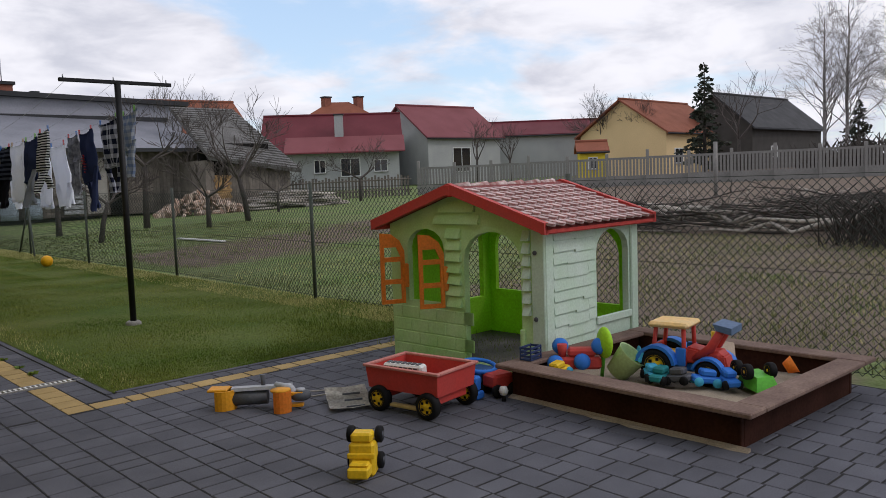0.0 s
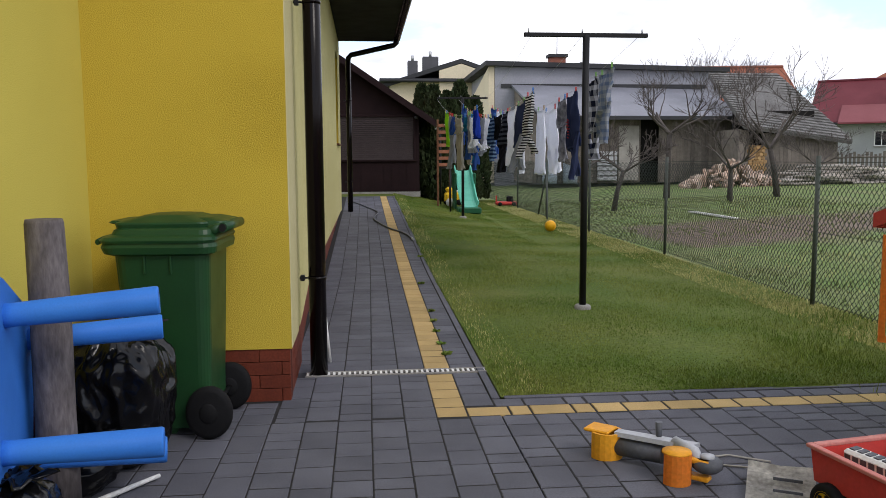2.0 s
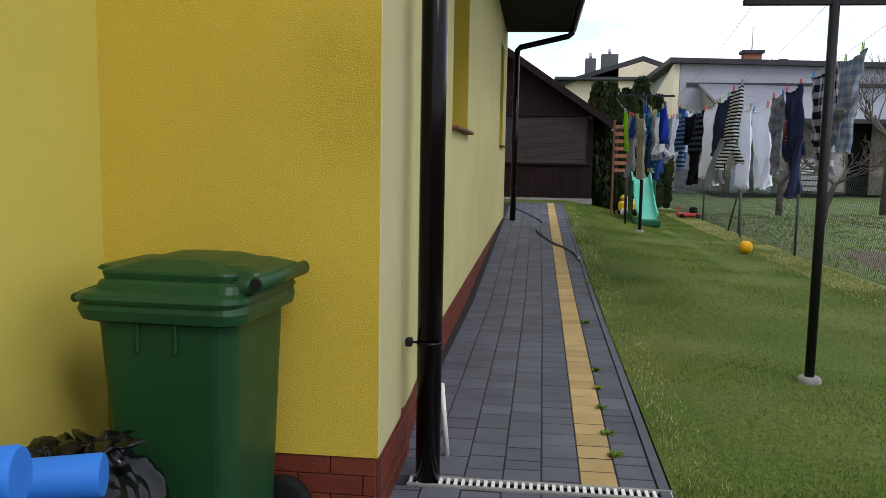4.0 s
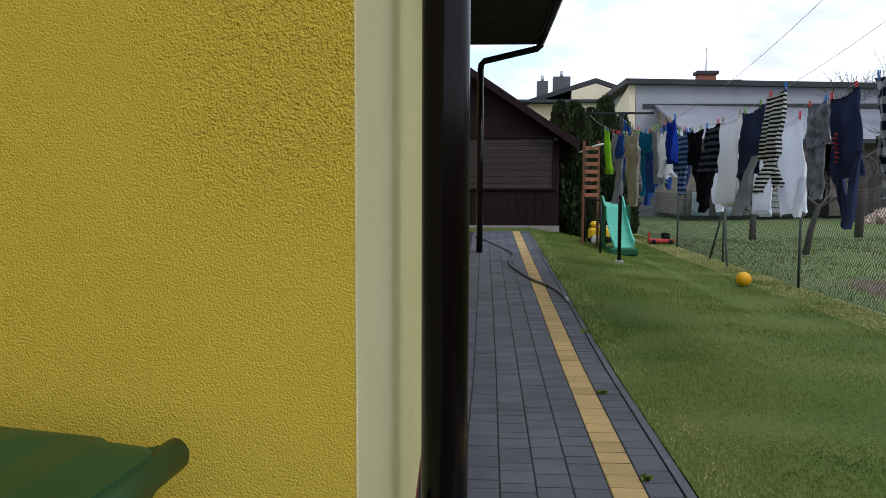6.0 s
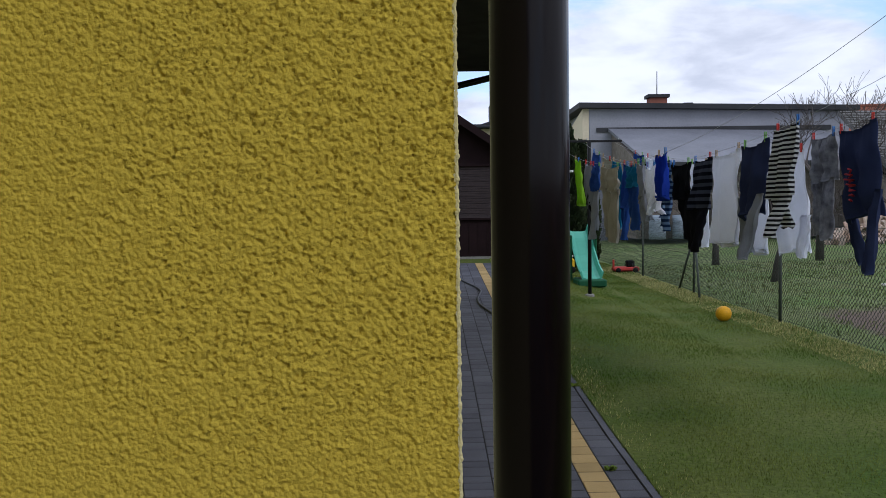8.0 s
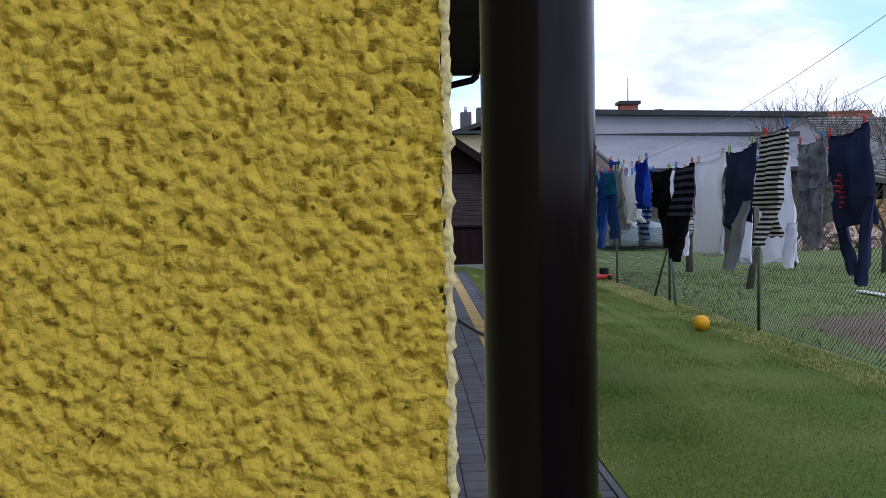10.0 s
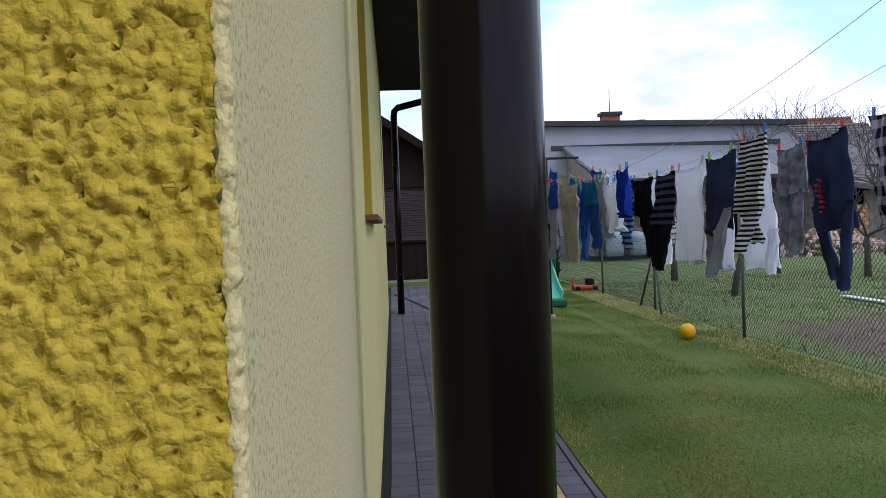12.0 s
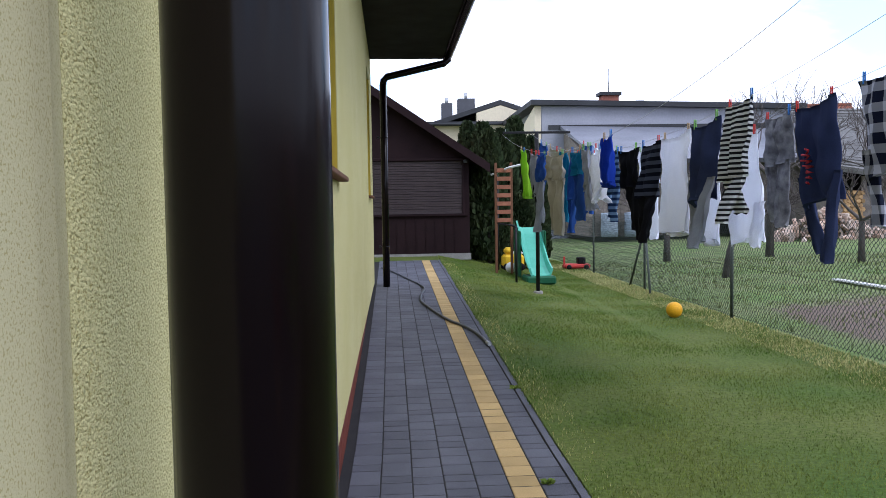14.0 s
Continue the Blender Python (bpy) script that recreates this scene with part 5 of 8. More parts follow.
        part("body", boxm(((-0.085, -0.04, 0.02), (0.085, 0.04, 0.06)), ((-0.05, -0.035, 0.06), (0.04, 0.035, 0.10)), bevel=0.01), mt, a)
        for wx in (-0.055, 0.055):
            for wy in (-0.042, 0.042):
                part("wheel", lathe(BM(), [(0, -0.012), (0.024, -0.012), (0.028, 0), (0.024, 0.012), (0, 0.012)], 14, pose(wx, wy, 0.028, 90)), (CYANP if k % 3 == 0 else RUBBER), a)


tractor()


def crate_and_pile():
    c = thing("toy_crate", pose(2.98, -2.235, 0.2185, 0, 0, 8), "small dark blue slatted plastic crate on the sandbox rim", "toy crate")
    NAVY = mat("plastic_navy", (0.035, 0.055, 0.14), None, 6, 0.5)
    part("base", boxm(((-0.06, -0.04, 0), (0.06, 0.04, 0.008))), NAVY, c)
    for z in (0.02, 0.045, 0.07):
        for lo, hi in (((-0.06, -0.04), (0.06, -0.034)), ((-0.06, 0.034), (0.06, 0.04)), ((-0.06, -0.034), (-0.054, 0.034)), ((0.054, -0.034), (0.06, 0.034))):
            part("slat", boxm(((lo[0], lo[1], z), (hi[0], hi[1], z + 0.014)), bevel=0.001), NAVY, c)
    for x in (-0.062, 0.054):
        for y in (-0.042, 0.034):
            part("corner_post", boxm(((x, y, 0), (x + 0.008, y + 0.008, 0.085)), bevel=0.001), NAVY, c)
    g = thing("toy_blaster", pose(2.66, -2.05, 0.0, 0, 0, 15), "blue, white and orange toy blaster leaning on the sandbox", "toy blaster")
    part("body", boxm(((-0.04, -0.05, 0.0), (0.04, 0.05, 0.05)), ((-0.035, -0.03, 0.05), (0.035, 0.12, 0.14)), ((-0.02, 0.02, 0.14), (0.02, 0.14, 0.20)), bevel=0.01), BLUE, g)
    part("barrel", tube(BM(), [(0, 0.06, 0.15), (-0.02, 0.0, 0.19)], 0.02, 10), ORANGE, g)
    part("stripe", boxm(((-0.038, 0.0, 0.06), (-0.033, 0.09, 0.13)), bevel=0.002), WHITEP, g)
    r = thing("toy_hoop", pose(2.82, -1.93, 0.0), "blue plastic ring and striped cloth heaped by the sandbox", "toy ring")
    n = 24
    part("ring", tube(BM(), [(0.11 * math.cos(a), 0.11 * math.sin(a), 0.16 + 0.02 * math.sin(a)) for a in np.linspace(0, 2 * math.pi, n + 1)], 0.014, 8), BLUE, r)
    part("stand", boxm(((-0.09, -0.08, 0.0), (0.09, 0.08, 0.15)), bevel=0.02), mat("dark_toy_blue", (0.03, 0.08, 0.2), None, 5, 0.5), r)
    k = thing("red_toy_loader", pose(2.83, -2.09, 0.0, 0, 0, -10), "red toy loader standing at the sandbox corner", "toy loader")
    part("body", boxm(((-0.08, -0.07, 0.05), (0.08, 0.07, 0.14)), bevel=0.015), RED, k)
    for x in (-0.06, 0.06):
        for y in (-0.075, 0.075):
            part("wheel", lathe(BM(), [(0, -0.016), (0.036, -0.016), (0.042, 0), (0.036, 0.016), (0, 0.016)], 16, pose(x, y, 0.042, 90)), RUBBER, k)
    s = thing("toy_maraca", pose(2.73, -2.23, 0.0), "small pale toy rattle standing on the paving", "toy")
    part("head", lathe(BM(), [(0, 0.035), (0.02, 0.04), (0.03, 0.065), (0.02, 0.09), (0, 0.095)], 14), WHITEP, s)
    part("foot", lathe(BM(), [(0, 0), (0.014, 0), (0.012, 0.036), (0, 0.038)], 10), RUBBER, s)


crate_and_pile()


# ---- shed, slide and things at the far end of the yard ----
def shed():
    y, z0 = 17.6, gz(0.5, 17.6)
    s = thing("shed", pose(0, y, z0), "dark brown wooden garden shed with a closed roller shutter", "shed")
    xr, xl, ze, za = 1.92, -4.4, 2.62 - z0, 4.75 - z0
    xa = (xr + xl) / 2
    slope = (4.13 - 2.62) / (2.25)
    za = ze + slope * (xr - xa)
    bm = BM()
    prism(bm, [(xl, 0), (xr, 0), (xr, ze), (xa, za), (xl, ze)], 0.1, pose(0, 0.05, 0))
    part("wall", bm, DARKWOOD, s)
    for b in (((xr - 0.1, 0.1, 0), (xr, 4.0, ze)), ((xl, 0.1, 0), (xl + 0.1, 4.0, ze)), ((xl, 4.0, 0), (xr, 4.1, ze))):
        part("wall", boxm(b), DARKWOOD, s)
    for k in range(30):
        x = xl + 0.1 + k * 0.21
        if x < xr - 0.2:
            part("batten", boxm(((x, -0.012, 0.04), (x + 0.012, 0.0, 0.98))), DARKWOOD, s)
    for sg, xe in ((1, xr + 0.42), (-1, xl - 0.42)):
        zx = ze - slope * 0.42
        bm = BM()
        solid(bm, [(xa, -0.35, za), (xe, -0.35, zx), (xe, 4.4, zx), (xa, 4.4, za)], [(xa, -0.35, za + 0.07), (xe, -0.35, zx + 0.07), (xe, 4.4, zx + 0.07), (xa, 4.4, za + 0.07)])
        bmesh.ops.recalc_face_normals(bm, faces=bm.faces[:])
        part("roof", bm, mat("shed_roof_red", (0.13, 0.05, 0.04), None, 2, 0.8), s)
        bm = BM()
        solid(bm, [(xa, -0.37, za - 0.12), (xe, -0.37, zx - 0.12), (xe, -0.352, zx - 0.12), (xa, -0.352, za - 0.12)], [(xa, -0.37, za + 0.07), (xe, -0.37, zx + 0.07), (xe, -0.352, zx + 0.07), (xa, -0.352, za + 0.07)])
        bmesh.ops.recalc_face_normals(bm, faces=bm.faces[:])
        part("bargeboard", bm, DARKWOOD, s)
    x0, x1, za_, zb = -1.0, 1.76, 1.41 - z0, 2.50 - z0
    n = 20
    sh = part("roller_shutter", boxm(((x0, -0.03, za_ - 0.05), (x1, -0.002, za_))), SHUTTER, s, "grey-brown slatted roller shutter")
    for k in range(n):
        z = za_ + (zb - za_) * k / n
        bm = BM()
        t = (zb - za_) / n
        solid(bm, [(x0, -0.002, z), (x1, -0.002, z), (x1, -0.02, z + 0.003), (x0, -0.02, z + 0.003)], [(x0, -0.002, z + t * 0.94), (x1, -0.002, z + t * 0.94), (x1, -0.024, z + t * 0.8), (x0, -0.024, z + t * 0.8)])
        part("slat", bm, SHUTTER, sh)
    part("shutter_box", boxm(((x0 - 0.05, -0.07, zb), (x1 + 0.05, 0.0, zb + 0.07)), bevel=0.01), DARKWOOD, s)
    part("guide_rail", boxm(((x1, -0.05, za_ - 0.06), (x1 + 0.05, 0.0, zb)), bevel=0.006), DARKWOOD, s)
    part("counter_ledge", boxm(((x0 - 0.05, -0.06, za_ - 0.1), (x1 + 0.1, 0.0, za_ - 0.06)), bevel=0.006), DARKWOOD, s)
    part("lamp", lathe(BM(), [(0, 0), (0.04, 0.0), (0.05, 0.06), (0, 0.08)], 12, pose(1.84, -0.06, 2.45 - z0)), GREYP, s)
    part("footing", boxm(((xl - 0.02, -0.03, -0.1), (xr + 0.02, 0.0, 0.04))), CONCRETE, s)


shed()


def slide_set():
    z = gz(2.9, 14.6)
    s = thing("garden_slide", pose(2.90, 14.5, z), "mint green plastic slide on a dark green base", "slide")
    prof = [(-0.02, 0.16), (0.12, 0.20), (0.35, 0.28), (0.8, 0.55), (1.25, 0.88), (1.45, 1.0)]
    bm = BM()
    cs = [(-0.22, 0.13), (-0.19, 0.14), (-0.16, 0.02), (-0.1, 0.0), (0.1, 0.0), (0.16, 0.02), (0.19, 0.14), (0.22, 0.13), (0.22, 0.10), (0.17, -0.03), (-0.17, -0.03), (-0.22, 0.10)]
    rings = [[bm.verts.new((x, y, zz + c)) for x, c in cs] for y, zz in prof]
    for a, b in zip(rings, rings[1:]):
        for k in range(len(cs)):
            bm.faces.new((a[k], a[(k + 1) % len(cs)], b[(k + 1) % len(cs)], b[k]))
    bm.faces.new(rings[0]); bm.faces.new(list(reversed(rings[-1])))
    bmesh.ops.recalc_face_normals(bm, faces=bm.faces[:])
    part("chute", bm, SLIDE, s)
    part("base", boxm(((-0.27, -0.1, 0), (0.27, 0.5, 0.15)), bevel=0.03), SLIDE_D, s)
    part("side_panel", boxm(((-0.26, 0.8, 0), (-0.22, 1.5, 0.95)), ((0.22, 0.8, 0), (0.26, 1.5, 0.95)), bevel=0.02), SLIDE_D, s)
    # climbing frame ladder
    c = thing("climbing_frame", pose(2.35, 15.6, gz(2.3, 15.6)), "brown wooden climbing ladder with red-brown rungs", "climbing frame")
    for x in (-0.13, 0.17):
        part("rail", boxm(((x, 0, 0), (x + 0.05, 0.06, 2.15)), bevel=0.006), BROWNWOOD, c)
    for k in range(7):
        part("rung", boxm(((-0.09, -0.02, 1.0 + k * 0.16), (0.18, 0.0, 1.08 + k * 0.16)), bevel=0.004), mat("rung_red", (0.30, 0.12, 0.07), None, 5, 0.7) if k == 0 else bpy.data.materials["rung_red"], c)
    # thin black frame with a white bar beside the ladder
    f = thing("carpet_rail", pose(2.40, 14.15, gz(2.4, 14.1)), "black steel rail frame with a white top bar", "rail")
    for yy, hh in ((0.0, 1.0), (2.4, 2.0)):
        part("leg", tube(BM(), [(0, yy, 0), (0, yy, hh)], 0.022, 10), BLACK, f)
    part("bar", tube(BM(), [(0, 0, 1.0), (0, 2.4, 1.0)], 0.018, 8), BLACK, f)
    part("white_bar", tube(BM(), [(-0.12, 2.4, 2.0), (0.05, 1.2, 2.08), (0.25, 0.9, 2.12)], 0.022, 8), WHITEP, f)
    yv = thing("yellow_ride_on_toy", pose(2.75, 16.9, gz(2.6, 16.9)), "yellow plastic ride-on toy on the grass", "toy")
    part("body", boxm(((-0.22, -0.2, 0.06), (0.22, 0.2, 0.34)), ((-0.18, -0.16, 0.34), (0.0, 0.16, 0.48)), bevel=0.05), YELLOWP, yv)
    part("seat", boxm(((-0.05, -0.12, 0.34), (0.2, 0.12, 0.39)), bevel=0.015), WHITEP, yv)
    for x in (-0.15, 0.15):
        for y in (-0.2, 0.2):
            part("wheel", lathe(BM(), [(0, -0.03), (0.07, -0.03), (0.08, 0), (0.07, 0.03), (0, 0.03)], 16, pose(x, y, 0.08, 90)), RUBBER, yv)
    dg = thing("plush_ball", pose(2.62, 16.3, gz(2.6, 16.3)), "white ball lying beside the yellow toy", "ball")
    part("ball", lathe(BM(), [(0.11 * math.sin(a), 0.11 - 0.11 * math.cos(a)) for a in np.linspace(0, math.pi, 10)], 16), WHITEP, dg)
    rd = thing("red_toy_car", pose(4.45, 18.4, gz(4.4, 18.4)), "red plastic toy car by the fence", "toy car")
    part("body", boxm(((-0.3, -0.16, 0.03), (0.3, 0.16, 0.13)), bevel=0.03), RED, rd)
    part("engine", boxm(((0.02, -0.1, 0.13), (0.2, 0.1, 0.28)), bevel=0.02), RUBBER, rd)
    part("fin", boxm(((-0.3, -0.02, 0.1), (-0.26, 0.02, 0.3))), RED, rd)
    for x in (-0.2, 0.2):
        for y in (-0.16, 0.16):
            part("wheel", lathe(BM(), [(0, -0.02), (0.05, -0.02), (0.06, 0), (0.05, 0.02), (0, 0.02)], 14, pose(x, y, 0.06, 90)), RUBBER, rd)
    b = thing("ball", pose(3.86, 10.27, gz(3.86, 10.27)), "yellow-orange plastic ball on the lawn", "ball")
    part("ball", lathe(BM(), [(0.105 * math.sin(a), 0.105 - 0.105 * math.cos(a)) for a in np.linspace(0, math.pi, 16)], 24), mat("ball_orange", (0.80, 0.40, 0.01), None, 4, 0.45), b)
    # garden hose
    pts = [(0.02, 15.2), (0.25, 14.4), (0.5, 13.3), (0.69, 12.3), (0.62, 11.5), (0.60, 10.9), (0.72, 10.1), (0.86, 9.4), (1.03, 8.9), (1.12, 8.4), (1.15, 8.0)]
    cp = []
    for i in range(len(pts) - 1):
        p0, p1, p2, p3 = [Vector(pts[max(0, min(len(pts) - 1, i + k))]) for k in (-1, 0, 1, 2)]
        for u in np.linspace(0, 1, 6)[:-1]:
            cp.append(0.5 * (2 * p1 + (p2 - p0) * u + (2 * p0 - 5 * p1 + 4 * p2 - p3) * u * u + (3 * p1 - p0 - 3 * p2 + p3) * u ** 3))
    cp.append(Vector(pts[-1]))
    h = thing("garden_hose", pose(0, 0, 0), "dark grey garden hose snaking along the paved path", "hose")
    part("tube", tube(BM(), [(p.x, p.y, gz(p.x, p.y) + 0.018) for p in cp], 0.016, 8), GREYP, h)
    part("nozzle", tube(BM(), [(1.15, 8.05, gz(1.1, 8) + 0.018), (1.155, 7.9, gz(1.1, 8) + 0.025)], [0.022, 0.018], 10), STEEL, h)
    st = obj("white_stick", tube(BM(), [(-0.66, -1.33, 0.012), (-0.47, -1.10, 0.02)], [0.012, 0.009], 8), WHITEP)
    tagged(st, "white plastic stick lying on the paving", "stick")


slide_set()


# ---- laundry ----
def cloth_mat(name, c1, c2=None, stripes=0.0, check=0.0, cs=None, blotch=5):
    m = mat(name, c1, c2, blotch, 0.9, 150, 0.12, 0.25, 0.002, sheen=0.0, spec=0.1)
    if stripes or check:
        nt = m.node_tree
        N, L = nt.nodes.new, nt.links.new
        tc, sp = N("ShaderNodeTexCoord"), N("ShaderNodeSeparateXYZ")
        L(tc.outputs["Object"], sp.inputs[0])
        def band(axis, freq, duty):
            a = N("ShaderNodeMath"); a.operation = "MULTIPLY"; a.inputs[1].default_value = freq
            L(sp.outputs[axis], a.inputs[0])
            f = N("ShaderNodeMath"); f.operation = "FRACT"; L(a.outputs[0], f.inputs[0])
            g = N("ShaderNodeMath"); g.operation = "LESS_THAN"; g.inputs[1].default_value = duty; L(f.outputs[0], g.inputs[0])
            return g.outputs[0]
        bs = nt.nodes["Principled BSDF"]
        old = bs.inputs["Base Color"].links[0].from_socket
        mx = N("ShaderNodeMix"); mx.data_type = "RGBA"; mx.inputs[7].default_value = (*cs, 1)
        L(old, mx.inputs[6])
        if stripes:
            L(band("Z", stripes, 0.5), mx.inputs[0])
        else:
            a, b = band("Z", check, 0.45), band("Y", check, 0.45)
            ad = N("ShaderNodeMath"); ad.operation = "ADD"; L(a, ad.inputs[0]); L(b, ad.inputs[1])
            hf = N("ShaderNodeMath"); hf.operation = "MULTIPLY"; hf.inputs[1].default_value = 0.45; L(ad.outputs[0], hf.inputs[0])
            L(hf.outputs[0], mx.inputs[0])
        L(mx.outputs[2], bs.inputs["Base Color"])
    # thin cloth lets some light through
    nt = m.node_tree
    bs, out = nt.nodes["Principled BSDF"], nt.nodes["Material Output"]
    tr, ms = nt.nodes.new("ShaderNodeBsdfTranslucent"), nt.nodes.new("ShaderNodeMixShader")
    nt.links.new(bs.inputs["Base Color"].links[0].from_socket, tr.inputs["Color"])
    ms.inputs[0].default_value = 0.48
    nt.links.new(bs.outputs[0], ms.inputs[1]); nt.links.new(tr.outputs[0], ms.inputs[2]); nt.links.new(ms.outputs[0], out.inputs["Surface"])
    return m


CL = {
    "navy": cloth_mat("cloth_navy", (0.058, 0.075, 0.165)), "black": cloth_mat("cloth_black", (0.014, 0.014, 0.019)),
    "white": cloth_mat("cloth_white", (0.90, 0.91, 0.97), (0.86, 0.88, 0.95)), "grey": cloth_mat("cloth_grey", (0.40, 0.42, 0.47)),
    "camo": cloth_mat("cloth_camouflage", (0.44, 0.44, 0.47), (0.14, 0.14, 0.17), blotch=17), "khaki": cloth_mat("cloth_khaki", (0.50, 0.47, 0.40)),
    "blue": cloth_mat("cloth_blue", (0.045, 0.12, 0.40)), "royal": cloth_mat("cloth_royal_blue", (0.03, 0.08, 0.55)),
    "teal": cloth_mat("cloth_teal", (0.03, 0.24, 0.42)), "lime": cloth_mat("cloth_lime", (0.42, 0.75, 0.05)),
    "striped": cloth_mat("cloth_striped", (0.02, 0.02, 0.025), None, stripes=32, cs=(0.74, 0.74, 0.74)),
    "bluestripe": cloth_mat("cloth_blue_striped", (0.03, 0.06, 0.15), None, stripes=18, cs=(0.22, 0.34, 0.52)),
    "darkstripe": cloth_mat("cloth_dark_striped", (0.012, 0.014, 0.024), None, stripes=16, cs=(0.09, 0.10, 0.13)),
    "plaid": cloth_mat("cloth_plaid", (0.018, 0.022, 0.05), None, check=9, cs=(0.70, 0.71, 0.80)),
    "lightplaid": cloth_mat("cloth_light_plaid", (0.50, 0.52, 0.56), None, check=13, cs=(0.16, 0.22, 0.36)),
}


def panel(bm, left, right, z0, z1, th, seed, nu=13, nv=20, sag=0.0, hem=0.0, fold_size=0.030):
    """A double layer of cloth that hangs from z0 down to z1; left and right give its edges in y by 0..1 from the top.
    sag: how far the top edge droops between its pegs; hem: how far the lower edge bows."""
    rings = []
    for j in range(nv + 1):
        v = j / nv
        a, b, z = left(v), right(v), z0 + (z1 - z0) * v
        z += 0.03 * v * noise.noise(Vector((seed, v * 2, 3)))
        ring = []
        for side in (1, -1):
            for i in range(nu + 1):
                u = i / nu
                if side < 0:
                    u = 1 - u
                y = a + (b - a) * u
                fold = fold_size * v ** 0.5 * math.sin(u * 13 + seed * 5 + 2.5 * noise.noise(Vector((u * 2, v * 2, seed)))) + 0.045 * v * noise.noise(Vector((u * 2.5, v * 2.0, seed + 4)))
                fold += 0.016 * noise.noise(Vector((u * 7, v * 5, seed + 9))) + 0.012 * math.sin(u * 29 + seed + 3 * v) * (1 - v) ** 2
                x = fold + side * (0.003 + th * math.sin(math.pi * u) * min(1, v * 3 + 0.1))
                dz = 0.022 * noise.noise(Vector((u * 4, seed, v * 3))) * v - sag * math.sin(math.pi * u) * (1 - v) - hem * math.sin(math.pi * u + 0.4) * v
                ring.append(bm.verts.new((x, y, z + dz)))
        rings.append(ring)
    n = len(rings[0])
    for a, b in zip(rings, rings[1:]):
        for k in range(n):
            bm.faces.new((a[k], a[(k + 1) % n], b[(k + 1) % n], b[k])).smooth = True
    bm.faces.new(rings[0]); bm.faces.new(list(reversed(rings[-1])))


PEGS = [mat("peg_red", (0.6, 0.05, 0.04), None, 9, 0.5), mat("peg_blue", (0.05, 0.2, 0.55), None, 9, 0.5), mat("peg_wood", (0.45, 0.33, 0.2), None, 9, 0.8), mat("peg_green", (0.2, 0.45, 0.1), None, 9, 0.5)]
rg = random.Random(11)


def garment(kind, line, y0, y1, drop, color, label, lift=0.0, color2=None, split=0.34, spread=0.2, wind=None, swing=0.05):
    """One piece of washing pegged along y0..y1 of a line. split: where the legs part or the sleeves begin, as a share of the drop."""
    ya, yb = min(y0, y1), max(y0, y1)
    yc, w, seed = (ya + yb) / 2, yb - ya, rg.random() * 30
    zt = line_z(yc, line) + lift
    g = thing(kind, pose(line_x(line, yc), yc, zt), label, kind.replace("_", " "), "laundry on the clotheslines")
    sl = (line_z(yb, line) - line_z(ya, line)) / max(w, 0.01)
    h = w / 2
    wind = rg.uniform(-0.14, 0.10) if wind is None else wind
    blow = rg.uniform(-0.10, 0.06)

    def piece(nm, left, right, z0, z1, th, sd, nu=13, sag=0.0, hem=0.0, col=None, swing=0.0):
        bm = BM()
        panel(bm, left, right, z0, z1, th, sd, nu, 20, sag, hem, 0.012 if swing else 0.030)
        for v in bm.verts:
            v.co.x += swing * max(0.0, min(1.0, (z0 - v.co.z) / (z0 - z1)))
            v.co.z += sl * v.co.y * 0.9
            v.co.y += wind * v.co.z
            v.co.x += blow * v.co.z
        part(nm, bm, CL[col or color], g)

    if kind in ("trousers", "leggings"):
        piece("waist", lambda v: -h * (1 - 0.06 * v), lambda v: h * (1 - 0.04 * v), 0.0, -drop * (split + 0.03), 0.02, seed, sag=0.025)
        piece("leg", lambda v: -h * (0.94 + spread * v), lambda v: -h * (0.03 + (0.30 + spread) * v), -drop * split, -drop, 0.030, seed + 1, 9, hem=0.02, col=color2, swing=-swing)
        piece("leg", lambda v: h * (0.03 + (0.26 + spread) * v), lambda v: h * (0.96 + spread * v), -drop * split, -drop * (0.90 + 0.08 * rg.random()), 0.030, seed + 2, 9, hem=0.02, col=color2, swing=swing)
    elif kind == "shirt":
        piece("body", lambda v: -h * (1 - 0.10 * v), lambda v: h * (1 - 0.14 * v), 0.0, -drop * 0.66, 0.026, seed, sag=0.035, hem=-0.05)
        piece("sleeve", lambda v: -h * (1.0 + spread * v), lambda v: -h * (0.48 + (0.20 + spread) * v), -drop * 0.46, -drop, 0.026, seed + 1, 8, hem=0.015, col=color2, swing=-swing)
        piece("sleeve", lambda v: h * (0.48 + (0.18 + spread) * v), lambda v: h * (0.98 + spread * v), -drop * 0.46, -drop * 0.94, 0.026, seed + 2, 8, hem=0.015, col=color2, swing=swing)
    elif kind == "t_shirt":
        piece("body", lambda v: -h * (1 - 0.06 * v), lambda v: h * (1 - 0.10 * v), 0.0, -drop, 0.026, seed, sag=0.04, hem=-0.05)
        piece("sleeve", lambda v: -h * (0.98 + 0.30 * v), lambda v: -h * (0.60 + 0.14 * v), -drop * 0.62, -drop * 1.02, 0.02, seed + 1, 7, swing=-0.10)
        piece("sleeve", lambda v: h * (0.60 + 0.10 * v), lambda v: h * (0.94 + 0.28 * v), -drop * 0.62, -drop * 0.98, 0.02, seed + 2, 7, swing=0.10)
    else:
        piece("body", lambda v: -h * (1 - 0.05 * v), lambda v: h * (1 - 0.10 * v), 0.0, -drop, 0.024, seed, sag=0.03, hem=0.03)
        piece("hem", lambda v: -h * 0.955, lambda v: h * 0.905, -drop * 0.985, -drop * 1.01, 0.026, seed, hem=0.03)
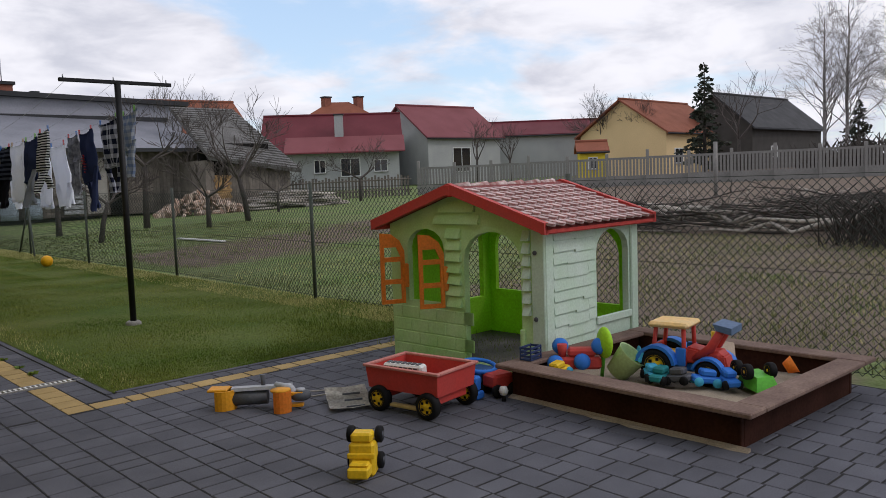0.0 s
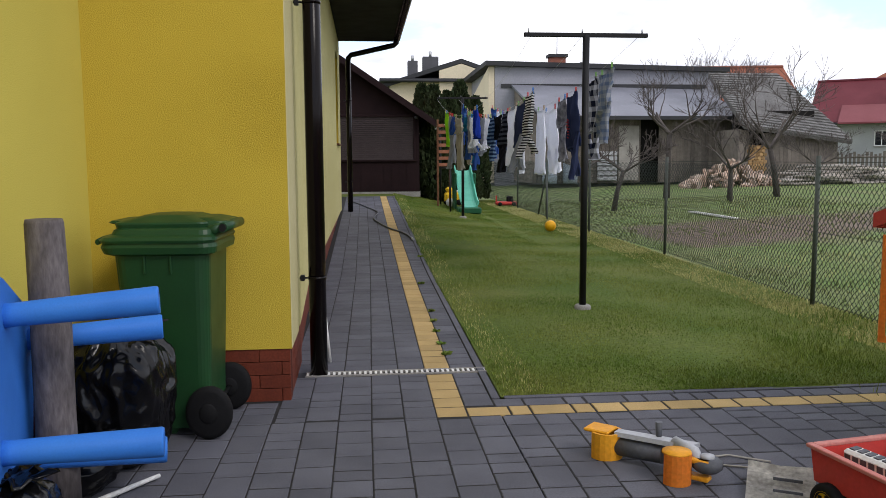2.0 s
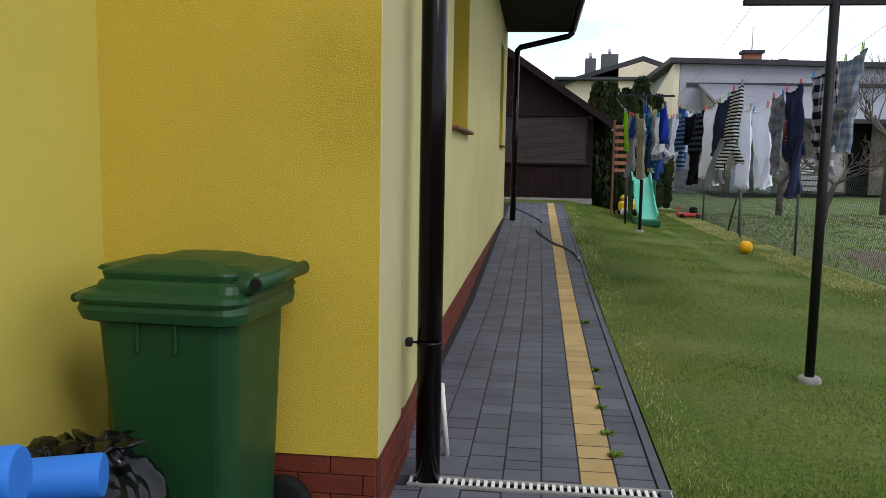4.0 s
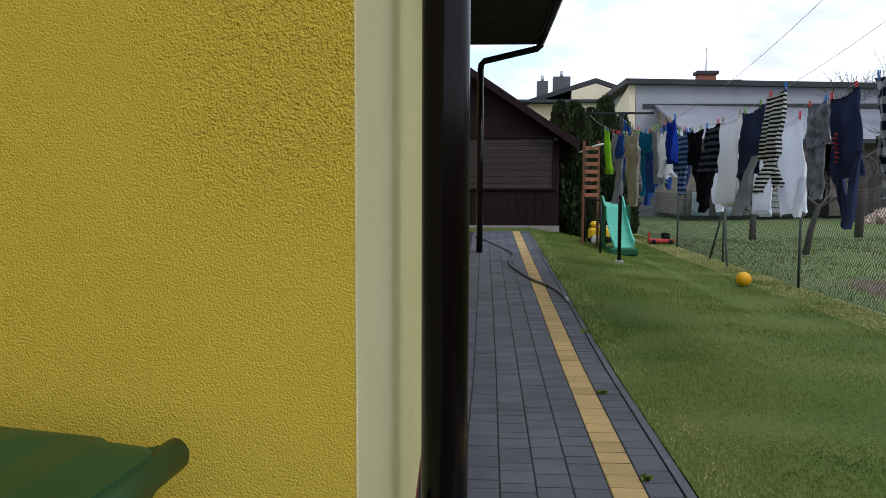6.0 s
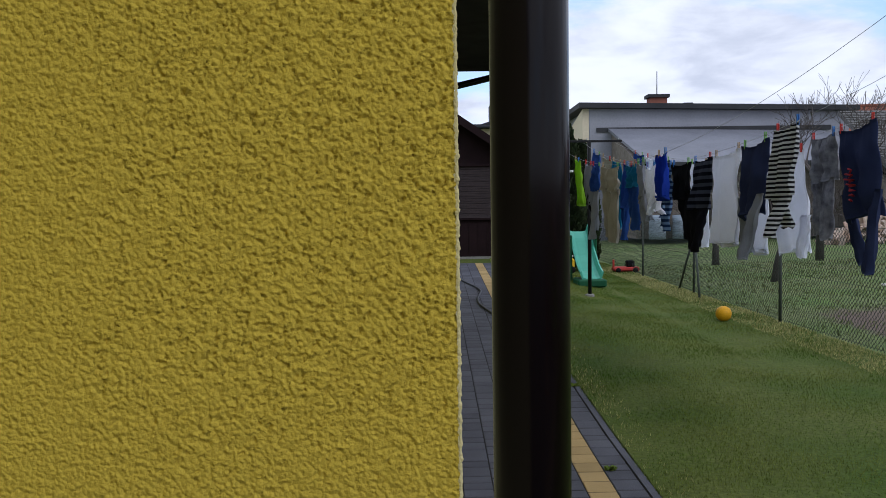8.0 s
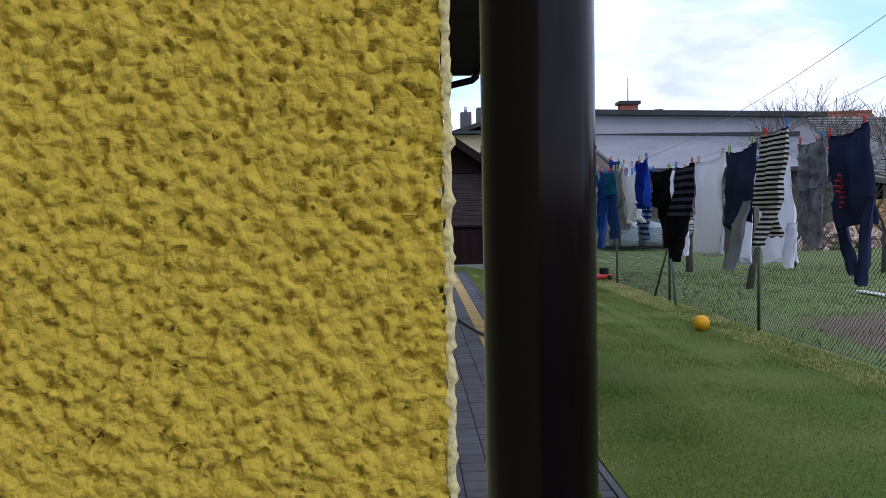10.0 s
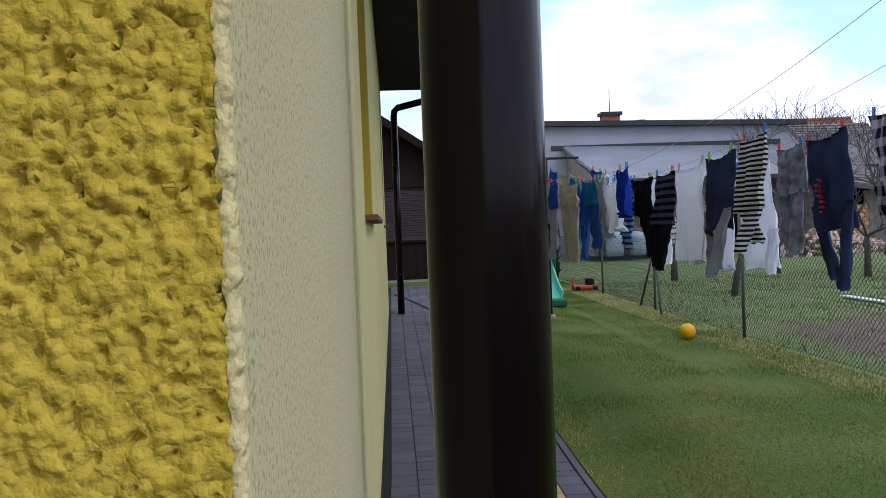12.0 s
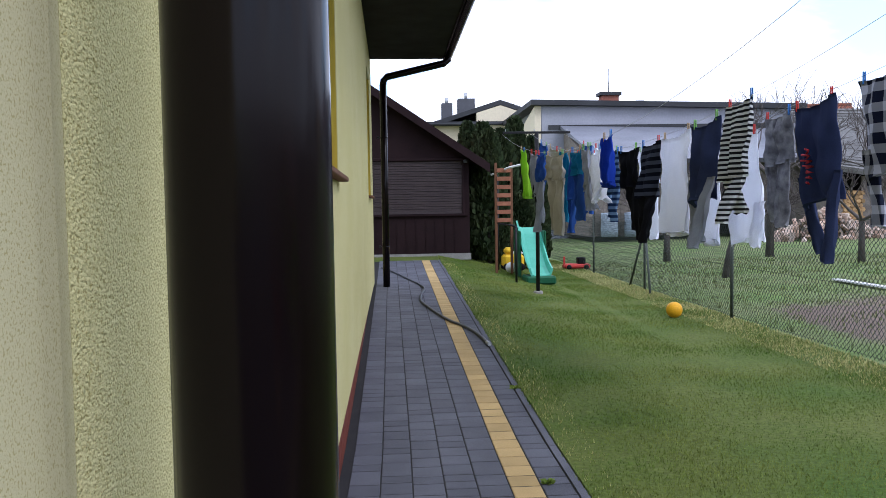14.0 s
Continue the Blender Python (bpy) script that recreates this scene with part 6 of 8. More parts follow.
    for s in (-0.85, 0.8):
        yy = yc + s * h
        p = thing("clothes_peg", pose(line_x(line, yy), yy, line_z(yy, line) + lift), "small coloured clothes peg on the line", "clothes peg", "clothes pegs")
        pm = PEGS[rg.randrange(4)]
        part("peg_half", boxm(((-0.009, -0.005, -0.03), (-0.002, 0.005, 0.042)), bevel=0.002), pm, p)
        part("peg_half", boxm(((0.002, -0.005, -0.03), (0.009, 0.005, 0.042)), bevel=0.002), pm, p)
    return g


# outer line, from the near post onwards
garment("shirt", 2, 3.32, 3.72, 0.72, "lightplaid", "light checked summer shirt beside the post", -0.03, wind=-0.25)
garment("shirt", 2, 3.86, 4.47, 0.86, "plaid", "navy and white plaid flannel shirt hung by its hem", spread=0.05)
sh_ = garment("shirt", 2, 4.71, 5.22, 1.0, "navy", "navy long-sleeved top with a red print, hung upside down", spread=0.05, wind=0.06, swing=0.10)
garment("trousers", 2, 5.25, 5.63, 0.76, "camo", "grey camouflage trousers with long legs", split=0.42, spread=0.02, wind=-0.05)
garment("t_shirt", 2, 5.76, 6.40, 0.84, "white", "large plain white cotton T-shirt", -0.05, wind=0.04)
garment("undershirt", 2, 6.46, 6.90, 0.86, "white", "white cotton vest behind the dark tops")
garment("trousers", 2, 8.05, 8.65, 0.90, "white", "white leggings behind the dark shirts", -0.02, spread=0.05, wind=-0.08)
garment("shirt", 2, 9.5, 9.95, 0.7, "navy", "navy shirt on the outer line")
garment("t_shirt", 2, 10.1, 10.6, 0.6, "white", "white T-shirt on the outer line")
garment("trousers", 2, 10.8, 11.3, 0.9, "blue", "blue jeans on the outer line")
# middle line
garment("leggings", 1, 4.68, 5.06, 0.74, "striped", "black and white striped child's leggings", 0.02, split=0.62, spread=0.10, wind=-0.10, swing=0.13)
garment("shirt", 1, 5.20, 5.67, 0.86, "navy", "dark navy raglan top with grey sleeves, hung by its hem", color2="grey", spread=0.10, wind=-0.06, swing=0.11)
garment("undershirt", 1, 5.71, 6.33, 0.74, "white", "plain white cotton undershirt")
garment("trousers", 1, 6.39, 6.88, 0.80, "darkstripe", "dark striped child's overalls with black legs", color2="black", split=0.55, spread=0.05)
garment("trousers", 1, 7.00, 7.57, 0.80, "black", "black trousers hung from the line", split=0.40, spread=-0.06, wind=0.12)
garment("shirt", 1, 7.60, 8.05, 0.66, "bluestripe", "blue striped child's shirt", spread=0.05)
garment("t_shirt", 1, 8.25, 8.6, 0.50, "white", "small white cotton top")
garment("shirt", 1, 8.75, 9.15, 0.62, "grey", "grey child's top with long sleeves")
garment("shirt", 1, 9.30, 9.75, 0.90, "blue", "dark blue long-sleeved shirt")
garment("trousers", 1, 9.90, 10.4, 0.85, "teal", "teal child's trousers on the line")
garment("trousers", 1, 10.55, 11.1, 0.95, "khaki", "khaki grey cotton work trousers")
garment("shirt", 1, 11.3, 11.8, 0.80, "blue", "faded blue shirt near the far post")
# inner line
garment("undershirt", 0, 6.18, 6.42, 0.36, "royal", "royal blue child's vest", 0.02, wind=-0.2)
garment("t_shirt", 0, 6.52, 6.82, 0.44, "white", "white child's T-shirt on the inner line", -0.05)
garment("shirt", 0, 6.92, 7.15, 0.55, "grey", "grey child's shirt on the inner line")
garment("trousers", 0, 7.22, 7.62, 0.62, "teal", "teal and blue child's trousers", color2="blue")
garment("trousers", 0, 7.97, 8.90, 0.82, "khaki", "pale khaki cotton trousers hung wide", split=0.30, spread=-0.05)
garment("trousers", 0, 9.00, 9.45, 0.85, "blue", "blue child's trousers on the inner line", color2="grey")
garment("shirt", 0, 9.55, 9.95, 0.80, "grey", "dark grey long-sleeved shirt", color2="black")
garment("undershirt", 0, 10.45, 10.75, 0.60, "lime", "bright lime green child's top")
# red print on the navy top
bm = BM()
for k in range(7):
    a = k * 0.9
    tube(bm, [(0.034, 0.02 + 0.05 * math.sin(a), -0.30 - 0.035 * k), (0.036, -0.05 + 0.03 * math.cos(a), -0.31 - 0.035 * k), (0.034, 0.0, -0.33 - 0.03 * k)], 0.007, 5)
bm.transform(pose(-0.075, 0, 0))
part("print", bm, mat("print_red", (0.45, 0.03, 0.04), None, 9, 0.8), sh_, "red curled print")


# ---- neighbours' buildings ----
def window_unit(parent, m, w, h, frame_mat=WHITEP):
    """A small window on a wall: local x along the wall, local -y outwards."""
    f = part("window", boxm(((-w / 2, -0.06, 0), (-w / 2 + 0.07, 0.0, h)), ((w / 2 - 0.07, -0.06, 0), (w / 2, 0.0, h)), ((-w / 2 + 0.07, -0.06, h - 0.07), (w / 2 - 0.07, 0.0, h)), ((-w / 2 + 0.07, -0.06, 0), (w / 2 - 0.07, 0.0, 0.07)), ((-0.03, -0.05, 0.07), (0.03, 0.0, h - 0.07))), frame_mat, parent)
    f.matrix_local = m
    part("pane", boxm(((-w / 2 + 0.07, -0.02, 0.07), (w / 2 - 0.07, 0.0, h - 0.07))), PANE, f)
    part("window_sill", boxm(((-w / 2 - 0.05, -0.12, -0.05), (w / 2 + 0.05, 0.0, 0.0))), CONCRETE, f)


def gable_house(x, y, yaw, L_, W, base, eave, ridge, wall, roof, label, windows=(), gable_windows=(), chimneys=(), over=0.4, courses=0):
    """Ridge along local x, corner at the origin, the long wall that shows along y = 0, gables at x = 0 and x = L."""
    h = thing("house", pose(x, y, base, 0, 0, yaw), label, "house", "neighbouring houses")
    e, r = eave - base, ridge - base
    bm = BM()
    prism(bm, [(0, -0.8), (W, -0.8), (W, e), (W / 2, r), (0, e)], L_, pose(L_ / 2, 0, 0, 0, 0, 90))
    part("wall", bm, wall, h)
    k = (r - e) / (W / 2)
    for sg in (0, 1):
        ye, ze = (-over, e - k * over) if sg == 0 else (W + over, e - k * over)
        bm = BM()
        lo = [(-over, ye, ze + 0.03), (L_ + over, ye, ze + 0.03), (L_ + over, W / 2, r + 0.03), (-over, W / 2, r + 0.03)]
        solid(bm, lo, [(a, b, c + 0.16) for a, b, c in lo])
        bmesh.ops.recalc_face_normals(bm, faces=bm.faces[:])
        part("roof", bm, roof, h)
        if courses and sg == 0:
            bm = BM()
            for i in range(courses):
                t = i / courses
                yy, zz = ye + (W / 2 - ye) * t, ze + (r - ze) * t + 0.19
                ln = math.hypot(W / 2 - ye, r - ze) / courses
                solid(bm, [(-over, yy, zz), (L_ + over, yy, zz), (L_ + over, yy + 0.04, zz + 0.02), (-over, yy + 0.04, zz + 0.02)], [(-over, yy, zz + 0.05), (L_ + over, yy, zz + 0.05), (L_ + over, yy + ln * 0.9, zz + 0.04 + (r - ze) / courses * 0.9), (-over, yy + ln * 0.9, zz + 0.04 + (r - ze) / courses * 0.9)])
            part("tile_courses", bm, roof, h)
    part("ridge_cap", tube(BM(), [(-over, W / 2, r + 0.2), (L_ + over, W / 2, r + 0.2)], 0.12, 8), roof, h)
    part("gutter", tube(BM(), [(-over, -over - 0.05, e - k * over + 0.05), (L_ + over, -over - 0.05, e - k * over + 0.05)], 0.07, 8), DARKROOF, h)
    for wx, wz, ww, wh in windows:
        window_unit(h, pose(wx, -0.002, wz), ww, wh)
    for wy, wz, ww, wh in gable_windows:
        window_unit(h, pose(-0.002, wy, wz, 0, 0, -90), ww, wh)
    for cx, cy, cz, cw, ch, cm in chimneys:
        c = part("chimney", boxm(((cx - cw / 2, cy - cw / 2, cz), (cx + cw / 2, cy + cw / 2, cz + ch)), bevel=0.02), cm, h)
        part("chimney_cap", boxm(((cx - cw * 0.6, cy - cw * 0.6, cz + ch), (cx + cw * 0.6, cy + cw * 0.6, cz + ch + 0.12))), DARKROOF, c)
    return h


# garage-like grey building with a lean-to barn in front
def grey_building():
    y, x0, x1, top, base = 35.0, 6.80, 18.2, 5.85, 0.2
    g = thing("grey_building", pose(0, y, base), "long grey rendered building with flat black roof edge", "building")
    part("wall", boxm(((x0, 0, -0.5), (x1, 9.0, top - base))), GREYWALL, g)
    bm = BM()
    solid(bm, [(x0 - 0.02, 0, 0), (x0 - 0.02, 9, 0), (x0 - 0.3, 9, 0), (x0 - 0.3, 0, 0)], [(x0 - 0.02, 0, top - base - 0.02), (x0 - 0.02, 9, top - base - 1.6), (x0 - 0.3, 9, top - base - 1.6), (x0 - 0.3, 0, top - base - 0.02)])
    part("gable_wall", bm, BEIGE, g)
    bm = BM()
    lo = [(x0 - 0.5, -0.35, top - base), (x1 + 0.3, -0.35, top - base - 0.25), (x1 + 0.3, 9.4, top - base - 0.25), (x0 - 0.5, 9.4, top - base)]
    solid(bm, lo, [(a, b, c + 0.22) for a, b, c in lo])
    part("roof", bm, DARKROOF, g)
    part("band", boxm(((x0 + 0.3, -0.05, top - base - 1.05), (x1 - 0.8, 0.0, top - base - 0.85))), DARKROOF, g)
    c = part("chimney", boxm(((10.1, 2.4, top - base), (10.9, 3.0, top - base + 0.75))), BRICK, g)
    part("chimney_cap", boxm(((10.0, 2.3, top - base + 0.75), (11.0, 3.1, top - base + 0.9))), DARKROOF, c)
    part("chimney", boxm(((11.7, 2.4, top - base), (12.1, 3.0, top - base + 0.5))), DARKROOF, g)
    part("aerial", tube(BM(), [(10.5, 2.7, top - base + 0.9), (10.5, 2.7, top - base + 2.0)], 0.025, 5), STEEL, g)
    b = thing("lean_to_barn", pose(0, 30.6, 0.3), "grey weathered timber lean-to barn with a sheet roof", "barn")
    bm = BM()
    solid(bm, [(8.0, -0.9, 2.78), (17.4, -0.9, 2.75), (17.0, 4.38, 4.35), (7.6, 4.38, 4.55)], [(8.0, -0.9, 2.9), (17.4, -0.9, 2.87), (17.0, 4.38, 4.47), (7.6, 4.38, 4.67)])
    part("roof", bm, METALROOF, b)
    part("roof_edge", boxm(((8.0, -0.95, 2.72), (17.4, -0.88, 2.88))), DARKROOF, b)
    bm = BM()
    solid(bm, [(7.75, 4.3, 0.0), (7.75, 0.0, 0.0), (7.95, 0.0, 0.0), (7.95, 4.3, 0.0)], [(7.75, 4.3, 4.45), (7.75, 0.0, 2.95), (7.95, 0.0, 2.95), (7.95, 4.3, 4.45)])
    part("end_wall", bm, WOOD, b)
    # solid near-black block in place of the barn's unlit inside
    part("interior_shade", boxm(((7.95, 0.5, 0.0), (17.0, 4.3, 2.9))), SHADE_IN, b)
    k = 0
    x = 8.0
    rnd = random.Random(3)
    while x < 17.0:
        if not (12.55 < x < 13.35):
            part("plank", boxm(((x, -0.02 + 0.02 * rnd.random(), 0), (x + 0.155, 0.04, 2.78))), WOOD, b)
        x += 0.165
    part("door_leaf", boxm(((11.6, -0.12, 0.1), (12.5, -0.06, 2.5))), mat("pale_boards", (0.33, 0.31, 0.28), None, 3, 0.9), b)
    bm = BM()
    for i in range(6):
        box(bm, (10.6, -0.25, 0.1 + i * 0.22), (11.5, -0.18, 0.28 + i * 0.22), 0.02)
    part("metal_stack", bm, STEEL, b)
    for x in (8.4, 9.3):
        part("barrel", lathe(BM(), [(0, 0), (0.32, 0), (0.33, 0.3), (0.31, 0.5), (0.32, 0.9), (0, 0.92)], 14, pose(x, -0.6, 0)), mat("pale_barrel", (0.3, 0.36, 0.42), None, 3, 0.6), b)


grey_building()


def tiled_barn():
    b = thing("tiled_barn", pose(0, 31.0, 0.35), "old timber barn with a weathered grey shingle roof", "barn")
    P = [Vector((15.9, -3.4, 2.2)), Vector((20.6, -3.4, 1.55)), Vector((19.5, 1.0, 4.75)), Vector((16.2, 1.0, 4.75))]
    bm = BM()
    solid(bm, P, [p + Vector((0, -0.06, 0.12)) for p in P])
    part("roof_slab", bm, SHINGLE, b)
    n = 22
    rf = part("roof", BM(), SHINGLE, b)
    for i in range(n):
        t0, t1 = i / n, (i + 0.95) / n
        a, c = P[0].lerp(P[3], t0), P[1].lerp(P[2], t0)
        d, e = P[0].lerp(P[3], t1), P[1].lerp(P[2], t1)
        up = Vector((0, -0.05, 0.14))
        m = 16
        bm = BM()
        for k in range(m):
            s0, s1 = (k + 0.03) / m, (k + 0.97) / m
            q = [a.lerp(c, s0), a.lerp(c, s1), d.lerp(e, s1), d.lerp(e, s0)]
            j = 0.015 * noise.noise(Vector((i * 3.3, k * 2.1, 0)))
            solid(bm, [v + up for v in q], [q[0] + up + Vector((0, -0.02, 0.06 + j)), q[1] + up + Vector((0, -0.02, 0.06 + j)), q[2] + up + Vector((0, 0, 0.02)), q[3] + up + Vector((0, 0, 0.02))])
        part("shingle_course", bm, SHINGLE, rf)
    rnd = random.Random(9)
    x = 16.0
    while x < 20.2:
        if not 16.3 < x < 17.0:
            part("plank", boxm(((x, -3.0, -0.2), (x + 0.16, -2.93, 2.15 - 0.11 * (x - 16) ))), WOOD, b)
        x += 0.17
    # near-black sheet added for the shade seen between the planks
    part("back_wall", boxm(((16.0, -2.2, -0.2), (19.6, -2.1, 3.0))), SHADE_IN, b)
    part("side_wall", boxm(((15.9, -3.0, -0.2), (16.0, 1.0, 2.2))), WOOD, b)
    w = thing("firewood_stack", pose(16.65, 28.2, 0.45), "stack of split firewood under the barn roof", "firewood")
    for r_ in range(8):
        for k in range(5):
            part("log", tube(BM(), [(-0.32 + k * 0.16 + (0.08 if r_ % 2 else 0), -0.25, 0.3 + r_ * 0.15), (-0.32 + k * 0.16 + (0.08 if r_ % 2 else 0), 0.2, 0.3 + r_ * 0.15)], 0.075 + 0.012 * rnd.random(), 7), FIREWOOD, w)
    part("base_board", boxm(((-0.45, -0.25, -0.1), (0.5, 0.2, 0.23))), WOOD, w)


tiled_barn()

# beige chimney house far behind the shed
h_ = gable_house(2.0, 44.0, 0, 5.0, 9.0, 0.2, 5.9, 5.95, BEIGE, DARKROOF, "beige two-storey house with low dark roof and two chimneys", over=0.6)
bm = BM()
prism(bm, [(-0.4, 5.6), (4.2, 7.05), (7.6, 5.9), (7.6, 5.7), (4.2, 6.8), (-0.4, 5.35)], 9.4, pose(0, 4.3, 0))
part("upper_roof", bm, DARKROOF, h_)
bm = BM()
prism(bm, [(2.9, 0), (7.3, 0), (7.3, 5.7), (4.2, 6.75), (2.9, 6.35)], 0.4, pose(0, -0.25, 0))
part("upper_wall", bm, BEIGE, h_)
for cx, cw, ct in ((1.5, 0.6, 7.2), (2.6, 0.95, 7.45)):
    c_ = part("chimney", boxm(((cx - cw / 2, 2, 5.8), (cx + cw / 2, 2.8, ct))), mat("grey_chimney", (0.10, 0.10, 0.11), None, 2, 0.8) if cx < 2 else bpy.data.materials["grey_chimney"], h_)
    part("flue", tube(BM(), [(cx, 2.4, ct), (cx, 2.4, ct + 0.35)], 0.09, 8), STEEL, c_)

# houses beyond the field
wh = gable_house(35.0, 55.6, -37.5, 11.5, 9.0, 1.3, 4.15, 7.3, WHITEWALL, REDROOF, "white rendered cottage with dark red metal roof", windows=((4.7, 0.9, 1.0, 1.15), (7.3, 0.55, 1.7, 1.6), (9.9, 0.9, 1.2, 1.05)), chimneys=((6.4, 1.6, 3.6, 0.75, 2.3, WHITEWALL),))
bm = BM()
lo = [(1.8, -1.1, 2.55), (12.0, -1.1, 2.55), (12.0, 1.3, 3.95), (1.8, 1.3, 3.95)]
solid(bm, lo, [(a, b, c + 0.12) for a, b, c in lo])
part("porch_roof", bm, PINKROOF, wh, "faded pink-red lower roof")
gable_house(49.2, 50.5, -4, 9.0, 8.6, 1.2, 5.35, 8.35, WHITEWALL, PINKROOF, "pale block house with red metal roof, gable end showing", windows=((4.0, 0.8, 2.2, 2.3),))
hp = thing("house", pose(50.3, 65.7, 2.1) @ Matrix.Scale(0.88, 4), "house with orange-red hipped tile roof and two chimneys", "house", "neighbouring houses")
bm = BM()
solid(bm, [(-6, -5, 5.6), (6, -5, 5.6), (6, 5, 5.6), (-6, 5, 5.6)], [(-1.2, -0.3, 8.8), (1.2, -0.3, 8.8), (1.2, 0.3, 8.8), (-1.2, 0.3, 8.8)])
bm.transform(pose(0, 0, 0, 0, 0, -35))
part("roof", bm, TILEROOF, hp)
bm = boxm(((-5.5, -4.5, -1.5), (5.5, 4.5, 5.6)))
bm.transform(pose(0, 0, 0, 0, 0, -35))
part("wall", bm, WHITEWALL, hp)
for dx in (-1.6, 1.7):
    c_ = part("chimney", boxm(((dx - 0.45, -1.0 - dx * 0.6, 7.2), (dx + 0.45, -0.2 - dx * 0.6, 9.3))), BRICK, hp)
    part("chimney_cap", boxm(((dx - 0.55, -1.1 - dx * 0.6, 9.3), (dx + 0.55, -0.1 - dx * 0.6, 9.45))), DARKROOF, c_)
gable_house(58.7, 31.5, 2, 11.0, 8.6, 1.1, 4.7, 7.5, CREAMFAR, TILEROOF, "cream-yellow house with orange tiled roof, gable end showing", windows=((2.0, 0.9, 1.4, 1.3), (5.5, 0.9, 1.2, 1.3)))
gable_house(66.4, 27.9, 0, 14.0, 7.0, 1.1, 5.0, 7.9, mat("dark_boards", (0.07, 0.065, 0.06), None, 1, 0.9), mat("charcoal_roof", (0.055, 0.055, 0.058), None, 1, 0.8), "dark barn-like house with charcoal roof", windows=((4, 1.2, 1.2, 1.0),))
gable_house(60.5, 53.0, -46, 13.0, 7.0, 1.2, 5.6, 7.0, WHITEWALL, REDROOF, "long low house with dark red roof")
gable_house(47.5, 31.8, -48, 1.9, 2.4, 1.0, 3.0, 3.6, mat("bright_yellow_boards", (0.72, 0.55, 0.05), None, 1, 0.8), TILEROOF, "small bright yellow garden hut", windows=((0.95, 0.7, 0.7, 0.9),), over=0.25)
gable_house(20.5, 46.0, -10, 7.0, 7.0, 0.8, 5.0, 7.2, WHITEWALL, TILEROOF, "house with brown-red roof behind the barns")


def concrete_fence():
    A, C = Vector((29.5, 29.3)), Vector((43.6, 7.4))
    f = thing("concrete_fence", pose(0, 0, 0), "grey precast concrete fence of slatted panels between posts", "fence")
    u = (C - A).normalized()
    n = int((C - A).length / 2.1)
    yaw = math.degrees(math.atan2(u.y, u.x))
    base_mesh = None
    for k in range(n + 1):
        p = A + u * 2.1 * k
        z = gz(p.x, p.y)
        post = part("post", boxm(((-0.08, -0.08, -0.2), (0.08, 0.08, 1.75 + (0.15 if k % 3 == 0 else 0))), bevel=0.02), CONC_FENCE, f)
        post.matrix_local = pose(p.x, p.y, z, 0, 0, yaw)
        pm = pose(p.x, p.y, z, 0, 0, yaw)
        for nm, b in (("plinth_slab", ((0.08, -0.03, -0.2), (2.02, 0.03, 0.45))), ("top_rail", ((0.08, -0.03, 1.42), (2.02, 0.03, 1.54))), ("bottom_rail", ((0.08, -0.03, 0.452), (2.02, 0.03, 0.56)))):
            o = part(nm, boxm(b), CONC_FENCE, f)
            o.matrix_local = pm
        for j in range(11):
            if base_mesh is None:
                o = part("slat", boxm(((-0.055, -0.025, 0.56), (0.055, 0.025, 1.42))), CONC_FENCE, f)
                base_mesh = o.data
            else:
                o = new("slat", base_mesh)
                o.parent = f
            o.matrix_local = pm @ pose(0.17 + j * 0.176, 0, 0)
    w = thing("wooden_fence", pose(0, 0, 0), "weathered dark wooden picket fence behind the rubble", "fence")
    a, c = Vector((20.5, 36.5)), Vector((29.2, 29.6))
    m = 60
    for k in range(m):
        p = a.lerp(c, k / m)
        z = gz(p.x, p.y)
        o = part("picket", boxm(((-0.06, -0.012, 0), (0.06, 0.012, 1.15 + 0.08 * math.sin(k * 1.7)))), WOOD, w)
        o.matrix_local = pose(p.x, p.y, z, 0, 0, -38)
    for hgt in (0.35, 0.95):
        part("rail", tube(BM(), [(a.x, a.y, gz(*a) + hgt), (c.x, c.y, gz(*c) + hgt)], 0.035, 6), WOOD, w)


concrete_fence()


# ---- trees ----
def grow(bm, p, d, r, length, depth, rnd, droop=0.0, minr=0.004, bend=0.35, split=3, spread=0.8):
    """One limb and, from it, its boughs: tapered and slightly crooked."""
    n = 4
    pts, rad = [p], [r]
    q = p
    for i in range(n):
        d = (d + Vector((rnd.uniform(-1, 1), rnd.uniform(-1, 1), rnd.uniform(-0.6, 0.8) - droop)) * bend * 0.45).normalized()
        q = q + d * length / n
        pts.append(q)
        rad.append(max(minr, r * (1 - 0.5 * (i + 1) / n)))
    tube(bm, pts, rad, 6 if r > 0.05 else (4 if r > 0.015 else 3), cap=False)
    if depth == 0:
        return
    for k in range(split):
        i = rnd.randint(2, n)
        nd = (d + Vector((rnd.uniform(-1, 1), rnd.uniform(-1, 1), rnd.uniform(-0.4, 0.9))) * spread).normalized()
        grow(bm, pts[i], nd, max(minr, rad[i] * 0.72), length * rnd.uniform(0.6, 0.85), depth - 1, rnd, droop, minr, bend, split, spread)


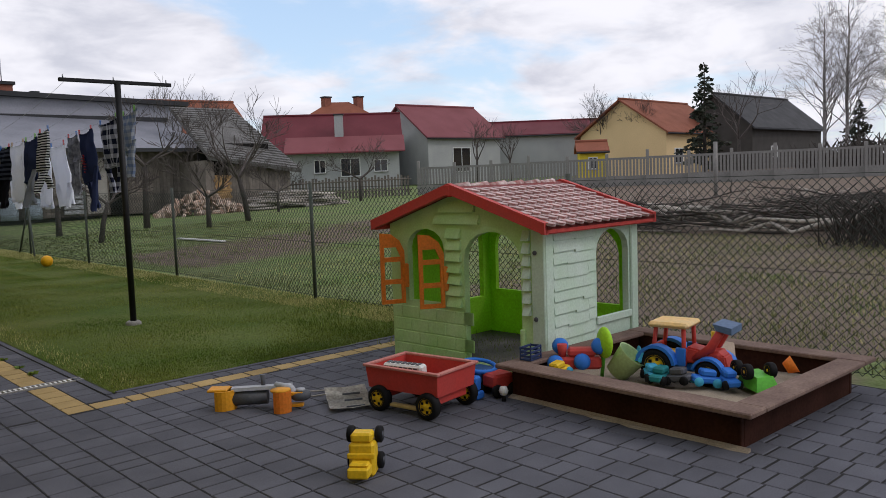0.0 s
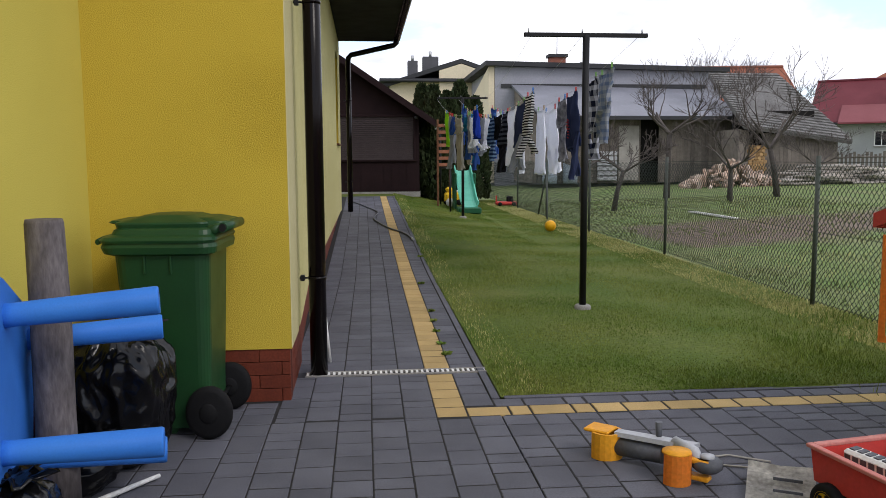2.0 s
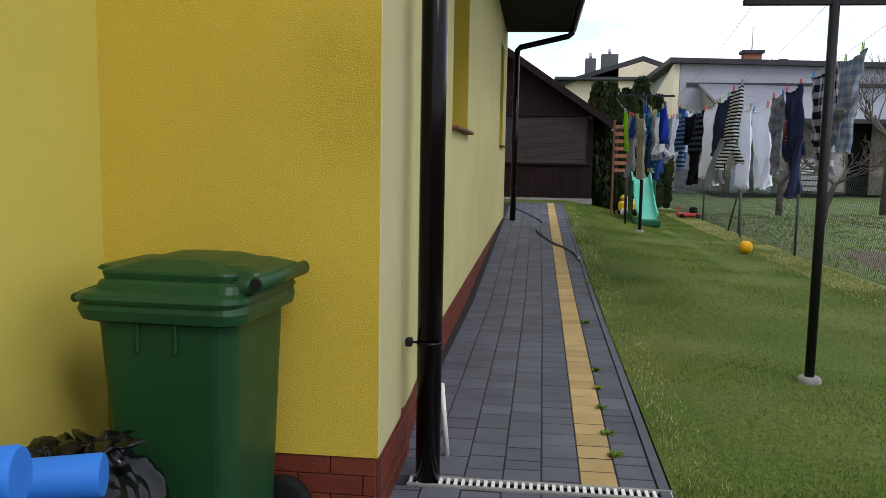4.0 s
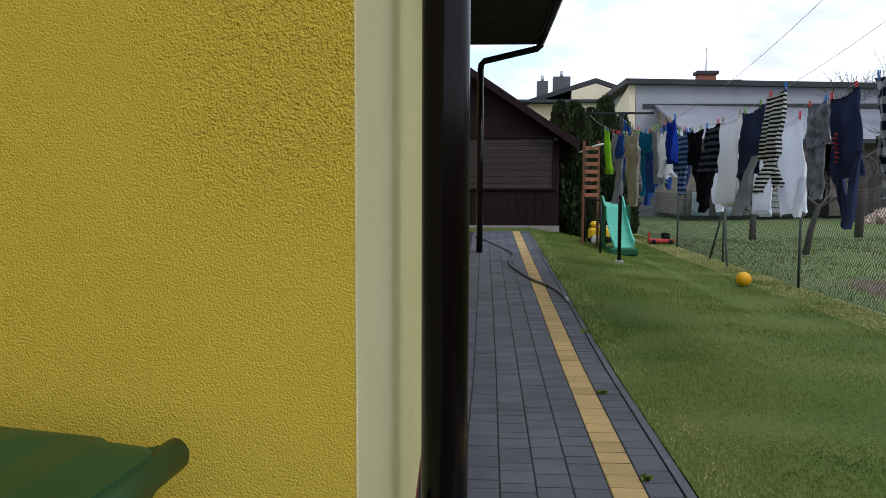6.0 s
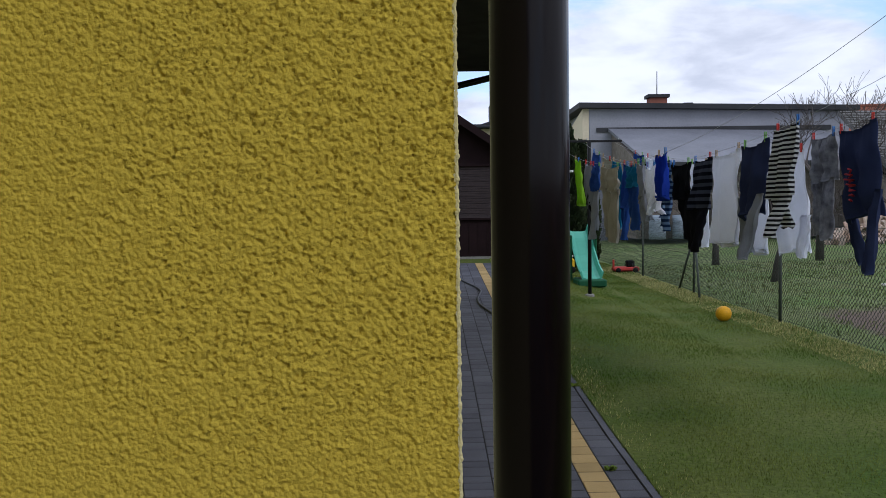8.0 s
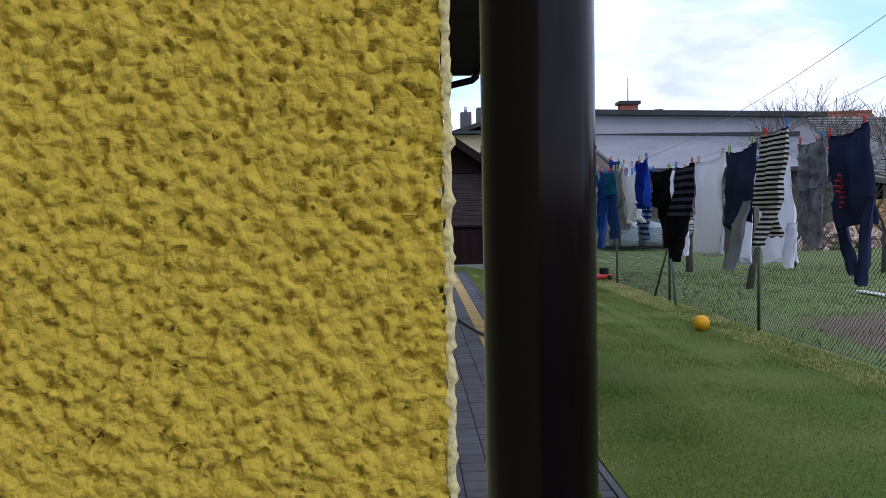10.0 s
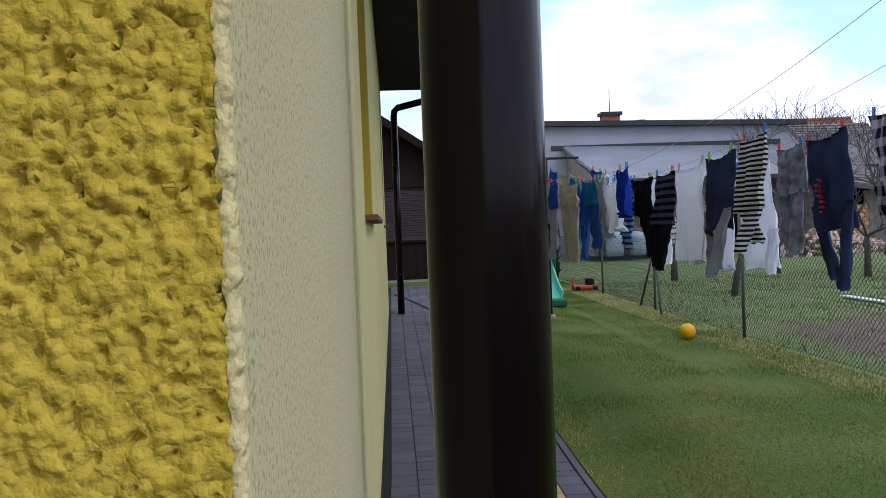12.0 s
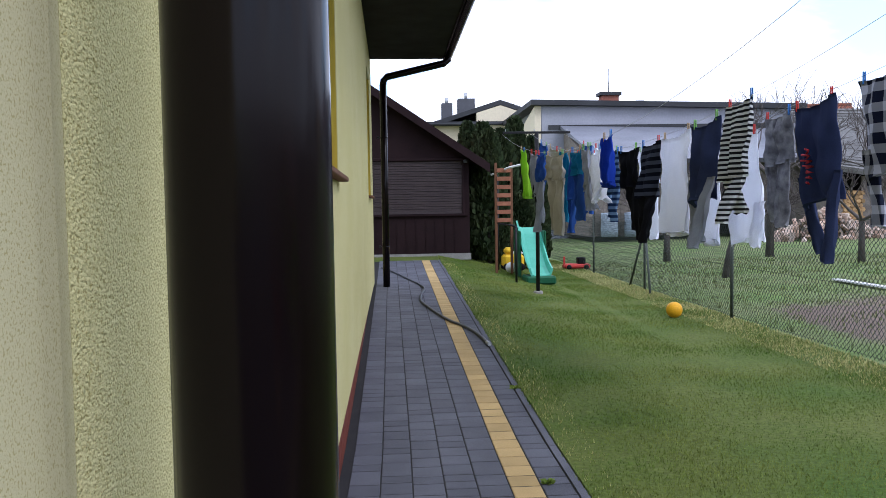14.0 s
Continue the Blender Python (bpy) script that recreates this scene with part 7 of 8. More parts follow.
def bare_tree(x, y, height, seed, label, trunk=BARK, twig=TWIG, r=0.09, depth=4, lean=(0, 0), first=0.35, spread=0.9, split=3, up=0.6, group="bare fruit trees", minr=0.006):
    rnd = random.Random(seed)
    t = thing("tree", pose(x, y, gz(min(x, 60), y)), label, "tree", group)
    bm = BM()
    h1 = height * first
    tube(bm, [(0, 0, -0.15), (lean[0] * 0.4, lean[1] * 0.4, h1 * 0.5), (lean[0], lean[1], h1)], [r * 1.25, r, r * 0.85], 9)
    part("trunk", bm, trunk, t)
    bm = BM()
    top = Vector((lean[0], lean[1], h1 * 0.97))
    for k in range(split + 1):
        a = 2 * math.pi * (k + rnd.random() * 0.6) / (split + 1)
        d = Vector((math.cos(a), math.sin(a), up)).normalized()
        grow(bm, top, d, r * 0.62, height * 0.30, depth, rnd, minr=minr, spread=spread, split=split)
    part("crown", bm, twig, t)
    return t


bare_tree(10.6, 17.3, 2.7, 1, "gnarled bare apple tree in the garden", r=0.07, depth=4)
bare_tree(12.9, 19.0, 4.2, 2, "tall bare fruit tree with fine upright twigs", r=0.085, depth=4, up=1.2, lean=(-0.3, 0))
bare_tree(9.8, 20.0, 3.7, 3, "old bare apple tree beside the barn", r=0.09, depth=4, first=0.55, lean=(0.1, 0.1))
bare_tree(16.6, 23.2, 2.4, 4, "small bare plum tree", r=0.05, depth=4)
bare_tree(7.0, 19.6, 2.9, 5, "bare apple tree behind the laundry", r=0.08, depth=4, first=0.3)
bare_tree(6.6, 15.2, 2.2, 6, "low crooked bare fruit tree by the fence", r=0.06, depth=4, first=0.45, lean=(0.25, 0))
bare_tree(24.0, 27.5, 3.2, 7, "bare garden tree in front of the white cottage", r=0.07, depth=4)


def birch(x, y, height, seed, lean):
    """Upright white stem that runs to the top, with many rising limbs and fine hanging twigs."""
    rnd = random.Random(seed)
    t = thing("birch", pose(x, y, gz(60, y)), "tall bare birch with a white trunk and fine twigs", "tree", "birches")
    stem = [Vector((lean * height * (k / 10) ** 2 + 0.10 * noise.noise(Vector((seed, k * 0.6, 0))), 0.12 * noise.noise(Vector((k * 0.6, seed, 4))), height * k / 10 - (0.3 if k == 0 else 0))) for k in range(11)]
    part("trunk", tube(BM(), stem, [0.15 * (1 - 0.92 * k / 10) + 0.008 for k in range(11)], 8), BIRCH, t)
    bm = BM()
    for k in range(46):
        f = 0.20 + 0.78 * (k + rnd.random()) / 46
        i = min(9, int(f * 10))
        p = stem[i].lerp(stem[i + 1], f * 10 - i)
        a = rnd.random() * 6.283
        d = Vector((math.cos(a), math.sin(a), rnd.uniform(1.0, 1.9))).normalized()
        grow(bm, p, d, 0.045 * (1 - f) + 0.010, height * (0.20 * (1 - f) + 0.055) * rnd.uniform(0.7, 1.2), 3, rnd, droop=0.35, minr=0.0055, bend=0.4, split=3, spread=0.7)
    part("crown", bm, BIRCH_TWIG, t)


for x, y, hh, sd, ln in ((55.5, 17.4, 10.2, 21, -0.02), (56.6, 16.4, 11.6, 24, 0.03), (58.6, 14.0, 10.6, 22, -0.03), (60.0, 13.4, 11.2, 25, 0.02), (62.5, 11.4, 9.5, 23, 0.0)):
    birch(x, y, hh, sd, ln)
bare_tree(60.5, 38.0, 7.5, 31, "round-crowned bare tree behind the houses", r=0.18, depth=4, split=4, group="far bare trees", minr=0.010)
bare_tree(52.6, 22.0, 7.0, 33, "thin bare tree by the dark house", r=0.12, depth=3, up=1.5, group="far bare trees", minr=0.009)
bare_tree(19.5, 38.5, 6.6, 35, "bare tree rising behind the tiled barn", r=0.12, depth=4, up=1.4, group="far bare trees", minr=0.008)
bare_tree(49.0, 44.0, 5.6, 37, "thin bare tree beside the red-roofed house", r=0.1, depth=3, up=1.7, group="far bare trees", minr=0.009)
bare_tree(51.0, 42.0, 5.2, 38, "slender bare tree beside the red-roofed house", r=0.1, depth=3, up=1.7, group="far bare trees", minr=0.009)


def leafy(bm_verts, bm_faces, p, d, size, rnd):
    """One small flat spray of leaf or needles."""
    k = len(bm_verts)
    s = d.cross(Vector((rnd.uniform(-1, 1), rnd.uniform(-1, 1), rnd.uniform(-1, 1)))).normalized() * size * 0.35
    bm_verts.extend([tuple(p - s * 0.4), tuple(p + d * size * 0.5 - s), tuple(p + d * size), tuple(p + d * size * 0.5 + s)])
    bm_faces.append((k, k + 1, k + 2, k + 3))


def conifer(x, y, height, width, seed, label):
    rnd = random.Random(seed)
    t = thing("conifer", pose(x, y, gz(min(x, 60), y)), label, "conifer")
    part("trunk", tube(BM(), [(0, 0, -0.2), (0, 0, height * 0.6), (0, 0, height)], [0.14, 0.08, 0.015], 8), BARK, t)
    v, f = [], []
    z = height * 0.12
    while z < height * 0.99:
        k = 1 - z / height
        for b in range(4):
            a = rnd.random() * 6.283
            ln = width / 2 * k * rnd.uniform(0.6, 1.15) + 0.12
            d = Vector((math.cos(a), math.sin(a), rnd.uniform(-0.25, 0.25)))
            m = max(5, int(ln * 22))
            for i in range(m):
                p = d * ln * (0.1 + 0.9 * i / m) + Vector((0, 0, z - 0.12 * (i / m) ** 2))
                dd = (d + Vector((rnd.uniform(-1, 1), rnd.uniform(-1, 1), rnd.uniform(-0.7, 0.5)))).normalized()
                leafy(v, f, p, dd, rnd.uniform(0.14, 0.3), rnd)
        z += height * 0.028
    ob = plain("crown", v, f, NEEDLE, t)


conifer(44.3, 19.9, 6.9, 3.6, 5, "dark spruce tree behind the concrete fence")
conifer(63.0, 18.0, 5.0, 4.0, 6, "dark conifer far behind the birches")
conifer(66.0, 11.0, 4.5, 5.0, 7, "broad dark conifer at the end of the field")


def scrub(x, y, w, h, seed):
    rnd = random.Random(seed)
    t = thing("scrub", pose(x, y, gz(60, y)), "low dark leafless scrub behind the concrete fence", "bush", "scrub at the end of the field")
    bm = BM()
    for k in range(150):
        a = rnd.random() * 6.283
        q = Vector((rnd.uniform(-w, w) / 2, rnd.uniform(-w, w) / 2, 0))
        d = Vector((math.cos(a) * 0.5, math.sin(a) * 0.5, 1)).normalized()
        l = h * rnd.uniform(0.5, 1.0) * (1 - 0.5 * (2 * q.length / w / 1.42) ** 2)
        tube(bm, [q, q + d * l * 0.5, q + d * l + Vector((math.cos(a) * 0.2, math.sin(a) * 0.2, 0))], [0.07, 0.06, 0.02], 4, cap=False)
    part("stems", bm, BARK, t)


for x, y, w, h, sd in ((49.0, 9.0, 5.0, 2.6, 51), (52.0, 12.5, 5.0, 2.8, 52), (53.5, 15.8, 4.0, 2.4, 53), (56.0, 9.5, 6.0, 3.2, 54), (50.5, 5.5, 5.5, 2.8, 55)):
    scrub(x, y, w, h, sd)


def thuja(x, y, height, width, seed):
    rnd = random.Random(seed)
    t = thing("thuja", pose(x, y, gz(x, y)), "dense dark green thuja hedge shrub beside the shed", "hedge", "thuja hedge")
    part("trunk", tube(BM(), [(0, 0, -0.1), (0, 0, height * 0.8)], [0.06, 0.02], 7), BARK, t)
    v, f = [], []
    for i in range(4200):
        h = rnd.random() ** 0.9
        a = rnd.random() * 6.283
        prof = (1 - h) ** 0.55 * (0.75 + 0.25 * math.sin(min(1, h * 4) * 1.57))
        r = width / 2 * prof * (0.75 + 0.25 * rnd.random()) * (1 + 0.15 * math.sin(a * 3 + seed + h * 9))
        p = Vector((math.cos(a) * r, math.sin(a) * r, 0.05 + h * height))
        d = Vector((math.cos(a) * 0.6 + rnd.uniform(-0.4, 0.4), math.sin(a) * 0.6 + rnd.uniform(-0.4, 0.4), 0.9)).normalized()
        leafy(v, f, p, d, rnd.uniform(0.09, 0.2), rnd)
    plain("crown", v, f, THUJA, t)


for i, (x, y, h, w) in enumerate(((2.45, 18.4, 2.9, 1.1), (2.9, 19.4, 3.1, 1.1), (2.55, 20.4, 3.3, 1.2), (3.4, 20.6, 3.6, 1.2), (4.0, 21.6, 3.2, 1.1), (3.3, 18.9, 1.6, 1.0), (2.3, 21.8, 3.4, 1.2))):
    thuja(x, y, h, w, i)


# ---- rubble, branch piles and other things in the field ----
def rubble():
    rnd = random.Random(8)
    r = thing("rubble_heap", pose(15.0, 26.6, gz(15.0, 26.6)), "heap of pale broken bricks and rubble in the grass", "rubble")
    base = None
    for i in range(260):
        a, q = rnd.random() * 6.283, rnd.random() ** 0.6
        x, y = math.cos(a) * q * 2.2, math.sin(a) * q * 0.9
        z = max(0, (1 - q) * 0.95 + rnd.uniform(-0.1, 0.1))
        s = rnd.uniform(0.6, 1.5)
        m = pose(x, y, z, rnd.uniform(0, 360), rnd.uniform(0, 360), rnd.uniform(0, 360)) @ Matrix.Diagonal((s, s * rnd.uniform(0.6, 1), s * rnd.uniform(0.6, 1), 1))
        if base is None:
            o = part("brick", boxm(((-0.14, -0.08, -0.06), (0.14, 0.08, 0.06)), bevel=0.015), RUBBLE, r)
            base = o.data
        else:
            o = new("brick", base)
            o.parent = r
        o.matrix_local = m
    l = thing("log_pile", pose(19.2, 26.2, gz(19.2, 26.2)), "long pile of pale cut branches", "log pile")
    for i in range(120):
        q = rnd.uniform(-1, 1)
        x, z = q * 2.0, max(0.05, (1 - abs(q) ** 2) * 0.75 * rnd.random() + 0.05)
        ln = rnd.uniform(0.5, 1.1)
        t = rnd.uniform(-0.25, 0.25)
        y = rnd.uniform(-0.6, 0.6)
        part("log", tube(BM(), [(x - ln, y - t, z), (x, y, z + rnd.uniform(-0.02, 0.05)), (x + ln, y + t, z + rnd.uniform(-0.05, 0.05))], rnd.uniform(0.025, 0.06), 6), LOGPILE, l)
    b = thing("brushwood_pile", pose(13.9, 2.2, gz(13.9, 2.2)), "low heap of cut grey-brown branches on bare soil", "brushwood")
    u = Vector((0.12, -1.0, 0)).normalized()
    for k in range(270):
        p = u * rnd.uniform(-3.4, 4.2) + Vector((rnd.uniform(-0.9, 1.6), rnd.uniform(-0.4, 0.4), rnd.uniform(0.03, 0.30) + 0.35 * rnd.random() ** 2))
        d = (u * rnd.choice((-1, 1)) + Vector((rnd.uniform(-0.5, 0.5), rnd.uniform(-0.3, 0.3), rnd.uniform(-0.06, 0.14)))).normalized()
        r0 = rnd.uniform(0.008, 0.032)
        bm = BM()
        pts = [p]
        for i in range(5):
            d = (d + Vector((rnd.uniform(-1, 1), rnd.uniform(-1, 1), rnd.uniform(-0.8, 0.7))) * 0.16).normalized()
            q = pts[-1] + d * rnd.uniform(0.2, 0.45)
            q.z = max(0.02, q.z)
            pts.append(q)
        tube(bm, pts, [r0 * (1 - 0.15 * i) for i in range(6)], 5)
        for i in (2, 3, 4):
            e = (d + Vector((rnd.uniform(-1, 1), rnd.uniform(-1, 1), rnd.uniform(-0.2, 0.9)))).normalized()
            tube(bm, [pts[i], pts[i] + e * 0.25, pts[i] + e * 0.5 + Vector((0, 0, -0.03))], [r0 * 0.5, r0 * 0.35, r0 * 0.2], 4)
        part("branch", bm, LOGPILE if k % 5 == 0 else TWIG, b)
    for k in range(9):
        y0_, ln = rnd.uniform(-3.6, 2.0), rnd.uniform(2.2, 3.6)
        x_, z_ = rnd.uniform(-1.3, 0.9), rnd.uniform(0.10, 0.45)
        pts = [(x_ + 0.25 * noise.noise(Vector((k * 3.1, i * 0.5, 0))), y0_ + ln * i / 6, max(0.05, z_ + 0.35 * noise.noise(Vector((k * 5.7, i * 0.6, 2))))) for i in range(7)]
        part("limb", tube(BM(), pts, [0.05 - 0.005 * i for i in range(7)], 7), LOGPILE, b, "long pale barkless limb")
    br = thing("bramble_thicket", pose(12.9, -1.5, gz(12.9, -1.5)), "dense dark thicket of bare brambles", "bush")
    bm = BM()
    for k in range(620):
        a = rnd.random() * 6.283
        p = Vector((rnd.uniform(-1.3, 1.6), rnd.uniform(-2.2, 1.1), 0))
        d = Vector((math.cos(a) * 0.6, math.sin(a) * 0.6, 1)).normalized()
        tube(bm, [p, p + d * 0.5, p + d * 0.9 + Vector((math.cos(a) * 0.2, math.sin(a) * 0.2, -0.05)), p + d * 1.1 + Vector((math.cos(a) * 0.5, math.sin(a) * 0.5, -0.3))], [0.012, 0.01, 0.007, 0.004], 4, cap=False)
    part("stems", bm, BARK, br)
    w = obj("white_board", boxm(((7.98, 11.55, gz(8.0, 12) + 0.02), (8.13, 13.85, gz(8.0, 12) + 0.05)), bevel=0.004), WHITEP)
    tagged(w, "white board lying on the bare soil", "board")
    for x, y, hh in ((25.0, 8.6, 1.9), (9.5, 9.0, 0.0)):
        if hh:
            o = obj("wooden_stake", tube(BM(), [(x, y, gz(x, y) - 0.1), (x, y, gz(x, y) + hh)], 0.07, 8), CONC_FENCE)
            tagged(o, "grey concrete post standing in the field", "post")


rubble()


# ---- paving, stone by stone ----
def paving():
    pv = thing("pavement", pose(0, 0, 0), "dark grey concrete block paving with a sand-yellow border course", "paving", kind="structure")
    rnd = random.Random(6)
    near, far = [], []
    W_, gap = 0.172, 0.008
    lens = [0.115, 0.172, 0.172, 0.235]

    def column(x0, x1, ya, yb, mt, fixed=None):
        y = ya + (0 if fixed else -rnd.random() * 0.2)
        while y < yb - 0.02:
            ln = fixed or rnd.choice(lens)
            a, b = max(y, ya), min(y + ln, yb)
            if b - a > 0.03:
                yc, xc = (a + b) / 2, (x0 + x1) / 2
                item = (x0 + 0.0028, x1 - 0.0028, a + 0.0055, b - 0.0055, mt, rnd.uniform(-0.0012, 0.0012))
                (near if (-0.55 < xc < 1.45 and -1.75 < yc < 1.75) else far).append(item)
            y += ln

    def row(y0, y1, xa, xb, mt):
        x = xa
        while x < xb - 0.02:
            ln = rnd.choice(lens)
            b = min(x + ln, xb)
            if b - x > 0.03:
                item = (x + 0.0055, b - 0.0055, y0 + 0.006, y1 - 0.006, mt, rnd.uniform(-0.0012, 0.0012))
                (near if (x < 1.5) else far).append(item)
            x += ln

    END = 16.6
    # path beside the house: columns, the yellow course, then an outer course and a kerb
    for k in range(5):
        x0 = 0.808 - (k + 1) * W_
        for a, b in ((-0.392, 0.49), (0.60, END)):
            column(max(x0, -0.10 if a > 0 else -0.04), x0 + W_, a, b, 0)
    for a, b in ((-0.39, 0.49), (0.60, END)):
        column(0.808, 0.975, a, b, 1, 0.172)
    for a, b in ((-0.235, 0.49), (0.60, END)):
        column(0.975, 1.14, a, b, 0)
    # border of the patio
    row(-0.39, -0.235, 0.975, 4.42, 1)
    row(-0.235, -0.10, 1.14, 4.42, 0)
    # patio
    n0 = int((0.808 + 1.08) / W_) + 1
    for k in range(-n0, 22):
        x0 = 0.808 + k * W_
        a = max(x0, -1.05)
        if x0 > 3.06:
            column(a, min(x0 + W_, 4.42), -9.0, -0.394, 0)
        else:
            column(a, x0 + W_, -9.0, -0.394 if x0 + W_ > -0.05 else -0.03, 0)

    def stone(bm_or_lists, it):
        x0, x1, y0, y1, mt, dz = it
        v, f = bm_or_lists
        c = 0.003
        k = len(v)
        tz = [gz(x, y) + dz for x, y in ((x0, y0), (x1, y0), (x1, y1), (x0, y1))]
        base = [(x0, y0), (x1, y0), (x1, y1), (x0, y1)]
        q = 0.005
        ins = [(x0 + c, y0 + q), (x1 - c, y0 + q), (x1 - c, y1 - q), (x0 + c, y1 - q)]
        for (x, y), z in zip(base, tz):
            v.append((x + sx(y), y, z - 0.05))
        for (x, y), z in zip(base, tz):
            v.append((x + sx(y), y, z - 0.004))
        for (x, y), z in zip(ins, tz):
            v.append((x + sx(y), y, z))
        for i in range(4):
            j = (i + 1) % 4
            f.append((k + i, k + j, k + 4 + j, k + 4 + i))
            f.append((k + 4 + i, k + 4 + j, k + 8 + j, k + 8 + i))
        f.append((k + 8, k + 9, k + 10, k + 11))

    mats = [PAVER, PAVER_Y]
    near.sort(key=lambda i: abs(i[2]) + abs(i[0]))
    far += near[300:]
    for it in near[:300]:
        v, f = [], []
        stone((v, f), it)
        plain("paver", v, f, mats[it[4]], pv)
    for mt in (0, 1):
        v, f = [], []
        for it in far:
            if it[4] == mt:
                stone((v, f), it)
        ob = plain("paver_field", v, f, mats[mt], pv)
        ob["kind"] = "stuff"
    # bedding under the joints
    ys = [-9.0, -4.0, 0.0, 0.485, 0.605, 1.0] + [2.0 + 0.5 * j for j in range(30)]
    v, f = [], []
    for y in ys:
        for x in (-1.2, 1.145 + sx(y)):
            v.append((x, y, gz(min(x, 1.1), y) - (0.0034 if y < 0.49 or y > 0.6 else 0.03)))
    f = [(2 * j, 2 * j + 1, 2 * j + 3, 2 * j + 2) for j in range(len(ys) - 1) if ys[j] != 0.485]
    k = len(v)
    v += [(1.145, -9, -0.0034), (4.43, -9, -0.0034), (4.43, -0.1, -0.0034), (1.145, -0.1, -0.0034)]
    f.append((k, k + 1, k + 2, k + 3))
    plain("bedding", v, f, SAND_BED, pv)
    kb = thing("kerb", pose(0, 0, 0), "slim dark concrete edging between path and lawn", "kerb", kind="structure")
    y = -0.1
    while y < END:
        b = min(y + 1.0, END)
        bm = BM()
        lo = [(1.145 + sx(y), y + 0.002, gz(1.1, y) - 0.1), (1.19 + sx(y), y + 0.002, gz(1.1, y) - 0.1), (1.19 + sx(b), b - 0.002, gz(1.1, b) - 0.1), (1.145 + sx(b), b - 0.002, gz(1.1, b) - 0.1)]
        solid(bm, lo, [(p, q, r + 0.105) for p, q, r in lo])
        part("edging_stone", bm, PAVER, kb)
        y = b
    x = 1.19
    while x < 4.40:
        part("edging_stone", boxm(((x + 0.002, -0.097, -0.1), (min(x + 1.0, 4.42) - 0.002, -0.055, 0.005)), bevel=0.003), PAVER, kb)
        x += 1.0
    # weeds in the joints
    for x, y, s in ((0.98, 1.30, 0.045), (1.0, 2.6, 0.045), (1.017, 4.24, 0.045), (0.99, 0.98, 0.05), (1.15, 6.3, 0.05), (0.985, 2.15, 0.04), (0.98, 1.75, 0.04)):
        w = thing("weed", pose(x + sx(y), y, gz(x, y)), "small green weed growing in a paving joint", "weed", "weeds in the joints")
        vv, ff = [], []
        r2 = random.Random(int(y * 100))
        for k in range(26):
            a = r2.random() * 6.283
            leafy(vv, ff, Vector((0, 0, 0.001)), Vector((math.cos(a), math.sin(a) * 0.8, r2.uniform(0.1, 0.7))).normalized(), s * r2.uniform(0.5, 1.1), r2)
        plain("leaves", vv, ff, GRASS, w)


paving()


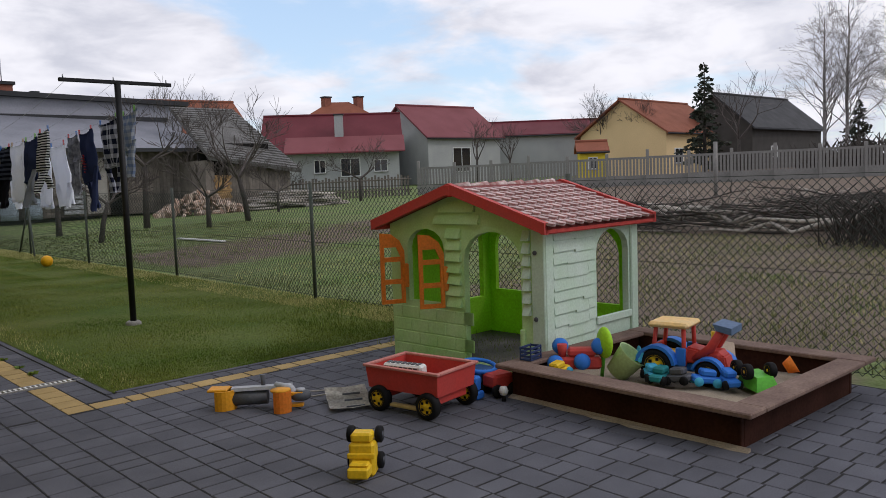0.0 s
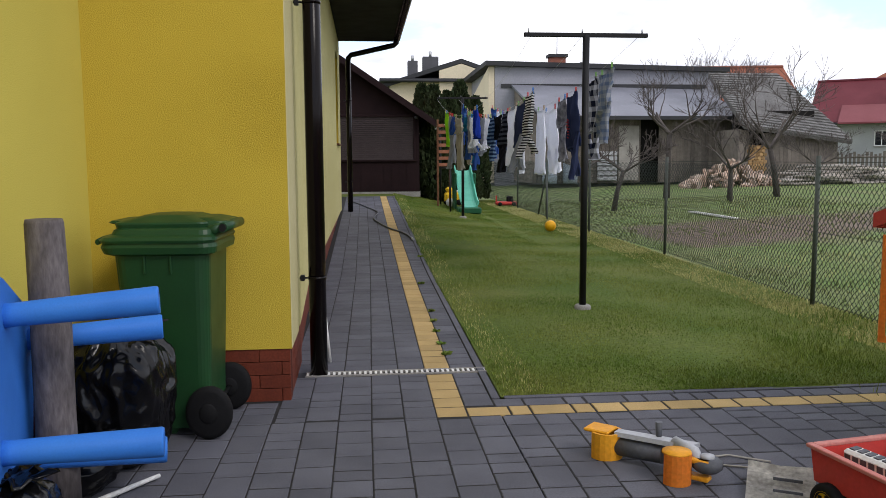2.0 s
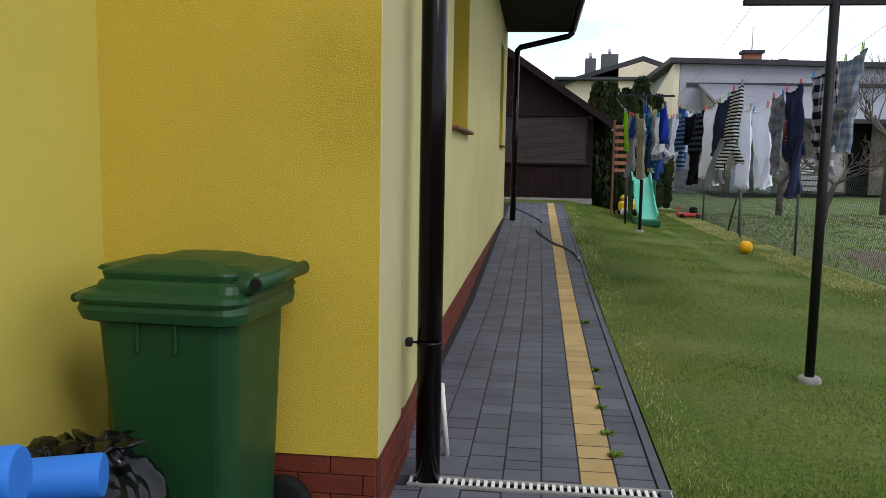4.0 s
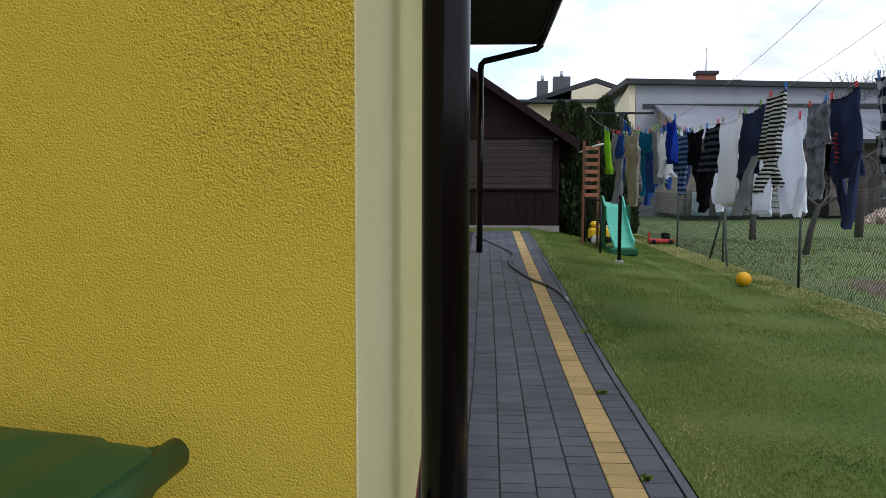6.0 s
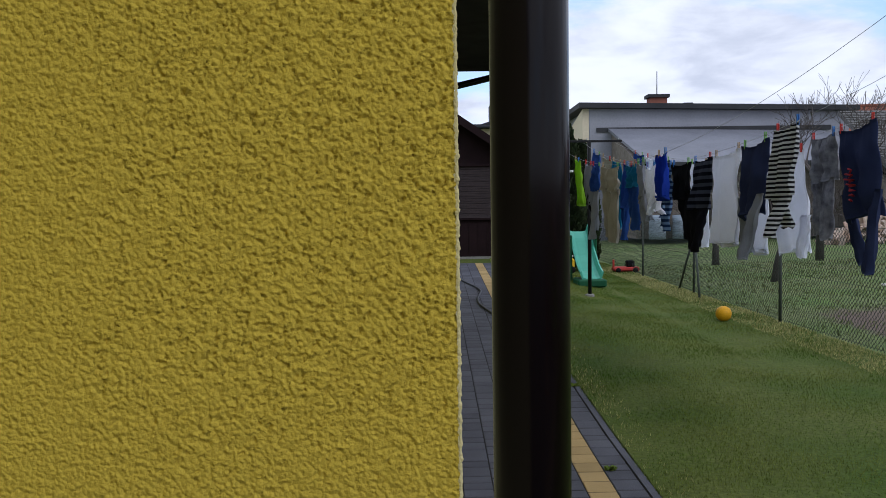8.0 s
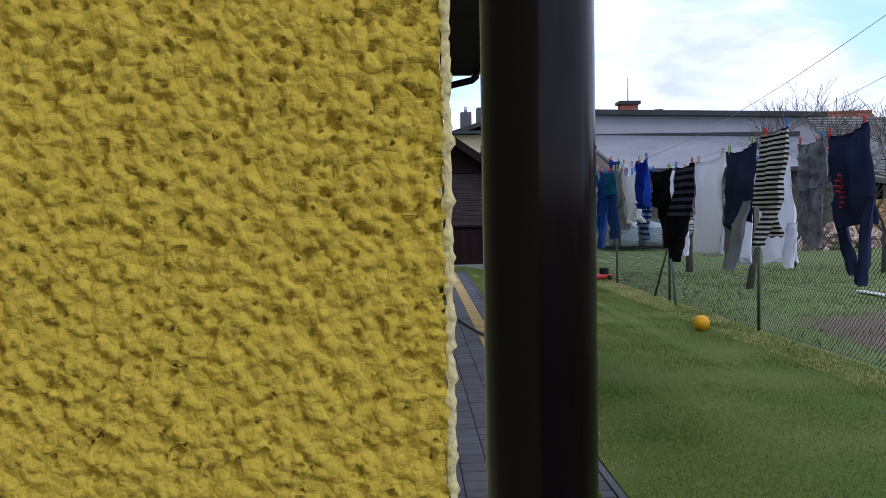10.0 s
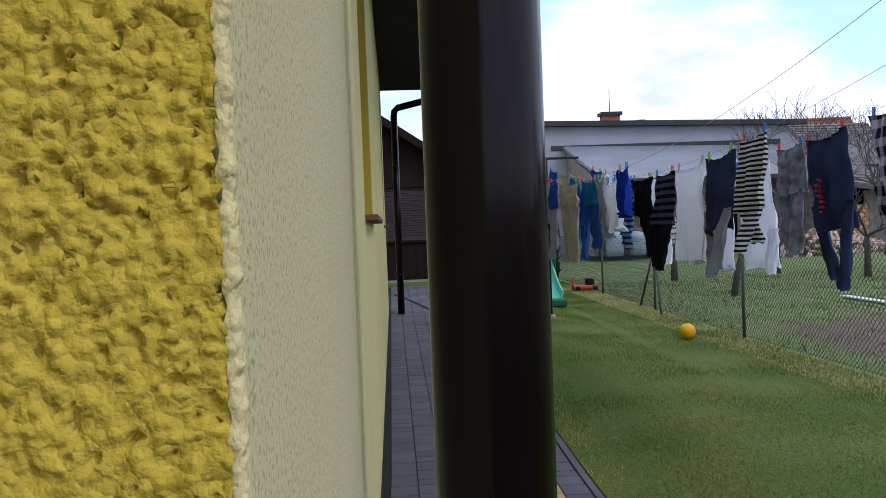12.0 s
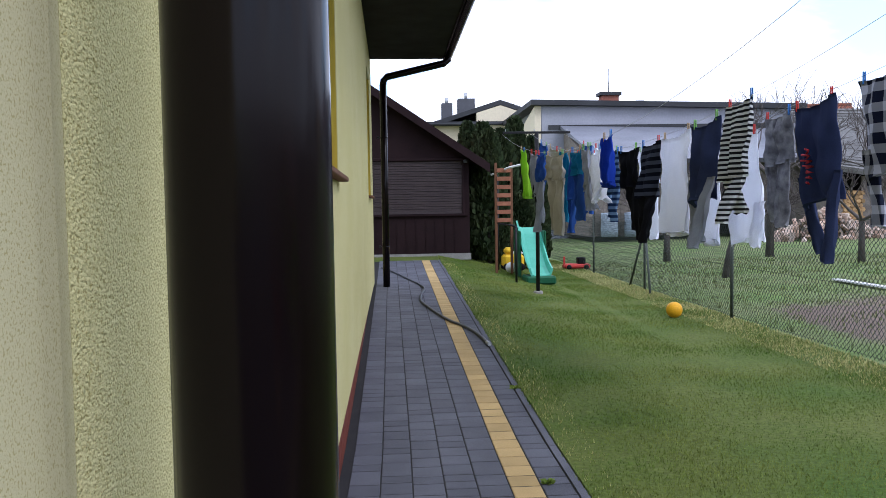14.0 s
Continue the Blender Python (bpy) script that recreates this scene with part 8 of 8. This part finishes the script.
# ---- grass ----
def blades(name, n, region, hmin, hmax, width, material, label, seed, dens=None):
    rng = np.random.default_rng(seed)
    x0, x1, y0, y1 = region
    t = rng.random(n)
    ys = y0 + (y1 - y0) * t ** 1.7
    xs = x0 + (x1 - x0) * rng.random(n)
    patch = np.array([noise.noise(Vector((float(a) * 1.3, float(b) * 1.3, seed))) for a, b in zip(xs, ys)])
    keep = rng.random(n) < np.clip(0.75 + patch * 0.9, 0.12, 1)
    xs, ys, patch = xs[keep], ys[keep], patch[keep]
    n = len(xs)
    zs = np.array([gz(float(a), float(b)) for a, b in zip(xs, ys)]) + 0.002
    far = 1 + np.clip((ys - 4) / 6, 0, 2)
    h = (hmin + (hmax - hmin) * rng.random(n)) * (0.8 + 0.5 * np.clip(patch + 0.3, 0, 1))
    a = rng.random(n) * 6.283
    w = width * (0.7 + 0.6 * rng.random(n)) * far
    lx, ly = (rng.random(n) - 0.5) * h * 1.1, (rng.random(n) - 0.5) * h * 1.1
    v = np.empty((n, 3, 3))
    v[:, 0] = np.stack([xs - np.cos(a) * w / 2, ys - np.sin(a) * w / 2, zs], 1)
    v[:, 1] = np.stack([xs + np.cos(a) * w / 2, ys + np.sin(a) * w / 2, zs], 1)
    v[:, 2] = np.stack([xs + lx, ys + ly, zs + h], 1)
    me = bpy.data.meshes.new(name)
    me.vertices.add(n * 3)
    me.vertices.foreach_set("co", v.reshape(-1))
    me.loops.add(n * 3)
    me.loops.foreach_set("vertex_index", np.arange(n * 3, dtype=np.int32))
    me.polygons.add(n)
    me.polygons.foreach_set("loop_start", np.arange(0, n * 3, 3, dtype=np.int32))
    me.polygons.foreach_set("loop_total", np.full(n, 3, dtype=np.int32))
    me.update()
    me.validate()
    me.materials.append(material)
    ob = new(name, me)
    tagged(ob, label, "grass", kind="stuff")


blades("lawn_grass", 300000, (1.185, 4.6, -0.06, 21.5), 0.009, 0.024, 0.0045, GRASS, "short green lawn grass with pale dry blades", 2)
blades("edge_grass", 9000, (3.3, 4.75, -2.1, 2.0), 0.03, 0.09, 0.006, GRASS, "longer grass along the fence", 3)
DRY = mat("dry_grass", (0.125, 0.185, 0.055), (0.20, 0.195, 0.095), 0.9, 0.9, 20, 0.3, 0, rand=0.35, world=True)
blades("field_grass", 45000, (4.7, 13.0, -6.0, 20.0), 0.02, 0.055, 0.012, DRY, "rough tufted field grass beyond the fence", 4)
PALE_GRASS = mat("pale_dry_blades", (0.52, 0.47, 0.21), (0.38, 0.37, 0.14), 1.5, 0.9, 20, 0.3, 0, rand=0.3, world=True)
blades("dry_fence_grass", 24000, (4.0, 4.62, 0.5, 20.0), 0.02, 0.038, 0.006, PALE_GRASS, "yellowed dry grass along the fence line", 5)
blades("dry_edge_grass", 2500, (1.21, 1.45, 0.0, 16.0), 0.018, 0.04, 0.0045, PALE_GRASS, "dry grass along the path edging", 6)
blades("soil_tufts", 26000, (4.75, 13.0, -5.0, 5.0), 0.015, 0.05, 0.013, DRY, "sparse dull tufts of grass on the bare soil", 7)
blades("dry_stalks", 12000, (4.75, 13.0, -5.0, 6.0), 0.02, 0.06, 0.010, PALE_GRASS, "dead pale stalks scattered on the soil", 8)
